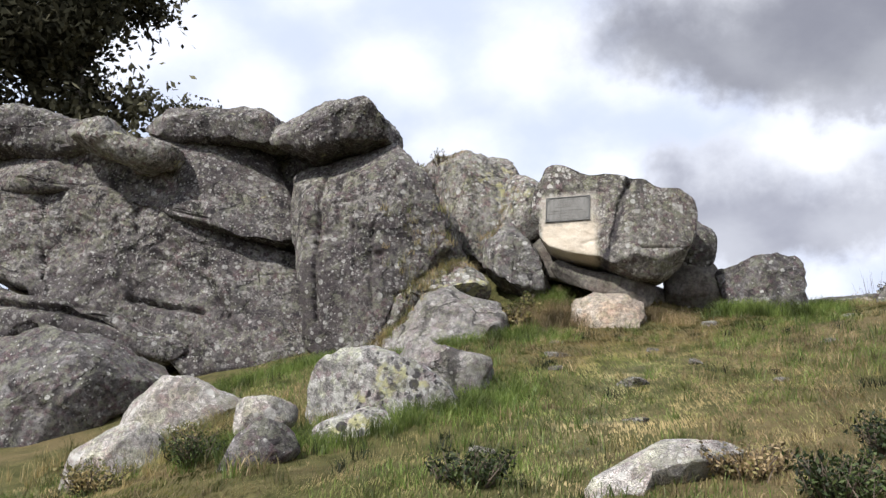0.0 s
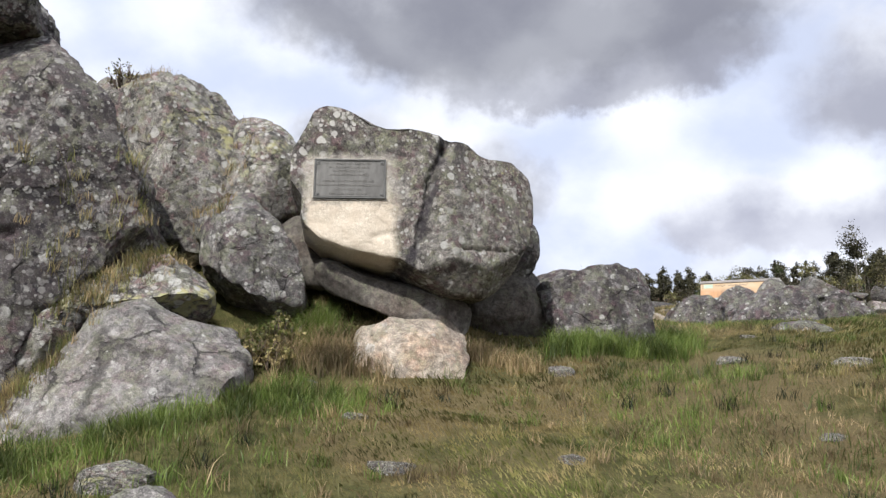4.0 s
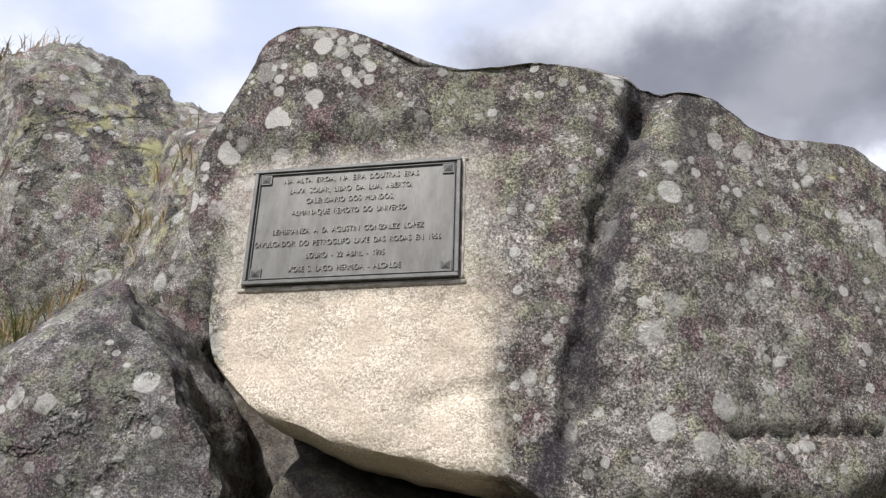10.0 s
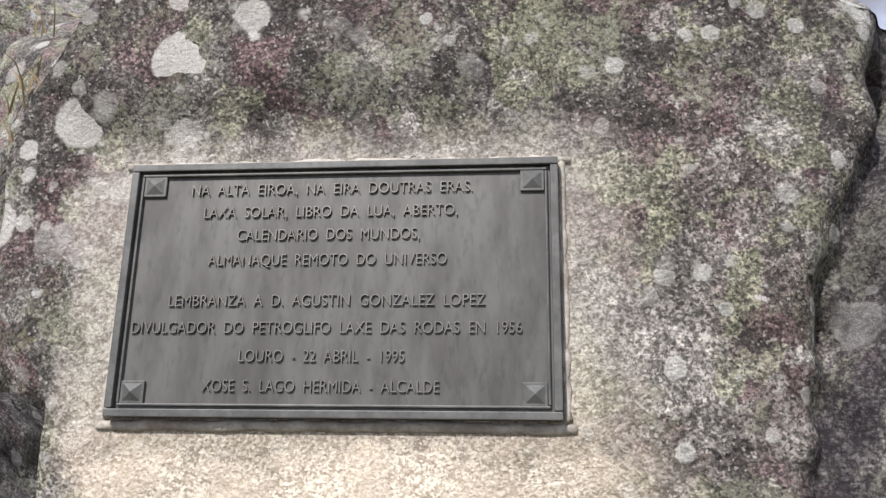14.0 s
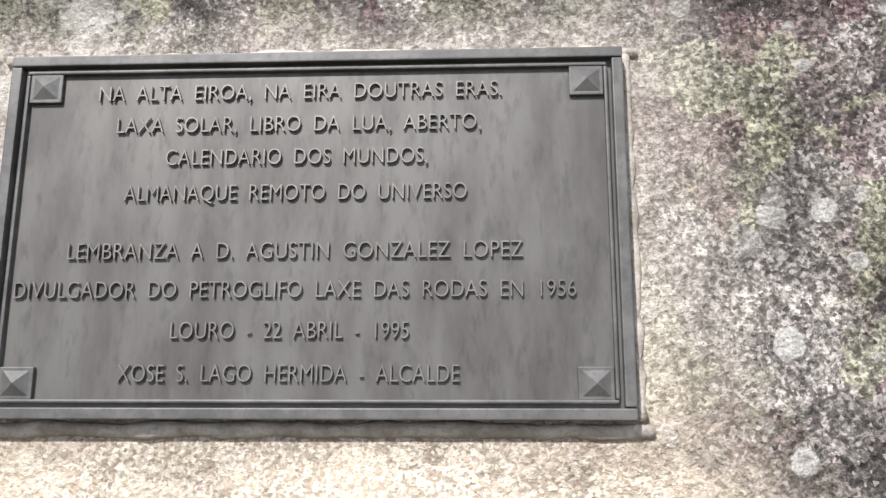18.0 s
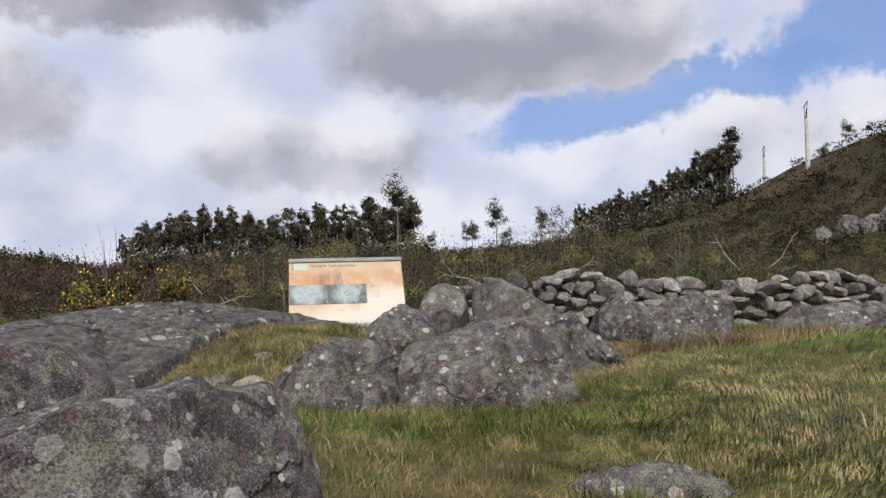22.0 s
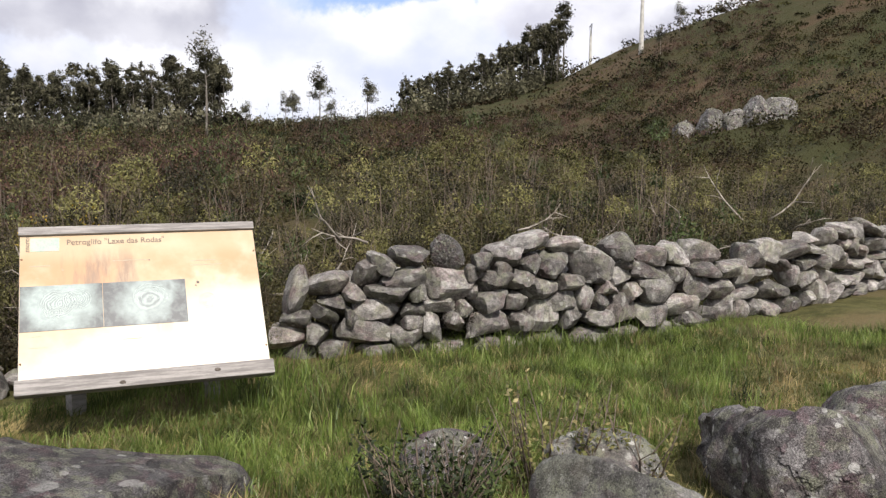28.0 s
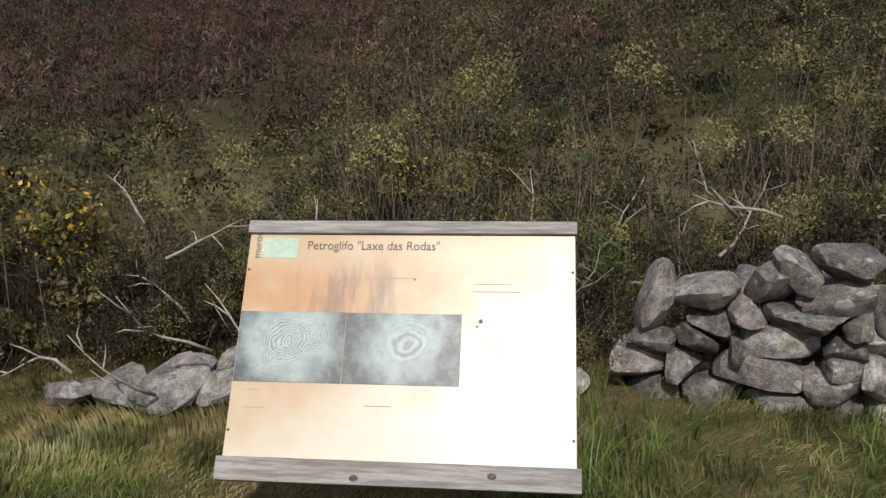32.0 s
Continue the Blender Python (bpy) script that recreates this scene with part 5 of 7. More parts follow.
rock("grass_stone", (4.1, 1.73, 0.74), 215, 35,
     [(-0.36, -0.02), (-0.24, 0.07), (-0.07, 0.12), (0.09, 0.11), (0.25, 0.06), (0.36, -0.03), (0.18, -0.26), (-0.18, -0.25)],
     0.1, 0.3, M_RIDGE, "low grey stone in the grass beside the path", seed=40, p=2.8, rough=0.05, res=0.02)
rock("grey_rock", (7.15, 4.81, 1.33), 225, 20,
     [(-0.24, 0.05), (-0.08, 0.12), (0.13, 0.08), (0.25, 0.02), (0.2, -0.28), (-0.03, -0.29), (-0.21, -0.24)],
     0.2, 0.5, M_RIDGE, "grey rock in grass near the wall", seed=41, p=2.9, facet=0.8, rough=0.08, res=0.03)
rock("grey_rock", (7.83, 4.62, 1.28), 225, 20,
     [(-0.39, 0.01), (-0.25, 0.15), (-0.02, 0.17), (0.37, 0.13), (0.31, -0.31), (-0.08, -0.34), (-0.33, -0.32)],
     0.2, 0.5, M_RIDGE, "grey rock with lichen in grass near the wall", seed=42, p=2.9, facet=0.8, rough=0.08, res=0.03)
rock("low_rock", (6.57, 6.17, 1.09), 215, 40,
     [(-0.21, 0.04), (-0.1, 0.11), (0.09, 0.1), (0.22, 0.02), (0.18, -0.26), (-0.2, -0.23)],
     0.08, 0.2, M_RIDGE, "flat rock just breaking the turf", seed=43, p=2.6, rough=0.03, res=0.025)
rock("low_rock", (6.96, 5.62, 1.12), 215, 40,
     [(-0.25, 0.06), (-0.07, 0.13), (0.09, 0.12), (0.24, 0.03), (0.27, -0.25), (-0.23, -0.25)],
     0.1, 0.2, M_RING, "rounded rock just breaking the turf", seed=44, p=2.6, rough=0.03, res=0.025)
rock("wedge_rock", (-0.69, 1.01, 2.1), 176, 14,
     [(-0.25, 0.47), (-0.01, 0.38), (0.16, 0.27), (0.32, 0.06), (0.31, -0.42), (-0.03, -0.62), (-0.3, -0.45), (-0.30, -0.08), (-0.28, 0.25)],
     0.2, 0.8, M_LICHEN, "lichened rock wedged between outcrop and plaque boulder", seed=61, p=3.4, rough=0.06, res=0.025)
# filler added behind the slab so that the hollow looks dark
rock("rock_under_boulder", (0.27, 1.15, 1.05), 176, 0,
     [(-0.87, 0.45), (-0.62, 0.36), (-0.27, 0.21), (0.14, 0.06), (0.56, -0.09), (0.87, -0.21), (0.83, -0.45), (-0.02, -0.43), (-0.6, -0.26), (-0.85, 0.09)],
     0.2, 0.6, M_SHADE, "added filler rock, coloured dark as the shade in the hollow beneath the boulder", seed=62, p=3.0, rough=0.06, res=0.04)
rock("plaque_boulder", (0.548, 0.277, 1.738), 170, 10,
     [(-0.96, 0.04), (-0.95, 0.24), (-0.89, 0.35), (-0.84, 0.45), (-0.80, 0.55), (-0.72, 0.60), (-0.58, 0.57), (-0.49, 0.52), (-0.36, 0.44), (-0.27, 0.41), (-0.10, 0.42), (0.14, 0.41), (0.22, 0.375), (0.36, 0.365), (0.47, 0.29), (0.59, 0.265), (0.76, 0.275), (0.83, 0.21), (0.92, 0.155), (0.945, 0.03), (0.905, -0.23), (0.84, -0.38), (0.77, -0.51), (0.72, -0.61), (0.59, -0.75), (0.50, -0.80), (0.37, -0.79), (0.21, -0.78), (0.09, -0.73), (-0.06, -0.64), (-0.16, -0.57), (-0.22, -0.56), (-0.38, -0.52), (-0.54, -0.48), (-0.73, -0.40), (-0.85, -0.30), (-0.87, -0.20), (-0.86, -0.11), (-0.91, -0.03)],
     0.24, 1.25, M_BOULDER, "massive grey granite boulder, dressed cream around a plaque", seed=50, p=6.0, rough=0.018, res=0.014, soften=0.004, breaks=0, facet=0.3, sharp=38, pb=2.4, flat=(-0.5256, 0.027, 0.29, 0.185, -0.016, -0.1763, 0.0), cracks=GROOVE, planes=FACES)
rock("rear_boulder", (1.37, 1.32, 1.46), 172, 6,
     [(-0.03, 0.4), (0.07, 0.27), (0.19, 0.2), (0.24, 0.07), (0.23, -0.1), (0.16, -0.26), (0.02, -0.37), (-0.12, -0.39), (-0.24, -0.11), (-0.2, 0.29)],
     0.28, 0.6, M_RIDGE, "dark rounded granite lobe behind the plaque boulder", seed=51, p=3.2, rough=0.03, res=0.025)

# ---------------------------------------------------------------- the tablet on the boulder
def tablet():
    t = new("plaque")
    w, h = PLQ_W, PLQ_H
    part("plate", box((w, 0.012, h), (0, 0, 0), 0.002), M_BRONZE, t)
    for name, size, at in (("rim_top", (w, 0.016, 0.009), (0, -0.006, h / 2 - 0.0045)), ("rim_bottom", (w, 0.016, 0.009), (0, -0.006, -h / 2 + 0.0045)),
                           ("rim_side", (0.009, 0.016, h - 0.02), (-w / 2 + 0.0045, -0.006, 0)), ("rim_side", (0.009, 0.016, h - 0.02), (w / 2 - 0.0045, -0.006, 0)),
                           ("inner_moulding", (w - 0.026, 0.006, 0.003), (0, -0.008, h / 2 - 0.014)),
                           ("inner_moulding", (w - 0.026, 0.006, 0.003), (0, -0.008, -h / 2 + 0.014)),
                           ("inner_moulding", (0.003, 0.006, h - 0.032), (-w / 2 + 0.014, -0.008, 0)),
                           ("inner_moulding", (0.003, 0.006, h - 0.032), (w / 2 - 0.014, -0.008, 0))):
        part(name, box(size, at, 0.0012), M_BRONZE_RIM, t)
    for sx in (-1, 1):
        for sz in (-1, 1):
            c = Vector((sx * (w / 2 - 0.030), -0.008, sz * (h / 2 - 0.028)))
            part("corner_square", box((0.028, 0.004, 0.026), c, 0.001), M_BRONZE_RIM, t)
            bm = bmesh.new()
            base = [bm.verts.new(c + Vector((x, -0.002, z))) for x, z in ((-0.011, -0.010), (0.011, -0.010), (0.011, 0.010), (-0.011, 0.010))]
            tip = bm.verts.new(c + Vector((0, -0.007, 0)))
            for i in range(4):
                bm.faces.new((base[i], base[(i + 1) % 4], tip))
            part("corner_stud", bm, M_BRONZE_RIM, t, "pyramid-headed stud")
    lines = (("NA ALTA EIROA, NA EIRA DOUTRAS ERAS.", 0.112, 0.68), ("LAXA SOLAR, LIBRO DA LUA, ABERTO,", 0.085, 0.61),
             ("CALENDARIO DOS MUNDOS,", 0.058, 0.435), ("ALMANAQUE REMOTO DO UNIVERSO", 0.029, 0.565),
             ("LEMBRANZA A D. AGUSTIN GONZALEZ LOPEZ", -0.017, 0.74), ("DIVULGADOR DO PETROGLIFO LAXE DAS RODAS EN 1956", -0.047, 0.905),
             ("LOURO - 22 ABRIL - 1995", -0.078, 0.38), ("XOSE S. LAGO HERMIDA - ALCALDE", -0.110, 0.54))
    for words, z, share in lines:
        me = text_mesh(words.replace(" ", "  "), 0.0200, 0.0010, M_LETTER, thin=0.00025)
        xs = [v.co.x for v in me.vertices]
        k = 0.97 * share * w / (max(xs) - min(xs))
        me.transform(Matrix.Diagonal((k, 1, 1, 1)))
        me.transform(Matrix.Translation((-0.012, -0.0080, z * 1.066 - 0.0065)) @ Matrix.Rotation(radians(90), 4, "X"))
        part("lettering", me, M_LETTER, t, "raised capital letters")
    # bed of mortar, uneven, round the plate
    rng = random.Random(4)
    for sx, sz, ln, vert in ((0, -1, w + 0.03, False), (0, 1, w + 0.03, False), (-1, 0, h, True), (1, 0, h, True)):
        n = 26
        pts, rad = [], []
        for i in range(n + 1):
            s = (i / n - 0.5) * ln
            j = rng.uniform(-0.0015, 0.0015)
            pts.append((sx * (w / 2 + 0.004) + j, 0.006, s) if vert else (s, 0.006, sz * (h / 2 + (0.008 if sz < 0 else 0.003)) + j))
            rad.append((0.0065 if sz < 0 else 0.006) * rng.uniform(0.8, 1.2))
        part("mortar_bead", mesh_of("mortar_bead", *tube(pts, rad, 8), M_MORTAR), M_MORTAR, t, "crumbling pale mortar")
    return tagged(t, "weathered grey bronze plaque with raised lettering, mortared to a boulder", "plaque")


# ---------------------------------------------------------------- the reading panel
def reading_panel():
    """Local x to the right, y up along the board, z out of the face; the origin is the middle of the board."""
    s = new("information_panel")
    w, h = SIGN_W, SIGN_H
    rail = 0.085 * h / 1.0
    part("board", box((w, h, 0.02), (0, 0, -0.012), 0.003), M_BOARD_BACK, s, "grey board behind the printed sheet")
    part("printed_sheet", box((w - 0.006, h - rail * 1.5, 0.004), (0, rail * 0.1, 0.002), 0.0), M_SHEET, s, "sun-bleached cream printed sheet with rust stains")
    part("top_rail", box((w + 0.012, rail * 0.62, 0.045), (0, h / 2 - rail * 0.31, 0.0), 0.006), M_WOOD, s, "weathered grey timber rail")
    bm = box((w + 0.03, rail, 0.05), (0, -h / 2 + rail * 0.5, 0.002), 0.006)
    part("bottom_rail", bm, M_WOOD, s, "weathered grey timber rail with knots")
    for kx, ky in ((-0.11, -0.02), (0.27, 0.005)):
        bm = bmesh.new()
        bmesh.ops.create_uvsphere(bm, u_segments=12, v_segments=6, radius=1.0)
        bmesh.ops.scale(bm, vec=(0.017, 0.012, 0.004), verts=bm.verts)
        bmesh.ops.translate(bm, vec=(kx * w, -h / 2 + rail * 0.5 + ky, 0.027), verts=bm.verts)
        part("knot", bm, M_KNOT, s)
    y0, y1 = h * (0.5 - 0.37), h * (0.5 - 0.64)
    for name, x0, x1, mat in (("photograph", -0.496, -0.175, M_PHOTO_A), ("photograph", -0.173, 0.17, M_PHOTO_B)):
        ph = part(name, box(((x1 - x0) * w, y0 - y1, 0.002), ((x0 + x1) / 2 * w, (y0 + y1) / 2, 0.006), 0.0), mat, s, "faded grey-green photograph of carved rings in rock")
        cx, cy = (x0 + x1) / 2 * w, (y0 + y1) / 2
        if mat is M_PHOTO_A:
            rings = [(cx + 0.06 * w, cy + 0.045, r, 0.0, 6.283) for r in (0.012, 0.022, 0.032, 0.042, 0.052, 0.062)]
            rings += [(cx - 0.03 * w, cy - 0.03, r, 0.0, 6.283) for r in (0.010, 0.020, 0.030, 0.040)]
        else:
            rings = [(cx + 0.02 * w, cy + 0.035, r, -0.6, 3.9) for r in (0.042, 0.062, 0.08)] + [(cx + 0.02 * w, cy + 0.035, 0.014, 0.0, 6.283)]
        for x, y, r, a0, a1 in rings:
            n = 28
            pts = [(x + r * 1.15 * math.cos(a0 + (a1 - a0) * i / n), y + r * math.sin(a0 + (a1 - a0) * i / n), 0.0072) for i in range(n + 1)]
            part("ring", mesh_of("ring", *tube(pts, [0.0015] * (n + 1), 4), M_PALE_INK), M_PALE_INK, ph)
    for r in (0.012, 0.024, 0.036, 0.048):
        pts = [(0.26 * w + r * math.cos(a * 0.25), 0.5 * (y0 + y1) + r * math.sin(a * 0.25) - 0.01, 0.0045) for a in range(26)]
        part("drawing_line", mesh_of("drawing_line", *tube(pts, [0.0012] * 26, 4), M_GREY_INK), M_GREY_INK, s)
    part("logo_patch", box((0.115 * w, 0.085 * h, 0.0016), (-0.40 * w, 0.39 * h, 0.0048), 0.0), M_MINT, s, "pale green printed patch")
    me = text_mesh("Petroglifo \"Laxe das Rodas\"", 0.050 * h, 0.0006, M_INK, "LEFT", 0.94)
    me.transform(Matrix.Translation((-0.315 * w, 0.384 * h, 0.0056)))
    part("title_lettering", me, M_INK, s, "dark sans-serif title")
    me = text_mesh("muros", 0.036 * h, 0.0006, M_INK, "LEFT", 1.15)
    me.transform(Matrix.Translation((-0.462 * w, 0.345 * h, 0.0056)) @ Matrix.Rotation(radians(90), 4, "Z"))
    part("side_lettering", me, M_INK, s)
    rng = random.Random(8)
    for x0, x1, ya, yb, rows in ((-0.46, -0.36, 0.255, 0.25, 1), (-0.13, 0.03, 0.27, 0.26, 1), (-0.46, -0.40, -0.17, -0.19, 1), (-0.46, -0.39, -0.235, -0.24, 1), (-0.1, 0.0, -0.22, -0.23, 1), (0.2, 0.34, 0.25, 0.19, 2)):
        for i in range(rows):
            y = ya + (yb - ya) * i / rows
            ln = (x1 - x0) * rng.uniform(0.75, 1.0)
            part("faded_line_of_print", box((ln * w, 0.0045, 0.0008), ((x0 + ln / 2) * w, y * h, 0.0043), 0.0), M_FADED, s)
    # a scar where the sheet has peeled
    for px, py, rr in ((0.225, 0.105, 0.009), (0.025, 0.265, 0.004), (0.215, 0.085, 0.005)):
        bm = bmesh.new()
        bmesh.ops.create_circle(bm, cap_ends=True, segments=9, radius=rr)
        bmesh.ops.translate(bm, vec=(px * w, py * h, 0.0049), verts=bm.verts)
        part("peeled_scar", bm, M_INK, s)
    for sx in (-1, 1):
        for y in (0.3, -0.32):
            bm = bmesh.new()
            bmesh.ops.create_cone(bm, cap_ends=True, segments=10, radius1=0.006, radius2=0.004, depth=0.006)
            bmesh.ops.translate(bm, vec=(sx * (w / 2 - 0.012), y * h, 0.007), verts=bm.verts)
            part("screw", bm, M_RUST, s, "rusty screw head")
    return s

# ---------------------------------------------------------------- placing the plaque and the reading panel
PLQ_W, PLQ_H = 0.520, 0.306
tb = tablet()
tb.matrix_world = Matrix.Translation((0.034, 0.168, 1.763)) @ Matrix.Rotation(radians(-9.8), 4, "X")

SIGN_W, SIGN_H = 1.315, 1.03
panel = reading_panel()
_x = Vector((1.185, -0.555, 0.017)).normalized()
_u = Vector((0.213, 0.56, 0.825)).normalized()
_u = (_u - _x * _u.dot(_x)).normalized()
_n = _x.cross(_u)
panel.matrix_world = Matrix((( _x.x, _u.x, _n.x, 6.255), (_x.y, _u.y, _n.y, 8.245), (_x.z, _u.z, _n.z, 1.556), (0, 0, 0, 1)))
tagged(panel, "weathered lectern information panel, sun-bleached cream, on timber posts", "information sign")
inv = panel.matrix_world.inverted()
for sx in (-0.30, 0.30):
    for p in (panel.matrix_world @ Vector((sx * SIGN_W, 0.44 * SIGN_H, -0.12)),):
        g0 = float(ground_z(p.x, p.y)) - 0.15
        bm = box((0.09, 0.09, p.z - g0), (0, 0, 0), 0.006)
        ob = part("post", bm, M_WOOD, panel, "weathered square timber post")
        ob.matrix_local = inv @ Matrix.Translation((p.x, p.y, (p.z + g0) / 2))


# ---------------------------------------------------------------- dry-stone wall
def stone_mesh(seed, k=5, planes=11):
    """An angular field stone about one metre across, to be scaled."""
    rng = np.random.default_rng(seed)
    bm = bmesh.new()
    bmesh.ops.create_cube(bm, size=1.0)
    bmesh.ops.subdivide_edges(bm, edges=bm.edges[:], cuts=k - 1, use_grid_fill=True)
    off = Vector(rng.uniform(-50, 50, 3))
    pw = rng.uniform(3.2, 6.5)
    cuts = []
    for i in range(planes):
        n = Vector(rng.normal(size=3)).normalized()
        cuts.append((n, rng.uniform(0.70, 1.0)))
    for v in bm.verts:
        c = v.co * 2
        n = (abs(c.x) ** pw + abs(c.y) ** pw + abs(c.z) ** pw) ** (1 / pw)
        c = c / n
        c *= 1.04 + 0.14 * noise.noise(c * 0.9 + off) + 0.05 * noise.noise(c * 2.6 + off)
        for n, h in cuts:
            e = c.dot(n) - h
            if e > 0:
                c = c - n * e * 0.98
        v.co = c * 0.5
    me = bpy.data.meshes.new("stone")
    bm.to_mesh(me)
    bm.free()
    me.materials.append(M_WALLSTONE)
    me.polygons.foreach_set("use_smooth", [True] * len(me.polygons))
    me.set_sharp_from_angle(angle=radians(22))
    return me


WALL = [(7.38, 8.84), (7.62, 8.66), (8.1, 8.26), (8.65, 7.93), (9.25, 7.62), (10.0, 7.28), (11.0, 6.95), (12.6, 6.62), (15.0, 6.4), (18.0, 6.1)]
STONES = [stone_mesh(300 + i) for i in range(14)]


def along(line, s):
    for a, b in zip(line, line[1:]):
        d = math.hypot(b[0] - a[0], b[1] - a[1])
        if s <= d:
            return a[0] + (b[0] - a[0]) * s / d, a[1] + (b[1] - a[1]) * s / d, math.atan2(b[1] - a[1], b[0] - a[0])
        s -= d
    return line[-1][0], line[-1][1], math.atan2(line[-1][1] - line[-2][1], line[-1][0] - line[-2][0])


# the end of the wall, course by course: place along it, height, length, thickness and tilt of each stone
FOOT = [(0.24, 1.08, 0.30, 0.16, 0), (0.45, 1.11, 0.16, 0.13, 0), (0.82, 1.12, 0.41, 0.18, 5), (1.14, 1.07, 0.29, 0.14, 0), (1.34, 1.13, 0.17, 0.20, 0), (1.51, 1.17, 0.16, 0.12, 15), (1.77, 1.15, 0.34, 0.18, -15), (2.04, 1.12, 0.2, 0.18, 0),
        (2.24, 1.19, 0.25, 0.22, 0), (2.50, 1.16, 0.20, 0.18, 0), (2.75, 1.13, 0.22, 0.14, 0), (2.78, 1.26, 0.13, 0.16, 0), (2.98, 1.20, 0.30, 0.22, 0), (3.32, 1.13, 0.38, 0.20, 0), (3.72, 1.05, 0.26, 0.18, 0)]
SECOND = [(0.30, 1.22, 0.21, 0.12, 0), (0.50, 1.25, 0.22, 0.10, 28), (0.70, 1.24, 0.12, 0.10, 0), (0.89, 1.28, 0.34, 0.14, 0), (1.20, 1.18, 0.20, 0.10, 0), (1.18, 1.27, 0.18, 0.11, -20), (1.39, 1.32, 0.33, 0.13, 5), (1.58, 1.27, 0.12, 0.12, 20), (1.80, 1.32, 0.33, 0.13, -18),
          (2.02, 1.30, 0.18, 0.14, 0), (2.21, 1.38, 0.28, 0.17, 0), (2.41, 1.30, 0.26, 0.17, 0), (2.64, 1.32, 0.14, 0.20, 10), (2.84, 1.39, 0.16, 0.12, 0), (3.10, 1.33, 0.2, 0.14, 0), (3.62, 1.19, 0.33, 0.16, 0)]
THIRD = [(0.58, 1.34, 0.24, 0.12, 10), (0.73, 1.40, 0.17, 0.12, 20), (0.99, 1.40, 0.34, 0.12, 0), (1.22, 1.40, 0.12, 0.12, 0), (1.46, 1.45, 0.39, 0.21, 8), (1.83, 1.46, 0.25, 0.15, 0), (1.66, 1.40, 0.10, 0.10, 0), (2.06, 1.49, 0.22, 0.14, -10),
         (2.48, 1.44, 0.34, 0.13, 0), (2.74, 1.47, 0.16, 0.12, 0), (2.96, 1.45, 0.30, 0.17, -10), (3.37, 1.33, 0.48, 0.22, 5), (3.82, 1.36, 0.30, 0.22, 35)]
FOURTH = [(0.30, 1.42, 0.34, 0.14, -68), (0.52, 1.48, 0.32, 0.14, -12), (0.82, 1.56, 0.19, 0.19, 25), (1.11, 1.52, 0.32, 0.14, -10), (1.66, 1.54, 0.14, 0.12, 0), (1.90, 1.57, 0.14, 0.12, 0), (2.12, 1.61, 0.15, 0.15, 0), (2.33, 1.58, 0.27, 0.20, 0),
          (2.69, 1.59, 0.35, 0.24, 10), (3.00, 1.56, 0.18, 0.10, 0), (3.26, 1.49, 0.40, 0.15, 0), (3.55, 1.47, 0.24, 0.16, 0), (3.90, 1.49, 0.34, 0.14, 0)]
CROWN = [(0.93, 1.64, 0.20, 0.12, 38), (1.15, 1.67, 0.28, 0.13, 0), (1.72, 1.63, 0.15, 0.12, 0), (1.92, 1.66, 0.30, 0.17, -10), (2.12, 1.75, 0.30, 0.14, -12), (2.44, 1.74, 0.26, 0.12, -5), (2.97, 1.68, 0.22, 0.20, -30), (3.29, 1.62, 0.38, 0.14, 10), (3.56, 1.62, 0.26, 0.17, 0), (3.86, 1.62, 0.40, 0.18, 0)]
LAID = 3.95


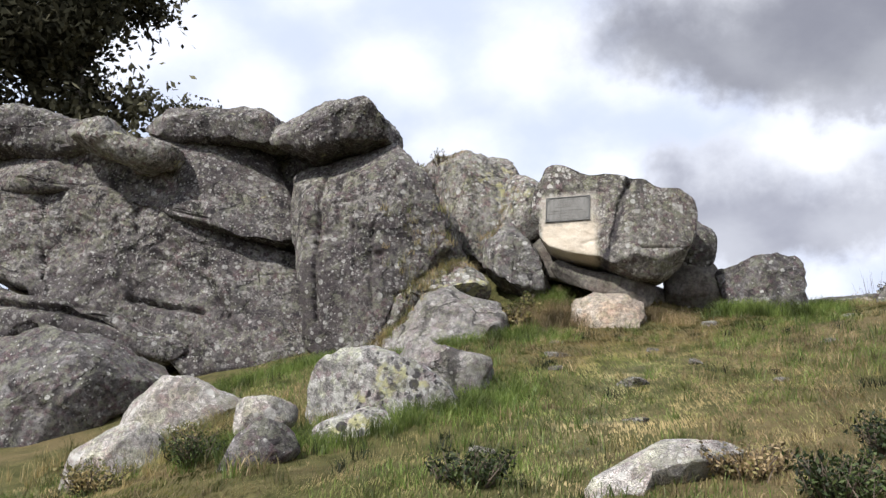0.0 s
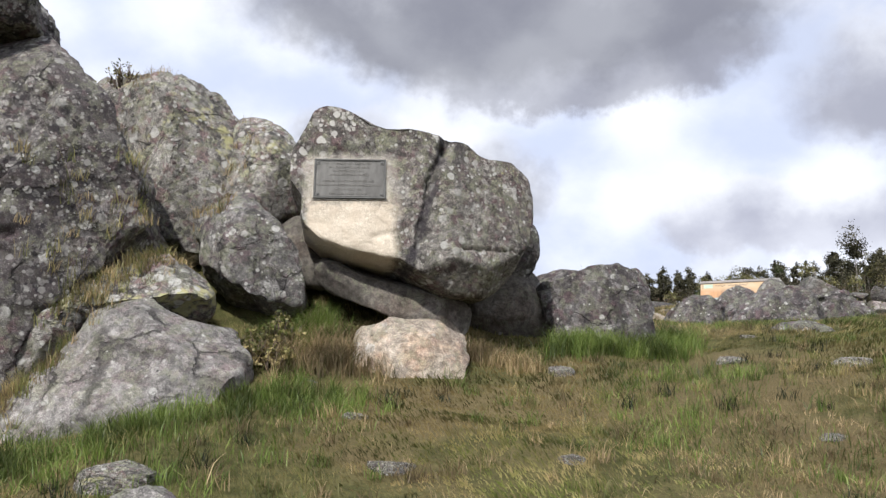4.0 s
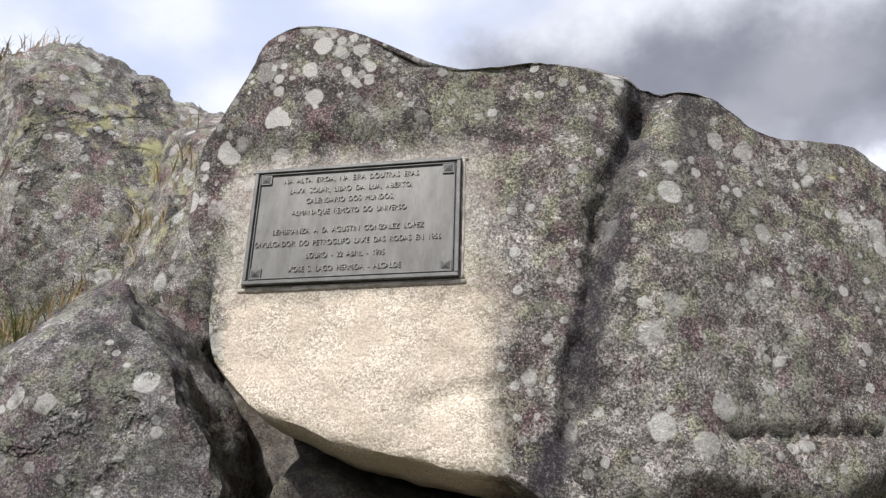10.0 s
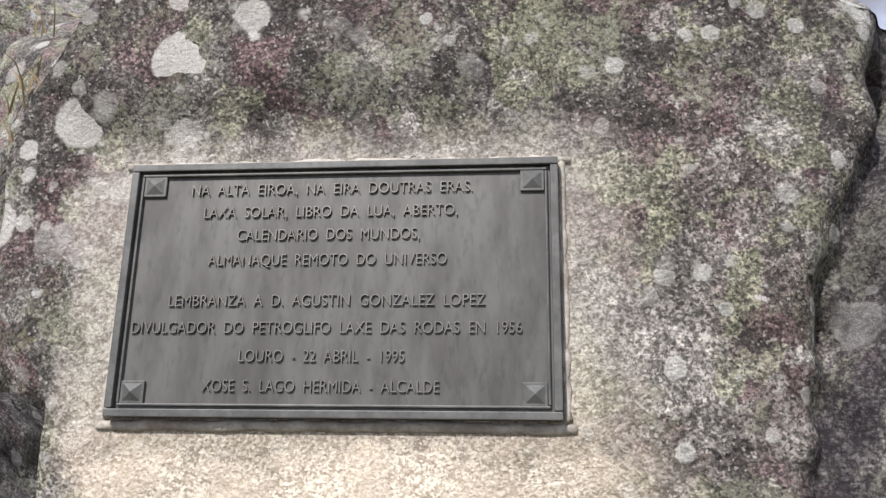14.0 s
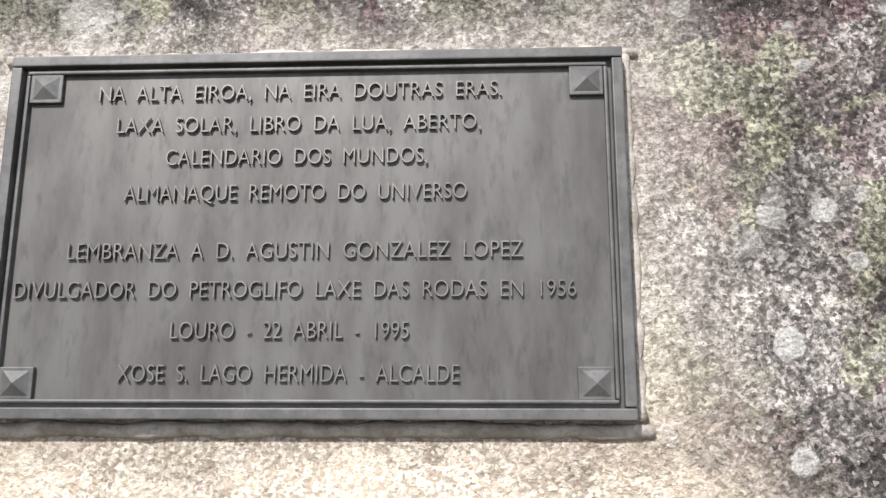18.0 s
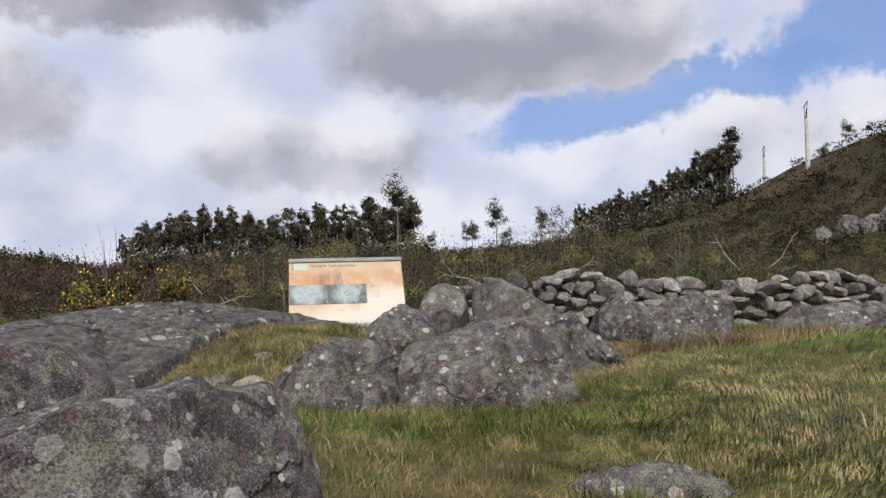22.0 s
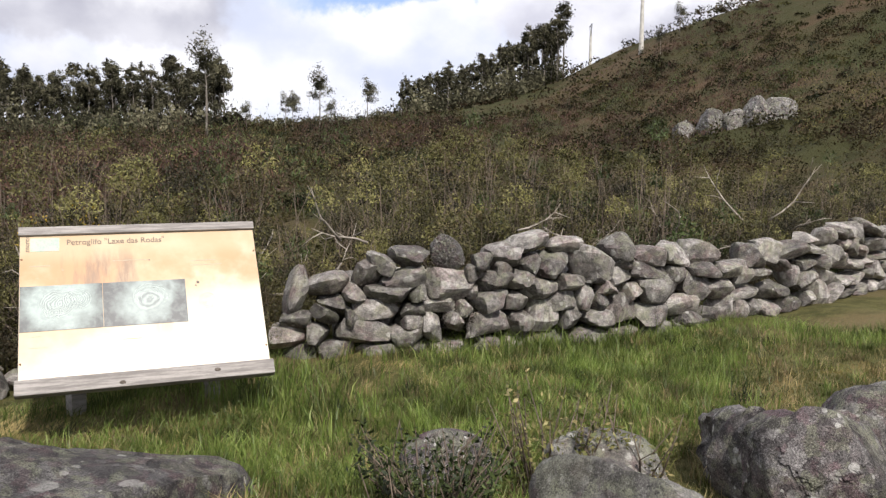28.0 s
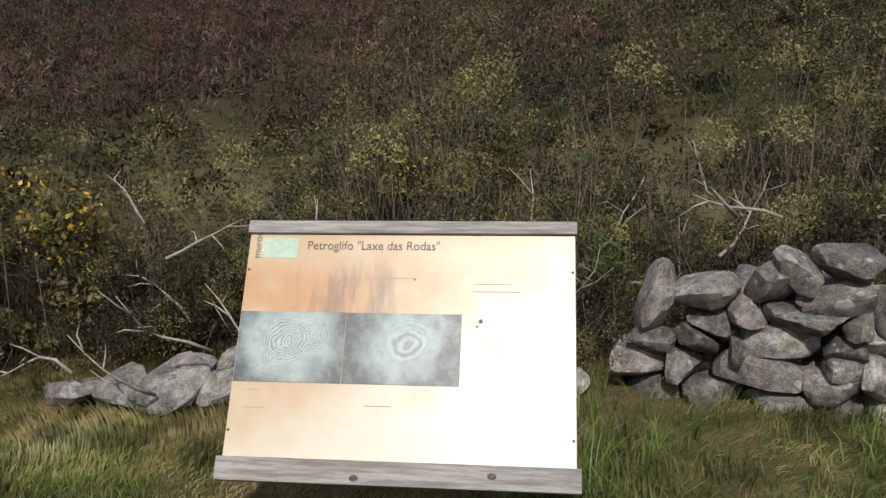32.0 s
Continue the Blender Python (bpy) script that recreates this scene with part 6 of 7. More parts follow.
def dry_wall():
    w = new("dry_stone_wall")
    x0, y0, a0 = along(WALL, 0)
    w.location = (x0, y0, float(ground_z(x0, y0)))
    rng = random.Random(11)
    home = w.matrix_basis.inverted()

    def lay(s, z, ln, hh, tilt, off, deep, mesh=None, label=""):
        x, y, a = along(WALL, s)
        ob = part("stone", mesh or STONES[rng.randrange(14)], M_WALLSTONE, w, label)
        m = Matrix.Translation((x - math.sin(a) * off, y + math.cos(a) * off, z)) @ Matrix.Rotation(a + rng.gauss(0, 0.08), 4, "Z") @ Matrix.Rotation(radians(rng.gauss(0, 5)), 4, "X") @ Matrix.Rotation(radians(tilt), 4, "Y")
        flip = Matrix.Rotation(math.pi * rng.randrange(2), 4, "Z") @ Matrix.Rotation(math.pi * rng.randrange(2), 4, "X")
        ob.matrix_local = home @ m @ Matrix.Diagonal((ln, deep, hh, 1)) @ flip
    for course in (FOOT, SECOND, THIRD, FOURTH, CROWN):
        for s, z, ln, hh, tilt in course:
            lay(s, z, ln * 1.07, hh * 1.16, tilt + rng.gauss(0, 2), 0.10 + rng.uniform(-0.025, 0.025), rng.uniform(0.26, 0.34))
    s = 0.2
    while s < LAID:
        x, y, a = along(WALL, s)
        ln = rng.uniform(0.22, 0.36)
        lay(s + ln / 2, float(ground_z(x, y)) + 0.03, ln * 1.05, rng.uniform(0.14, 0.20), rng.gauss(0, 4), 0.13, 0.3)
        s += ln
    dark = stone_mesh(333)
    dark.materials.clear()
    dark.materials.append(M_RIDGE)
    lay(1.47, 1.67, 0.29, 0.27, 24, 0.12, 0.22, dark, "dark upright stone on the wall top")
    total = sum(math.hypot(b[0] - a[0], b[1] - a[1]) for a, b in zip(WALL, WALL[1:]))
    # the back of that end, and the rest of the wall
    tops = {}
    for course in range(11):
        s = 0.42 + 0.07 * (course % 2) + 0.05 * course
        while s < total:
            ln = rng.choice((rng.uniform(0.14, 0.22), rng.uniform(0.24, 0.42))) * (1.15 if s > LAID else 1.0)
            hh = rng.choice((rng.uniform(0.09, 0.13), rng.uniform(0.13, 0.21)))
            k0 = int(s / 0.08)
            span = range(k0, int((s + ln) / 0.08) + 1)
            base = sum(tops.get(k, 0.0) for k in span) / len(span)
            behind = s + ln / 2 < LAID
            limit = 0.60 if behind else 0.66 + 0.10 * math.sin(s * 1.3)
            if base < limit - 0.06:
                x, y, a = along(WALL, s + ln / 2)
                z = float(ground_z(x, y)) - 0.05 + base + hh / 2
                tilt = rng.gauss(0, 7) if base < 0.4 else rng.gauss(0, 18)
                if rng.random() < 0.14:
                    tilt += rng.choice((-38, 38))
                lay(s + ln / 2, z, ln * 1.05, hh * 1.22, tilt, 0.36 if behind else 0.08 + rng.uniform(-0.03, 0.03), rng.uniform(0.26, 0.36))
                for k in span:
                    tops[k] = base + hh
            s += ln * 0.98
    return tagged(w, "tumbledown dry-stone wall of lichened grey granite", "stone wall", kind="structure")


dry_wall()

# fallen wall stones to the other side of the panel
rng6 = random.Random(5)
for x, y, s in ((5.15, 9.85, 0.34), (5.4, 9.75, 0.42), (5.66, 9.7, 0.36), (5.5, 9.9, 0.34), (5.85, 9.7, 0.4), (5.75, 9.85, 0.3), (4.9, 9.9, 0.28), (6.1, 9.65, 0.3), (6.9, 8.95, 0.3), (7.25, 8.85, 0.28)):
    ob = new("fallen_stone", STONES[rng6.randrange(14)])
    ob.matrix_world = Matrix.Translation((x, y, float(ground_z(x, y)) + 0.06)) @ Euler((rng6.gauss(0, 0.2), rng6.gauss(0, 0.2), rng6.uniform(0, 6))).to_matrix().to_4x4() @ Matrix.Diagonal((s, s * 0.8, s * 0.55, 1))
    tagged(ob, "grey stone fallen from the wall, half in grass", "stone", "fallen stones")

# stones that break the turf
for x, y, s in ((1.18, -3.03, 0.26), (1.34, -3.9, 0.22), (0.36, -1.84, 0.24), (1.2, -1.86, 0.16), (2.99, 0.6, 0.3), (3.62, 0.05, 0.34), (-0.84, -2.02, 0.42), (0.15, -0.95, 0.2),
                (1.9, -4.6, 0.2), (0.6, -4.7, 0.18), (2.6, -1.6, 0.16), (1.6, -2.4, 0.13), (3.2, -1.2, 0.2), (0.55, -2.7, 0.12), (2.2, -2.9, 0.14), (3.31, 4.2, 0.24), (3.74, 4.5, 0.16), (1.55, 0.1, 0.26), (0.95, -5.6, 0.2), (2.7, -4.2, 0.16), (2.9, 1.75, 0.2), (3.5, 1.5, 0.14)):
    ob = new("turf_stone", stone_mesh(int(1000 + 100 * x + 37 * y), 5))
    ob.data.materials.clear()
    ob.data.materials.append(M_LICHEN)
    ob.matrix_world = Matrix.Translation((x, y, float(turf_z([x], [y])[0]) - 0.05 * s)) @ Euler((rng6.gauss(0, 0.1), rng6.gauss(0, 0.1), rng6.uniform(0, 6))).to_matrix().to_4x4() @ Matrix.Diagonal((s, s * 0.75, s * 0.42, 1))
    tagged(ob, "grey stone breaking through the turf", "stone", "turf stones")


# ---------------------------------------------------------------- the bare rock sheet before the panel
SHEET_TOP = spline_surface([(4.3, 7.1, 1.45), (3.6, 7.1, 1.45), (5.0, 6.85, 1.36), (5.7, 6.6, 1.19), (2.7, 7.1, 1.32), (1.8, 6.9, 1.21), (2.8, 4.7, 1.11), (3.3, 5.0, 1.16), (3.7, 5.5, 1.26), (4.2, 5.95, 1.31),
                            (4.8, 6.35, 1.29), (1.8, 5.2, 1.10), (2.6, 5.8, 1.24), (3.4, 6.2, 1.36), (4.3, 7.8, 1.22), (3.0, 7.9, 1.15), (5.3, 7.2, 1.15), (2.4, 4.1, 0.98), (1.4, 4.4, 0.95), (0.6, 5.6, 1.0), (0.8, 7.2, 1.02), (1.8, 7.8, 1.05)])


def rock_sheet():
    rim = [(0.4, 5.0), (1.7, 4.1), (2.5, 3.8), (2.95, 4.25), (3.3, 4.75), (3.6, 5.25), (4.05, 5.8), (4.6, 6.15), (5.1, 6.25), (5.6, 6.35), (6.0, 6.5), (5.7, 6.95), (5.3, 7.4), (4.8, 7.9), (4.0, 8.2), (2.8, 8.2), (1.6, 8.0), (0.5, 7.4), (0.1, 6.2)]
    cx, cy = 3.2, 6.1
    nu, nr = 220, 74
    rad = outline_radius([(x - cx, y - cy) for x, y in rim], nu, 0.012)
    V = [(cx, cy)]
    for j in range(1, nr + 1):
        f = (j / nr) ** 0.85
        for k in range(nu):
            a = 2 * math.pi * k / nu
            r = rad[k] * f * (1 + 0.05 * noise.noise(Vector((math.cos(a) * 5, math.sin(a) * 5, 2.0))))
            V.append((cx + r * math.cos(a), cy + r * math.sin(a)))
    V = np.array(V)
    z = SHEET_TOP(V[:, 0], V[:, 1])
    edge = np.concatenate(([0.0], np.repeat(np.arange(1, nr + 1) / nr, nu)))
    lines = [(1.6, 5.2, 3.4, 5.6, 0.05, 0.05), (2.6, 5.9, 4.4, 6.15, 0.035, 0.03), (2.9, 4.6, 3.1, 6.3, 0.03, 0.035), (3.9, 5.9, 4.1, 6.9, 0.025, 0.03), (4.3, 6.2, 5.6, 6.3, 0.03, 0.025), (2.1, 4.3, 3.0, 4.9, 0.04, 0.05)]
    for i, (x, y) in enumerate(V):
        q = Vector((x * 1.2 + y * 0.3, y * 3.2 - x * 0.5, 4.0))
        z[i] += 0.035 * noise.fractal(q, 0.9, 2.0, 5) - 0.03 * abs(noise.noise(q * 1.7)) + 0.012 * noise.fractal(q * 5.0, 0.8, 2.0, 3)
    for x0, y0, x1, y1, wd, dp in lines:
        ex, ey = x1 - x0, y1 - y0
        t = np.clip(((V[:, 0] - x0) * ex + (V[:, 1] - y0) * ey) / (ex * ex + ey * ey), 0, 1)
        d = np.hypot(V[:, 0] - x0 - t * ex, V[:, 1] - y0 - t * ey)
        d = d + 0.06 * np.array([noise.noise(Vector((x * 3, y * 3, 7))) for x, y in V])
        z -= dp * np.exp(-(d / wd) ** 2)
    z = z - 0.32 * smooth(0.90, 1.0, edge) ** 1.5
    verts = [(x, y, h) for (x, y), h in zip(V, z)]
    base = 1 + (nr - 1) * nu
    under = len(verts)
    verts += [(x, y, h - 0.3) for x, y, h in verts[base:base + nu]]
    faces = [(0, 1 + k, 1 + (k + 1) % nu) for k in range(nu)]
    for j in range(nr - 1):
        a, b = 1 + j * nu, 1 + (j + 1) * nu
        faces += [(a + k, b + k, b + (k + 1) % nu, a + (k + 1) % nu) for k in range(nu)]
    faces += [(base + k, under + k, under + (k + 1) % nu, base + (k + 1) % nu) for k in range(nu)]
    faces.append(tuple(under + k for k in reversed(range(nu))))
    me = mesh_of("rock_sheet", verts, faces, M_SHEETROCK)
    me.set_sharp_from_angle(angle=radians(40))
    tagged(new("rock_sheet", me), "broad domed sheet of bare grey granite before the panel", "rock")


rock_sheet()

# ---------------------------------------------------------------- grass
def scatter(rng, n, x0, x1, y0, y1):
    return rng.uniform(x0, x1, n), rng.uniform(y0, y1, n)


def patchy(x, y, f, seed):
    return np.array([noise.noise(Vector((a * f + seed, b * f, seed * 1.7))) for a, b in zip(x, y)])


def lay_grass(name, n, area, mat, h0, h1, w, seed, keep=None, f=0.6, label="", lean=0.5):
    rng = np.random.default_rng(seed)
    x, y = scatter(rng, n, *area)
    if keep is not None:
        m = patchy(x, y, f, seed) + rng.normal(0, 0.12, n) > keep
        x, y = x[m], y[m]
    z = turf_z(x, y) - 0.006
    h = rng.uniform(h0, h1, len(x)) * (1 + 0.5 * patchy(x, y, 1.4, seed + 3))
    ob = new(name, grass_mesh(name, np.stack((x, y, z), 1), h, np.full(len(x), w) * rng.uniform(0.6, 1.4, len(x)), mat, seed, lean))
    tagged(ob, label, "grass", kind="stuff")


lay_grass("short_grass", 215000, (-3.2, 5.5, -8.6, 4.5), M_GRASS, 0.014, 0.038, 0.007, 1, label="short mixed green and straw-coloured turf grass", lean=1.1)
lay_grass("short_grass", 120000, (2.2, 10.5, 1.0, 9.2), M_GRASS, 0.014, 0.045, 0.007, 2, label="short mixed green and straw-coloured turf grass", lean=1.1)
lay_grass("short_grass", 24000, (2.4, 7.4, 8.9, 10.6), M_GRASS, 0.03, 0.09, 0.008, 12, label="rough grass behind the panel", lean=0.5)
lay_grass("green_grass", 40000, (-3.0, 3.5, -6.5, 0.3), M_LUSH, 0.035, 0.10, 0.005, 3, 0.18, label="tufts of lush green grass", lean=0.9)
lay_grass("green_grass", 84000, (4.0, 11.0, 5.5, 9.0), M_LUSH, 0.04, 0.12, 0.005, 4, -0.16, label="lush green grass before the stone wall", lean=0.8)
lay_grass("dry_grass", 46000, (-3.0, 6.0, -8.0, 4.5), M_STRAW, 0.015, 0.06, 0.0028, 5, 0.02, f=1.3, label="dry straw-coloured grass tufts", lean=0.9)
lay_grass("dry_grass", 30000, (3.0, 10.0, 2.0, 6.6), M_STRAW, 0.015, 0.07, 0.0028, 6, 0.0, f=1.3, label="dry straw-coloured grass tufts", lean=0.9)
lay_grass("rough_grass", 40000, (4.5, 14.0, -7.0, 4.0), M_LUSH, 0.02, 0.08, 0.010, 7, label="rough hillside grass", lean=0.9)
lay_grass("tall_grass", 9000, (6.6, 11.5, 6.9, 8.8), M_LUSH, 0.12, 0.26, 0.007, 8, 0.0, label="tall grass at the wall foot", lean=0.7)


def lay_tufts(name, n, area, mat, h0, h1, seed, label, blades=30, spread=0.035, keep=-0.2):
    """Separate tufts that stand out of the turf."""
    rng = np.random.default_rng(seed)
    x, y = scatter(rng, n, *area)
    m = patchy(x, y, 0.9, seed) + rng.normal(0, 0.2, n) > keep
    x, y = x[m], y[m]
    k = rng.uniform(0.5, 1.3, len(x))
    c = np.stack((x, y, turf_z(x, y) - 0.008), 1)
    p = np.repeat(c, blades, 0)
    p[:, :2] += rng.normal(size=(len(p), 2)) * spread * np.repeat(k, blades)[:, None]
    h = rng.uniform(h0, h1, len(p)) * np.repeat(k, blades)
    tagged(new(name, grass_mesh(name, p, h, rng.uniform(0.003, 0.006, len(p)), mat, seed, 0.9)), label, "grass", kind="stuff")


for i, (n, mat, h0, h1, label) in enumerate(((900, M_GRASS, 0.04, 0.12, "mixed grass tufts in the turf"), (520, M_STRAW, 0.04, 0.12, "straw-coloured grass tufts in the turf"), (420, M_LUSH, 0.05, 0.15, "green grass tufts in the turf"), (160, M_BROOM, 0.04, 0.12, "dark rushy tufts in the turf"))):
    lay_tufts("grass_tufts", n, (-3.0, 5.5, -8.4, 3.2), mat, h0, h1, 210 + i, label)
    lay_tufts("grass_tufts", n // 2, (4.6, 10.5, 4.8, 8.4), mat, h0, h1, 220 + i, label)


# ---------------------------------------------------------------- scrub behind the wall
def make_bush(name, seed, radius, height, leaves, leaf, width, mat, label, flowers=0, low=-0.7):
    (sv, sf), q, tone = bush_parts(seed, radius, height, leaves, leaf, width, 30, low)
    b = new(name)
    part("branchwork", mesh_of("branchwork", sv, sf, M_STEM), M_STEM, b)
    part("foliage", cards("foliage", tone, q, mat), mat, b)
    if flowers:
        rng = np.random.default_rng(seed + 9)
        c = q[rng.integers(0, len(q), flowers)].mean(1)
        c = c[c[:, 2] > height * 0.45]
        part("blossom", cards("blossom", None, leaf_quads(rng, c + rng.normal(size=c.shape) * 0.03, 0.034, 0.026), M_FLOWER), M_FLOWER, b, "small yellow flowers")["kind"] = "stuff"
    return tagged(b, label, "bush")


def drop(ob, x, y, turn, scale=1.0, first=False):
    m = Matrix.Translation((x, y, float(ground_z(x, y)) - 0.08)) @ Matrix.Rotation(turn, 4, "Z")
    if first:
        ob.matrix_basis = m @ Matrix.Diagonal((scale, scale, scale, 1))
        return ob
    c = copy_thing(ob, m)
    c.scale = (scale, scale, scale)
    return c


rng7 = random.Random(21)
gorse = [make_bush("gorse_bush", 40 + i, 0.85, 1.35, 11000, 0.034, 0.013, M_GORSE, "dense brownish-green gorse bush with bare twigs below", low=(-0.7, 0.15, -0.4)[i]) for i in range(3)]
broom = make_bush("broom_bush", 60, 0.7, 1.5, 4000, 0.09, 0.012, M_BROOM, "dark green broom bush")
bloom = make_bush("flowering_gorse", 70, 0.72, 1.45, 8000, 0.05, 0.02, M_GORSE, "rounded gorse bush dotted with yellow flowers", flowers=2600)
used = {}


def plant(b, x, y, k):
    first = b.name not in used
    used[b.name] = 1
    drop(b, x, y, rng7.uniform(0, 6.28), k, first)


# the hedge behind the wall: two ranks close to it, more higher up
for rank, d0, d1, step in ((0, 0.75, 1.1, 0.62), (1, 1.5, 2.2, 0.85), (2, 2.8, 4.6, 0.95)):
    s_ = -1.4
    while s_ < 10.5:
        d = rng7.uniform(d0, d1)
        if s_ < 0:
            x, y, a = 7.62 + s_ * 0.9, 8.9 - s_ * 0.25, radians(-20)
        else:
            x, y, a = along(WALL, s_)
        plant(rng7.choice(gorse * 3 + [broom]), x - math.sin(a) * d, y + math.cos(a) * d, rng7.uniform(0.72, 1.08) * (1.0, 1.1, 1.15)[rank])
        s_ += step * rng7.uniform(0.7, 1.3)
# the scrub behind the panel and beside it
for i in range(20):
    plant(rng7.choice(gorse * 3 + [broom]), 3.1 + 0.2 * i + rng7.uniform(-0.15, 0.15), rng7.uniform(10.4, 11.0), rng7.uniform(0.55, 0.85) * (0.55 if i < 9 else 1.0))
for i in range(22):
    plant(rng7.choice(gorse * 2 + [broom]), rng7.uniform(0.5, 7.4), rng7.uniform(11.0, 12.6), rng7.uniform(0.3, 0.5))
for i in range(16):
    plant(rng7.choice(gorse + [broom]), rng7.uniform(-2.0, 6.5), rng7.uniform(12.6, 16.0), rng7.uniform(0.25, 0.4))
for i in range(34):
    plant(rng7.choice(gorse * 2 + [broom]), rng7.uniform(-2.0, 6.0), rng7.uniform(11.2, 14.4), rng7.uniform(0.28, 0.45))
for x, y, k in ((7.75, 9.3, 0.55), (7.35, 9.15, 0.5), (6.95, 9.4, 0.6), (7.6, 9.55, 0.7), (6.5, 9.6, 0.6), (7.15, 9.75, 0.8)):
    plant(gorse[int(10 * x) % 3], x, y, k)
for x, y, k in ((4.4, 10.7, 1.15), (4.15, 10.4, 0.55), (7.3, 11.2, 1.0)):
    plant(bloom, x, y, k)


# bleached dead branches among the bushes
def dead_branch(x, y, z, az, rise, length, seed):
    rng = np.random.default_rng(seed)
    p = np.array((0.0, 0.0, 0.0))
    d = np.array((math.sin(math.radians(az)), math.cos(math.radians(az)), rise))
    d /= np.linalg.norm(d)
    pts, rad, pieces = [p], [0.011], []
    for i in range(5):
        d = d + rng.normal(size=3) * 0.22
        d /= np.linalg.norm(d)
        p = p + d * length / 5
        pts.append(p)
        rad.append(0.011 * (1 - 0.16 * (i + 1)))
        if i in (1, 2, 3):
            e = d + rng.normal(size=3) * 0.7
            e /= np.linalg.norm(e)
            pieces.append(tube([p, p + e * length * 0.16, p + e * length * 0.28 + rng.normal(size=3) * 0.03], [0.006, 0.004, 0.0015], 5))
    pieces.append(tube(pts, rad, 6))
    ob = new("dead_branch", mesh_of("dead_branch", *joined(pieces), M_DEADWOOD))
    ob.location = (x, y, z)
    tagged(ob, "bleached dead branch among the gorse", "branch", "dead branches")


for i, (x, y, z, az, rise, ln) in enumerate(((8.2, 9.2, 1.0, 60, 1.0, 1.2), (8.35, 9.15, 1.55, 75, 0.45, 0.9), (7.6, 9.7, 1.5, 330, 1.2, 0.8), (7.75, 9.6, 1.4, 40, 1.6, 0.9), (7.5, 9.6, 1.2, 10, 2.2, 1.0),
                                             (5.6, 9.6, 1.2, 280, 0.6, 0.8), (5.9, 9.5, 1.1, 300, 1.4, 0.7), (6.2, 9.8, 1.3, 350, 1.5, 0.8), (5.3, 9.6, 1.0, 250, 0.7, 0.7), (9.4, 9.0, 1.3, 50, 1.3, 0.9),
                                             (10.8, 8.6, 1.5, 20, 1.8, 0.9), (11.0, 8.5, 1.5, 80, 1.2, 0.8), (7.9, 9.3, 0.95, 300, 1.3, 1.0), (8.0, 9.4, 0.95, 100, 1.6, 1.0), (4.9, 9.8, 1.1, 320, 0.9, 0.7), (12.4, 8.2, 1.6, 30, 1.8, 0.9))):
    dead_branch(x, y, z - 0.1, az, rise * 0.6, ln * 0.85, 500 + i)
for i in range(26):
    s_ = rng7.uniform(-2.5, 6.0)
    x, y, a = along(WALL, max(s_, 0.0))
    d = rng7.uniform(0.35, 0.75)
    if s_ < 0:
        x, y = x + s_, y - 0.45 * s_
    x, y = x - math.sin(a) * d, y + math.cos(a) * d
    dead_branch(x, y, float(ground_z(x, y)) + rng7.uniform(0.1, 0.9), rng7.uniform(0, 360), rng7.uniform(0.1, 0.9), rng7.uniform(0.4, 0.8), 600 + i)


# ---------------------------------------------------------------- hillside
def hillside(name, n, r0, r1, a0, a1, leaf, size, per, mat, seed, label, wave=None, slim=0.48, up=0.3, tall=0.8):
    """Domed clumps of scrub, each a shell of small leaves, thicker at the top."""
    rng = np.random.default_rng(seed)
    r = np.sqrt(rng.uniform(r0 * r0, r1 * r1, n))
    a = np.radians(rng.uniform(a0, a1, n))
    x, y = 3 + r * np.sin(a), 1 + r * np.cos(a)
    if wave is not None:
        m = patchy(x, y, 0.06, seed) + rng.normal(0, 0.07, n) > wave
        x, y = x[m], y[m]
    s = size * np.clip(rng.lognormal(-0.30, 0.42, len(x)), 0.32, 1.8)
    c = np.repeat(np.stack((x, y, ground_z(x, y)), 1), per, 0)
    k = np.repeat(s, per)[:, None]
    d = rng.normal(size=c.shape)
    d[:, 2] = np.abs(d[:, 2])
    d /= np.linalg.norm(d, axis=1, keepdims=True)
    d *= rng.uniform(0.55, 1.0, len(d))[:, None] ** 0.5 * rng.uniform(0.8, 1.15, len(d))[:, None] * np.array((0.75, 0.75, tall))
    q = leaf_quads(rng, c + d * k, leaf, leaf * slim, up)
    tagged(new(name, cards(name, np.repeat(rng.uniform(0, 1, len(x)), per), q, mat)), label, "scrub", kind="stuff")


hillside("hillside_scrub", 1000, 12.5, 30, -30, 100, 0.062, 0.75, 170, M_HEATH, 31, "mixed brown and green scrub on the hillside")
hillside("hillside_scrub", 2300, 28, 60, -30, 100, 0.13, 0.85, 90, M_HEATH, 37, "mixed brown and green scrub on the hillside", tall=0.7)
hillside("hillside_scrub", 3800, 56, 125, -34, 100, 0.24, 1.2, 44, M_HEATH, 32, "mixed brown and green scrub on the far hillside", tall=0.6)
hillside("hillside_scrub", 700, 120, 190, -40, 16, 0.5, 2.0, 50, M_HEATH, 42, "olive scrub on the low ridge in the distance")
hillside("bracken_stand", 2600, 16, 50, -26, 33, 0.16, 0.75, 60, M_BRACKEN, 33, "russet stand of leafless bracken and birch scrub", -0.12, 0.16, 1.3, 1.2)
hillside("bracken_stand", 1000, 24, 70, 36, 66, 0.17, 0.75, 60, M_BRACKEN, 38, "russet bracken on the upper slope", 0.06, 0.16, 1.2, 0.9)
hillside("broom_stand", 420, 13, 55, 2, 95, 0.13, 1.05, 140, M_BROOM, 34, "dark green broom on the hillside", 0.08, 0.2, 1.6, 1.2)
hillside("gorse_stand", 800, 13, 46, 16, 95, 0.07, 0.85, 170, M_GORSE, 39, "olive gorse bushes on the hillside", -0.08, 0.5, 0.3, 0.9)
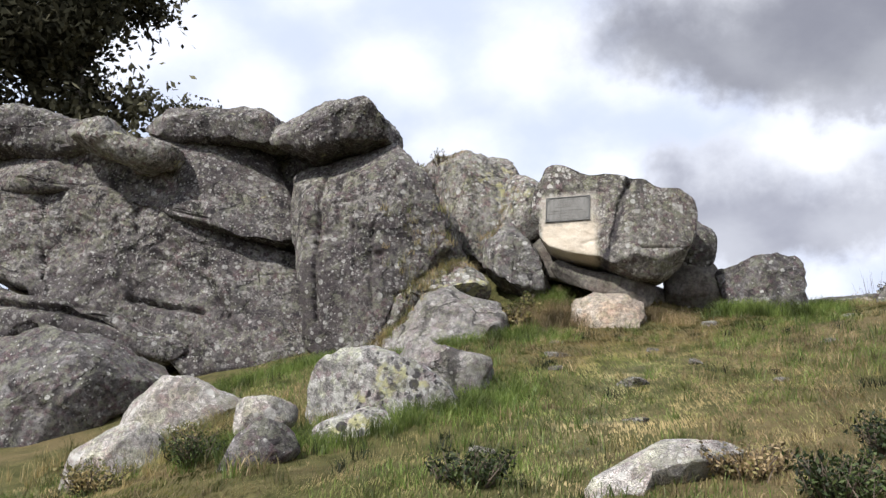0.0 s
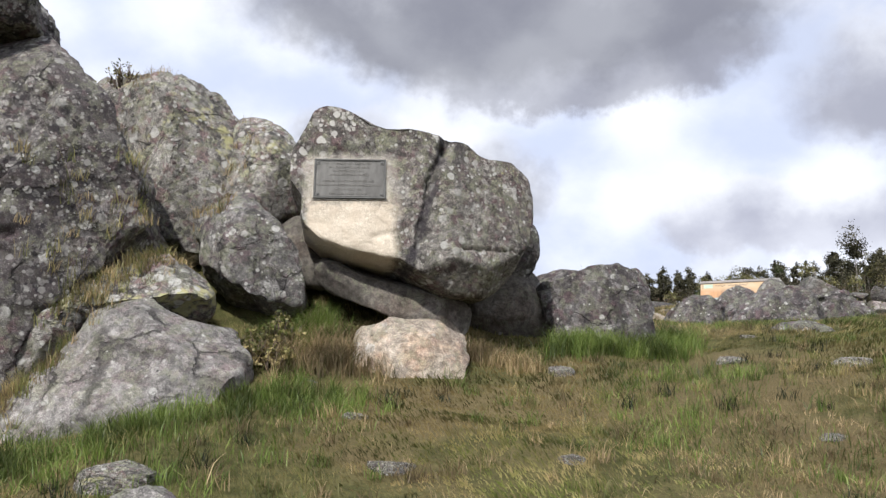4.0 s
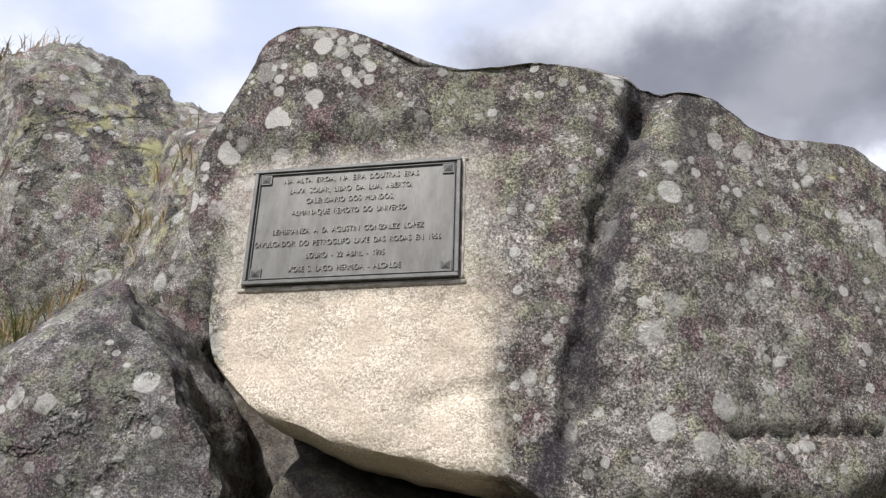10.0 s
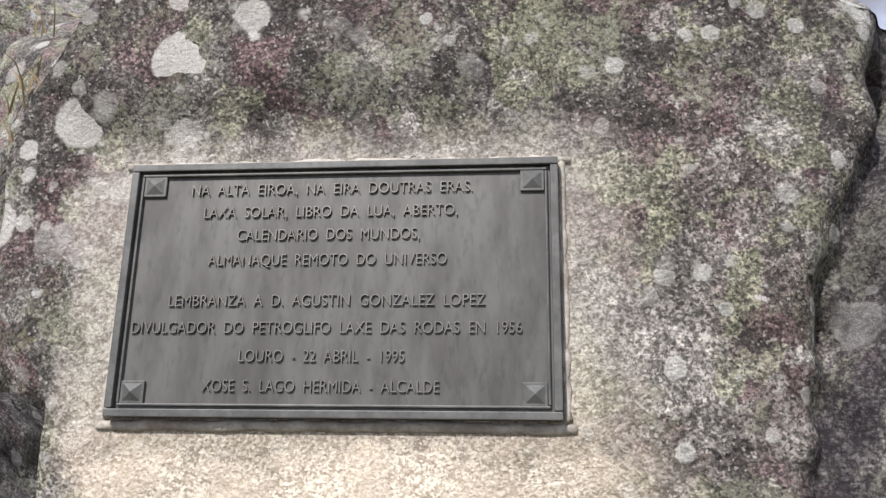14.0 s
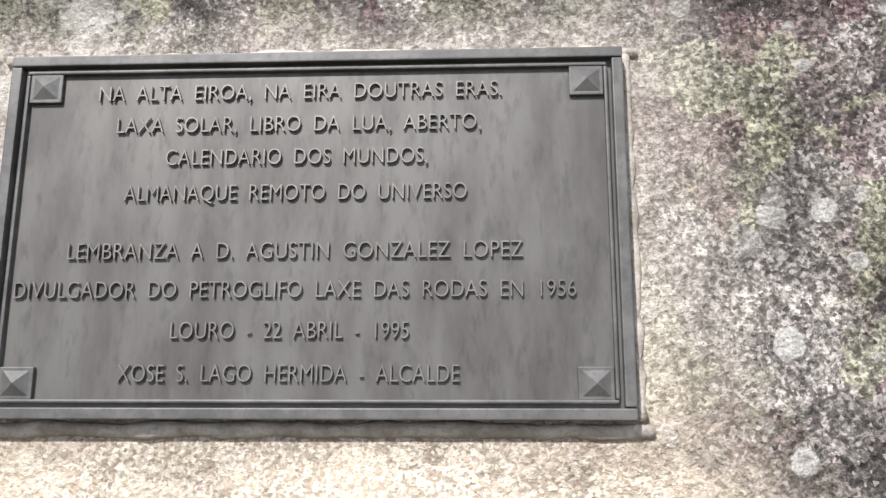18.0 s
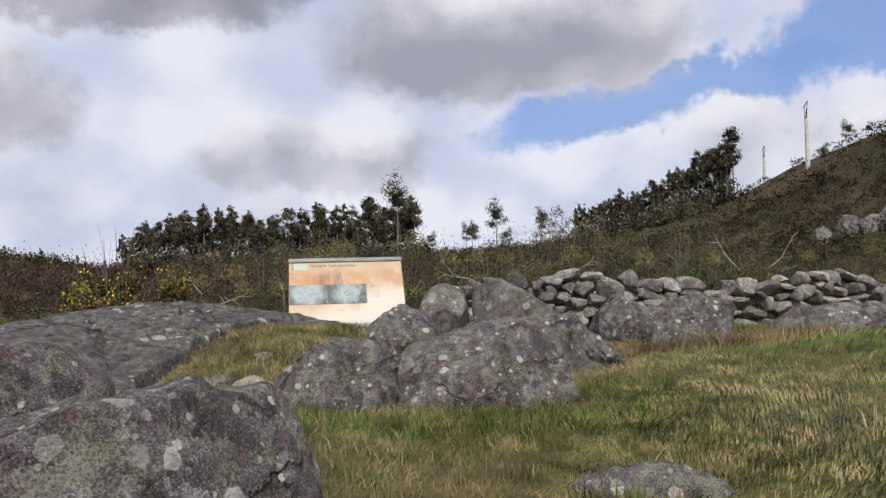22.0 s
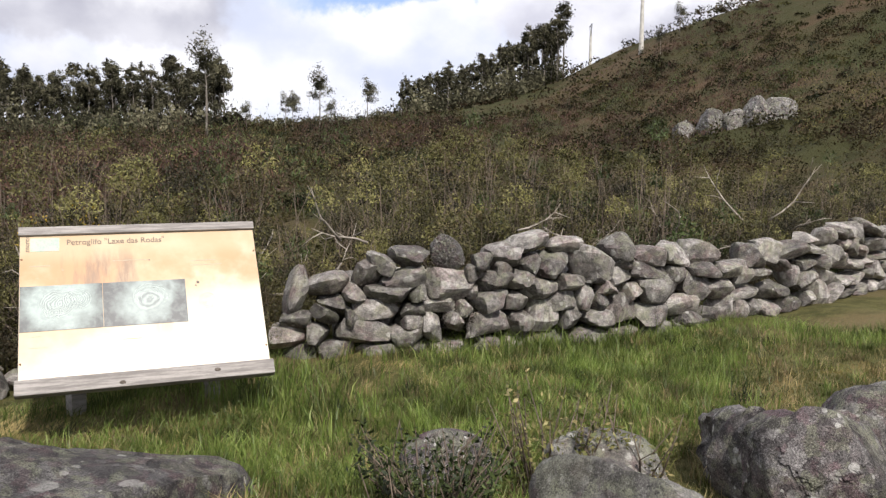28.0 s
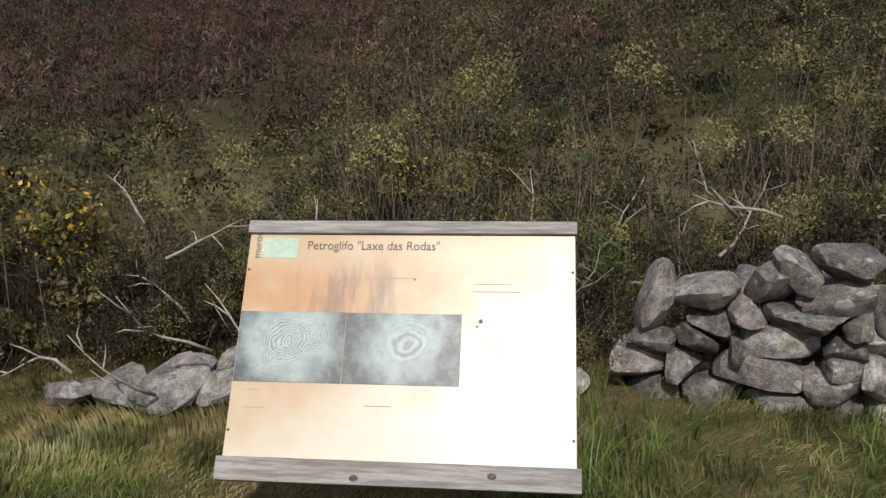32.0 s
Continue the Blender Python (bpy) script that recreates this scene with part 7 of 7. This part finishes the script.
hillside("gorse_stand", 260, 10.8, 16.5, -38, 20, 0.05, 0.42, 130, M_GORSE, 41, "low olive gorse behind the panel", None, 0.5, 0.3, 0.9)
hillside("far_wood", 420, 74, 102, 13, 33, 0.36, 1.5, 120, M_PINE, 35, "dense dark understorey of the far wood", None, 0.5, 0.2, 1.3)
hillside("far_wood", 200, 72, 98, 43.5, 53.2, 0.34, 1.5, 120, M_PINE, 36, "dark wood along the ridge", None, 0.5, 0.2, 1.5)
hillside("far_wood", 130, 54, 80, 13, 31, 0.30, 0.95, 90, M_PINE, 44, "dark young trees below the far wood", -0.05, 0.5, 0.2, 1.5)
hillside("far_wood", 150, 84, 98, 32, 44, 0.30, 1.05, 90, M_PINE, 43, "bushy trees in the saddle of the hill", None, 0.5, 0.2, 1.0)
hillside("far_wood", 220, 150, 188, -34, 14, 0.5, 1.4, 70, M_PINE, 40, "dark copses along the low ridge", 0.05, 0.5, 0.2, 1.0)


def make_tree(name, seed, height, spread, leaves, leaf, bare, label, slim=False):
    (wv, wf), q, tone = tree_parts(seed, height, spread, leaves, leaf, bare, slim)
    t = new(name)
    part("trunk", mesh_of("trunk", wv, wf, M_TRUNK), M_TRUNK, t)
    part("crown", cards("crown", tone, q, M_PINE), M_PINE, t)
    return tagged(t, label, "tree")


kinds = [make_tree("eucalyptus_tree", 80 + i, 6.0, 0.62 + 0.12 * i, 1500, 0.20, 0.30 + 0.10 * i, "tall dark green eucalyptus in the far wood") for i in range(4)]
placed = {}
rng8 = random.Random(33)


def stand(az, r, k):
    t = rng8.choice(kinds)
    first = t.name not in placed
    placed[t.name] = 1
    drop(t, 3 + r * math.sin(radians(az)), 1 + r * math.cos(radians(az)), rng8.uniform(0, 6.28), k, first)


# the wood on the ridge, its sparse edge, and the trees along the hill
for i in range(170):
    az = 12.6 + 19.4 * (i + rng8.uniform(-0.7, 0.7)) / 170
    stand(az, rng8.uniform(82, 104), rng8.choice((rng8.uniform(0.42, 0.68), rng8.uniform(0.62, 0.88), rng8.uniform(0.88, 1.12))) * min(1.06, 0.72 + 0.16 * max(0.0, az - 12.6)))
for i in range(70):
    az = 43.0 + 10.6 * (i + rng8.uniform(-0.7, 0.7)) / 70
    stand(az, rng8.uniform(76, 98), rng8.uniform(0.42, 0.62) + 0.045 * max(0.0, az - 43.0))
for i in range(48):
    stand(-34.0 + 48.0 * (i + rng8.uniform(-0.9, 0.9)) / 48, rng8.uniform(172, 188), rng8.uniform(0.3, 0.5))
near_tree = make_tree("eucalyptus_tree", 90, 8.5, 1.9, 2600, 0.22, 0.42, "slender eucalyptus with a bare pale trunk", True)
drop(near_tree, 30.5, 47.5, 0.4, 0.66, True)
for x, y, s in ((35.5, 46.0, 0.30), (38.0, 46.5, 0.46), (34.2, 49.0, 0.24), (42.0, 46.5, 0.38), (36.8, 48.5, 0.30), (40.2, 48.0, 0.24), (28.8, 50.0, 0.26), (57.5, 33.5, 0.24), (62.0, 34.5, 0.3)):
    drop(near_tree, x, y, x, s)
# trees behind the outcrop
big_tree = make_tree("eucalyptus_tree", 95, 9.0, 2.3, 26000, 0.21, 0.1, "large dark eucalyptus behind the outcrop")
drop(big_tree, -12.6, 5.2, 0.0, 1.0, True)
drop(big_tree, -14.6, 4.0, 2.0, 1.0)
drop(big_tree, -10.6, 7.2, 4.0, 0.62)


# ---------------------------------------------------------------- power line
def pole(x, y, h, deep=0.3):
    p = new("power_pole")
    bm = bmesh.new()
    bmesh.ops.create_cone(bm, cap_ends=True, segments=12, radius1=0.19, radius2=0.11, depth=h)
    bmesh.ops.translate(bm, vec=(0, 0, h / 2), verts=bm.verts)
    part("shaft", bm, M_CONCRETE, p)
    for sx in (-1, 1):
        part("arm", mesh_of("arm", *tube([(0, 0, h - 0.6), (sx * 0.55, 0, h + 0.1), (sx * 1.0, 0, h + 0.55)], [0.05, 0.045, 0.04], 6), M_STEEL), M_STEEL, p, "galvanised steel bracket")
    part("crossbar", box((2.3, 0.07, 0.07), (0, 0, h + 0.55), 0.01), M_STEEL, p, "galvanised steel crossbar")
    p.matrix_world = Matrix.Translation((x, y, float(ground_z(x, y)) - deep)) @ Matrix.Rotation(0.7, 4, "Z")
    return tagged(p, "pale concrete power pole with a steel crossbar", "power pole")


pole(60.2, 36.6, 5.2, 0.5)
pole(79.0, 53.5, 5.0)
pole(-18.0, 95.0, 6.0)
# pale crag on the hillside
CRAG = ((32.3, 18.4, 0.6), (32.7, 17.7, 0.75), (33.1, 17.0, 0.6), (33.5, 16.3, 0.9), (33.9, 15.6, 0.7))
for i, (x, y, s) in enumerate(CRAG):
    ob = new("crag", stone_mesh(900 + i, 6))
    ob.data.materials.clear()
    ob.data.materials.append(M_GREYROCK)
    ob.matrix_world = Matrix.Translation((x, y, float(ground_z(x, y)) + 0.30 * s)) @ Matrix.Rotation(i * 1.3, 4, "Z") @ Matrix.Diagonal((1.6 * s, 1.2 * s, 1.7 * s, 1))
    tagged(ob, "pale granite crag on the scrub hillside", "rock", "hillside crags")


# ---------------------------------------------------------------- growth in the clefts of the rocks
_dg = bpy.context.evaluated_depsgraph_get()


def top_of(x, y, z0=6.0, turf=False):
    hit, place, nrm_, _, ob, _ = scene.ray_cast(_dg, Vector((x, y, z0)), Vector((0, 0, -1)))
    if turf and hit and not ob.name.startswith("ground"):
        return None
    return place.z if hit else float(ground_z(x, y))


def cleft(line, width, n, mat, h0, h1, seed, label, z0=6.0):
    turf = z0 < 5
    rng = np.random.default_rng(seed)
    pts = []
    total = sum(math.hypot(b[0] - a[0], b[1] - a[1]) for a, b in zip(line, line[1:]))
    for i in range(n // 14):
        x, y, a = along(line, rng.uniform(0, total))
        cx, cy = x + rng.normal() * width, y + rng.normal() * width
        z = top_of(cx, cy, z0, turf)
        if z is None:
            continue
        for k in range(14):
            pts.append((cx + rng.normal() * 0.025, cy + rng.normal() * 0.025, z - 0.02))
    pts = np.array(pts)
    ob = new("cleft_grass", grass_mesh("cleft_grass", pts, rng.uniform(h0, h1, len(pts)), np.full(len(pts), 0.005), mat, seed, 0.8))
    tagged(ob, label, "grass", kind="stuff")


cleft([(-2.0, -0.95), (-1.5, -0.35), (-1.05, 0.25), (-0.9, 0.9)], 0.09, 3600, M_STRAW, 0.04, 0.11, 41, "dry grass in the cleft between outcrop and slab")
cleft([(-2.2, -1.0), (-1.6, -0.4), (-1.1, 0.3)], 0.10, 2600, M_GRASS, 0.06, 0.16, 42, "green grass in the cleft between outcrop and slab")
cleft([(-0.45, -0.05), (-0.3, 0.15), (-0.1, 0.4)], 0.10, 6000, M_LUSH, 0.08, 0.22, 43, "grass tufts under the boulder", 0.95)
cleft([(-0.4, 0.1), (0.1, 0.3), (0.6, 0.3), (1.0, 0.5)], 0.10, 4200, M_STRAW, 0.06, 0.2, 44, "dry grass under the boulder", 0.95)
cleft([(-2.0, 0.6), (-1.7, 1.2), (-1.5, 1.4)], 0.08, 700, M_STRAW, 0.04, 0.10, 45, "dry grass on the outcrop")
cleft([(-1.3, -4.6), (-0.2, -4.3), (0.4, -3.9), (0.3, -3.2)], 0.16, 7000, M_LUSH, 0.06, 0.17, 46, "grass round the lichened boulder", 0.0)
cleft([(-3.2, -2.4), (-2.2, -2.2), (-1.2, -1.6), (-0.6, -0.9), (0.2, -0.6)], 0.16, 11000, M_LUSH, 0.06, 0.17, 47, "lush grass along the outcrop foot", 0.6)
cleft([(-3.0, -3.6), (-2.0, -3.9), (-1.2, -4.0)], 0.3, 8000, M_GRASS, 0.08, 0.22, 48, "grass among low rocks", -0.2)
cleft([(3.6, 3.6), (4.2, 4.3), (4.9, 5.1)], 0.28, 5000, M_STRAW, 0.04, 0.11, 49, "dry grass between the ridge rocks", 1.25)
cleft([(3.6, 2.9), (4.4, 2.6), (5.3, 3.2), (6.2, 4.0)], 0.2, 5000, M_GRASS, 0.04, 0.10, 50, "grass at the foot of the ridge rocks", 1.25)
cleft([(1.6, 0.7), (2.1, 0.8), (2.7, 1.0), (2.8, 1.6)], 0.10, 5600, M_LUSH, 0.10, 0.24, 51, "grass at the foot of the squared block", 0.8)

# scraggy growth on the crest of the outcrop
def scrag(x, y, z, r, h, leaves, seed, label):
    (sv, sf), q, tone = bush_parts(seed, r, h, leaves, 0.035, 0.018)
    b = new("crest_shrub")
    part("branchwork", mesh_of("branchwork", sv, sf, M_STEM), M_STEM, b)
    part("foliage", cards("foliage", None, q, M_GRASS), M_GRASS, b)
    b.location = (x, y, z)
    tagged(b, label, "shrub", "crest shrubs")


for i, (x, y, r, h, n) in enumerate(((-2.15, 0.9, 0.16, 0.24, 170), (-1.95, 1.2, 0.16, 0.20, 140), (-1.7, 1.6, 0.16, 0.18, 100), (-3.6, 0.4, 0.12, 0.26, 120), (-1.3, 2.0, 0.12, 0.16, 60))):
    scrag(x, y, top_of(x, y) - 0.05, r, h, n, 700 + i, "scraggy thin-leaved shrub among the rocks")

for i, (x, y, r, h, n) in enumerate(((-0.50, -0.10, 0.18, 0.26, 700), (-0.38, -0.02, 0.16, 0.28, 600), (-0.62, -0.22, 0.18, 0.22, 600), (-0.45, -0.25, 0.16, 0.2, 500))):
    scrag(x, y, float(turf_z([x], [y])[0]) - 0.02, r, h, n, 720 + i, "small green shrub at the foot of the leaning rock")


def sapling(x, y, n, h, spread, seed, mat, label, leaf=0.03):
    """Upright thin shoots with small leaves."""
    rng = np.random.default_rng(seed)
    pieces, c = [], []
    for i in range(n):
        a, r = rng.uniform(0, 6.28), spread * math.sqrt(rng.uniform(0, 1))
        top = np.array((r * math.cos(a) * 1.5, r * math.sin(a) * 1.5, h * rng.uniform(0.55, 1.0)))
        base = np.array((r * math.cos(a) * 0.6, r * math.sin(a) * 0.6, -0.03))
        mid = (base + top) / 2 + rng.normal(size=3) * 0.03
        pieces.append(tube([base, mid, top], [0.005, 0.004, 0.0015], 4))
        for k in range(26):
            f = rng.uniform(0.25, 1.0)
            c.append(base + (top - base) * f + rng.normal(size=3) * 0.018)
    b = new("shoots_shrub")
    part("branchwork", mesh_of("branchwork", *joined(pieces), M_STEM), M_STEM, b)
    part("foliage", cards("foliage", rng.uniform(0, 1, len(c)), leaf_quads(rng, np.array(c), leaf, leaf * 0.45, 0.4), mat), mat, b)
    b.location = (x, y, float(turf_z([x], [y])[0]))
    tagged(b, label, "shrub", "low shrubs")


sapling(2.35, -5.55, 60, 0.20, 0.16, 801, M_BROOM, "dark low heather clump in rough grass")
sapling(2.75, -5.9, 50, 0.24, 0.2, 802, M_STRAW, "straw-coloured dead heather clump")
sapling(3.0, -6.4, 50, 0.26, 0.2, 803, M_BRACKEN, "brown dead heather clump")
sapling(6.75, 5.75, 24, 0.50, 0.2, 804, M_GRASS, "thin leafy sapling in the grass")
sapling(7.0, 5.5, 16, 0.38, 0.16, 805, M_GRASS, "thin leafy sapling in the grass")
sapling(6.2, 5.9, 70, 0.34, 0.22, 806, M_BROOM, "green broom tuft in the grass")
sapling(3.9, -1.6, 40, 0.22, 0.2, 807, M_BROOM, "dark rush tuft in the turf")
sapling(3.2, -3.4, 40, 0.22, 0.2, 808, M_BROOM, "dark rush tuft in the turf")


for i, (x, y, h, mat, label) in enumerate(((2.15, -6.5, 0.20, M_STRAW, "straw-coloured dead heather clump"), (2.5, -6.9, 0.22, M_BRACKEN, "brown dead heather clump"), (3.3, -5.6, 0.22, M_BRACKEN, "brown dead heather clump"), (2.95, -5.1, 0.18, M_STRAW, "straw-coloured dead heather clump"),
                                            (3.6, -6.3, 0.24, M_BROOM, "dark low heather clump in rough grass"), (2.0, -5.05, 0.14, M_STRAW, "straw-coloured dead heather clump"), (3.5, -4.6, 0.18, M_STRAW, "straw-coloured dead heather clump"), (2.7, -4.7, 0.20, M_BROOM, "dark low heather clump in rough grass"),
                                            (0.75, -5.3, 0.16, M_BROOM, "dark rush tuft in the turf"), (-1.6, -4.3, 0.22, M_GRASS, "leafy bramble shoots among low rocks"), (-1.3, -4.7, 0.20, M_BROOM, "leafy bramble shoots among low rocks"), (-1.9, -4.9, 0.20, M_GRASS, "leafy bramble shoots among low rocks"))):
    sapling(x, y, 46, h, 0.18, 830 + i, mat, label)

# turf on the mound beside the rock sheet
cleft([(3.7, 4.8), (4.2, 5.4), (4.7, 5.8), (5.2, 5.95)], 0.24, 13000, M_GRASS, 0.04, 0.11, 61, "straw and green turf on the mound", 1.5)
cleft([(3.5, 4.95), (3.9, 5.55), (4.5, 6.0), (5.1, 6.15)], 0.10, 4200, M_STRAW, 0.05, 0.13, 62, "dry grass along the rim of the rock sheet", 1.5)
cleft([(3.4, 3.5), (3.9, 3.05), (4.4, 2.7), (5.0, 2.8), (5.6, 3.3)], 0.12, 5000, M_LUSH, 0.04, 0.11, 63, "green grass round the ridge rocks", 1.3)
cleft([(3.6, 3.9), (4.1, 3.5), (4.7, 3.1), (5.2, 3.4), (6.0, 4.0), (6.9, 4.0)], 0.22, 6000, M_STRAW, 0.04, 0.10, 64, "straw-coloured grass round the ridge rocks", 1.3)
cleft([(4.2, 4.15), (4.5, 3.95), (4.9, 4.0)], 0.10, 3600, M_GRASS, 0.08, 0.20, 65, "grass in the cleft between the ridge rocks", 3.0)
cleft([(6.3, 4.5), (7.0, 4.1), (7.8, 3.6), (8.2, 3.9)], 0.16, 6000, M_STRAW, 0.06, 0.18, 66, "dry grass about the low rocks by the wall", 1.4)
cleft([(5.6, 6.3), (6.2, 6.0), (6.8, 5.9), (7.6, 6.1), (8.3, 6.3)], 0.25, 9000, M_STRAW, 0.02, 0.07, 67, "brown dead grass worn into the turf", 1.3)
cleft([(1.6, -5.6), (2.2, -4.8), (2.4, -3.6), (2.0, -2.4), (2.6, -1.2)], 0.35, 12000, M_STRAW, 0.02, 0.07, 68, "straw-coloured worn turf", 1.3)
cleft([(-0.65, -0.25), (-0.3, -0.12), (0.0, -0.1), (0.25, -0.12)], 0.10, 5200, M_STRAW, 0.08, 0.24, 69, "dry straw-coloured grass under the boulder", 0.8)
cleft([(0.5, 0.45), (0.9, 0.35), (1.3, 0.3)], 0.08, 3000, M_STRAW, 0.08, 0.2, 70, "dry grass below the wedged slab", 0.9)
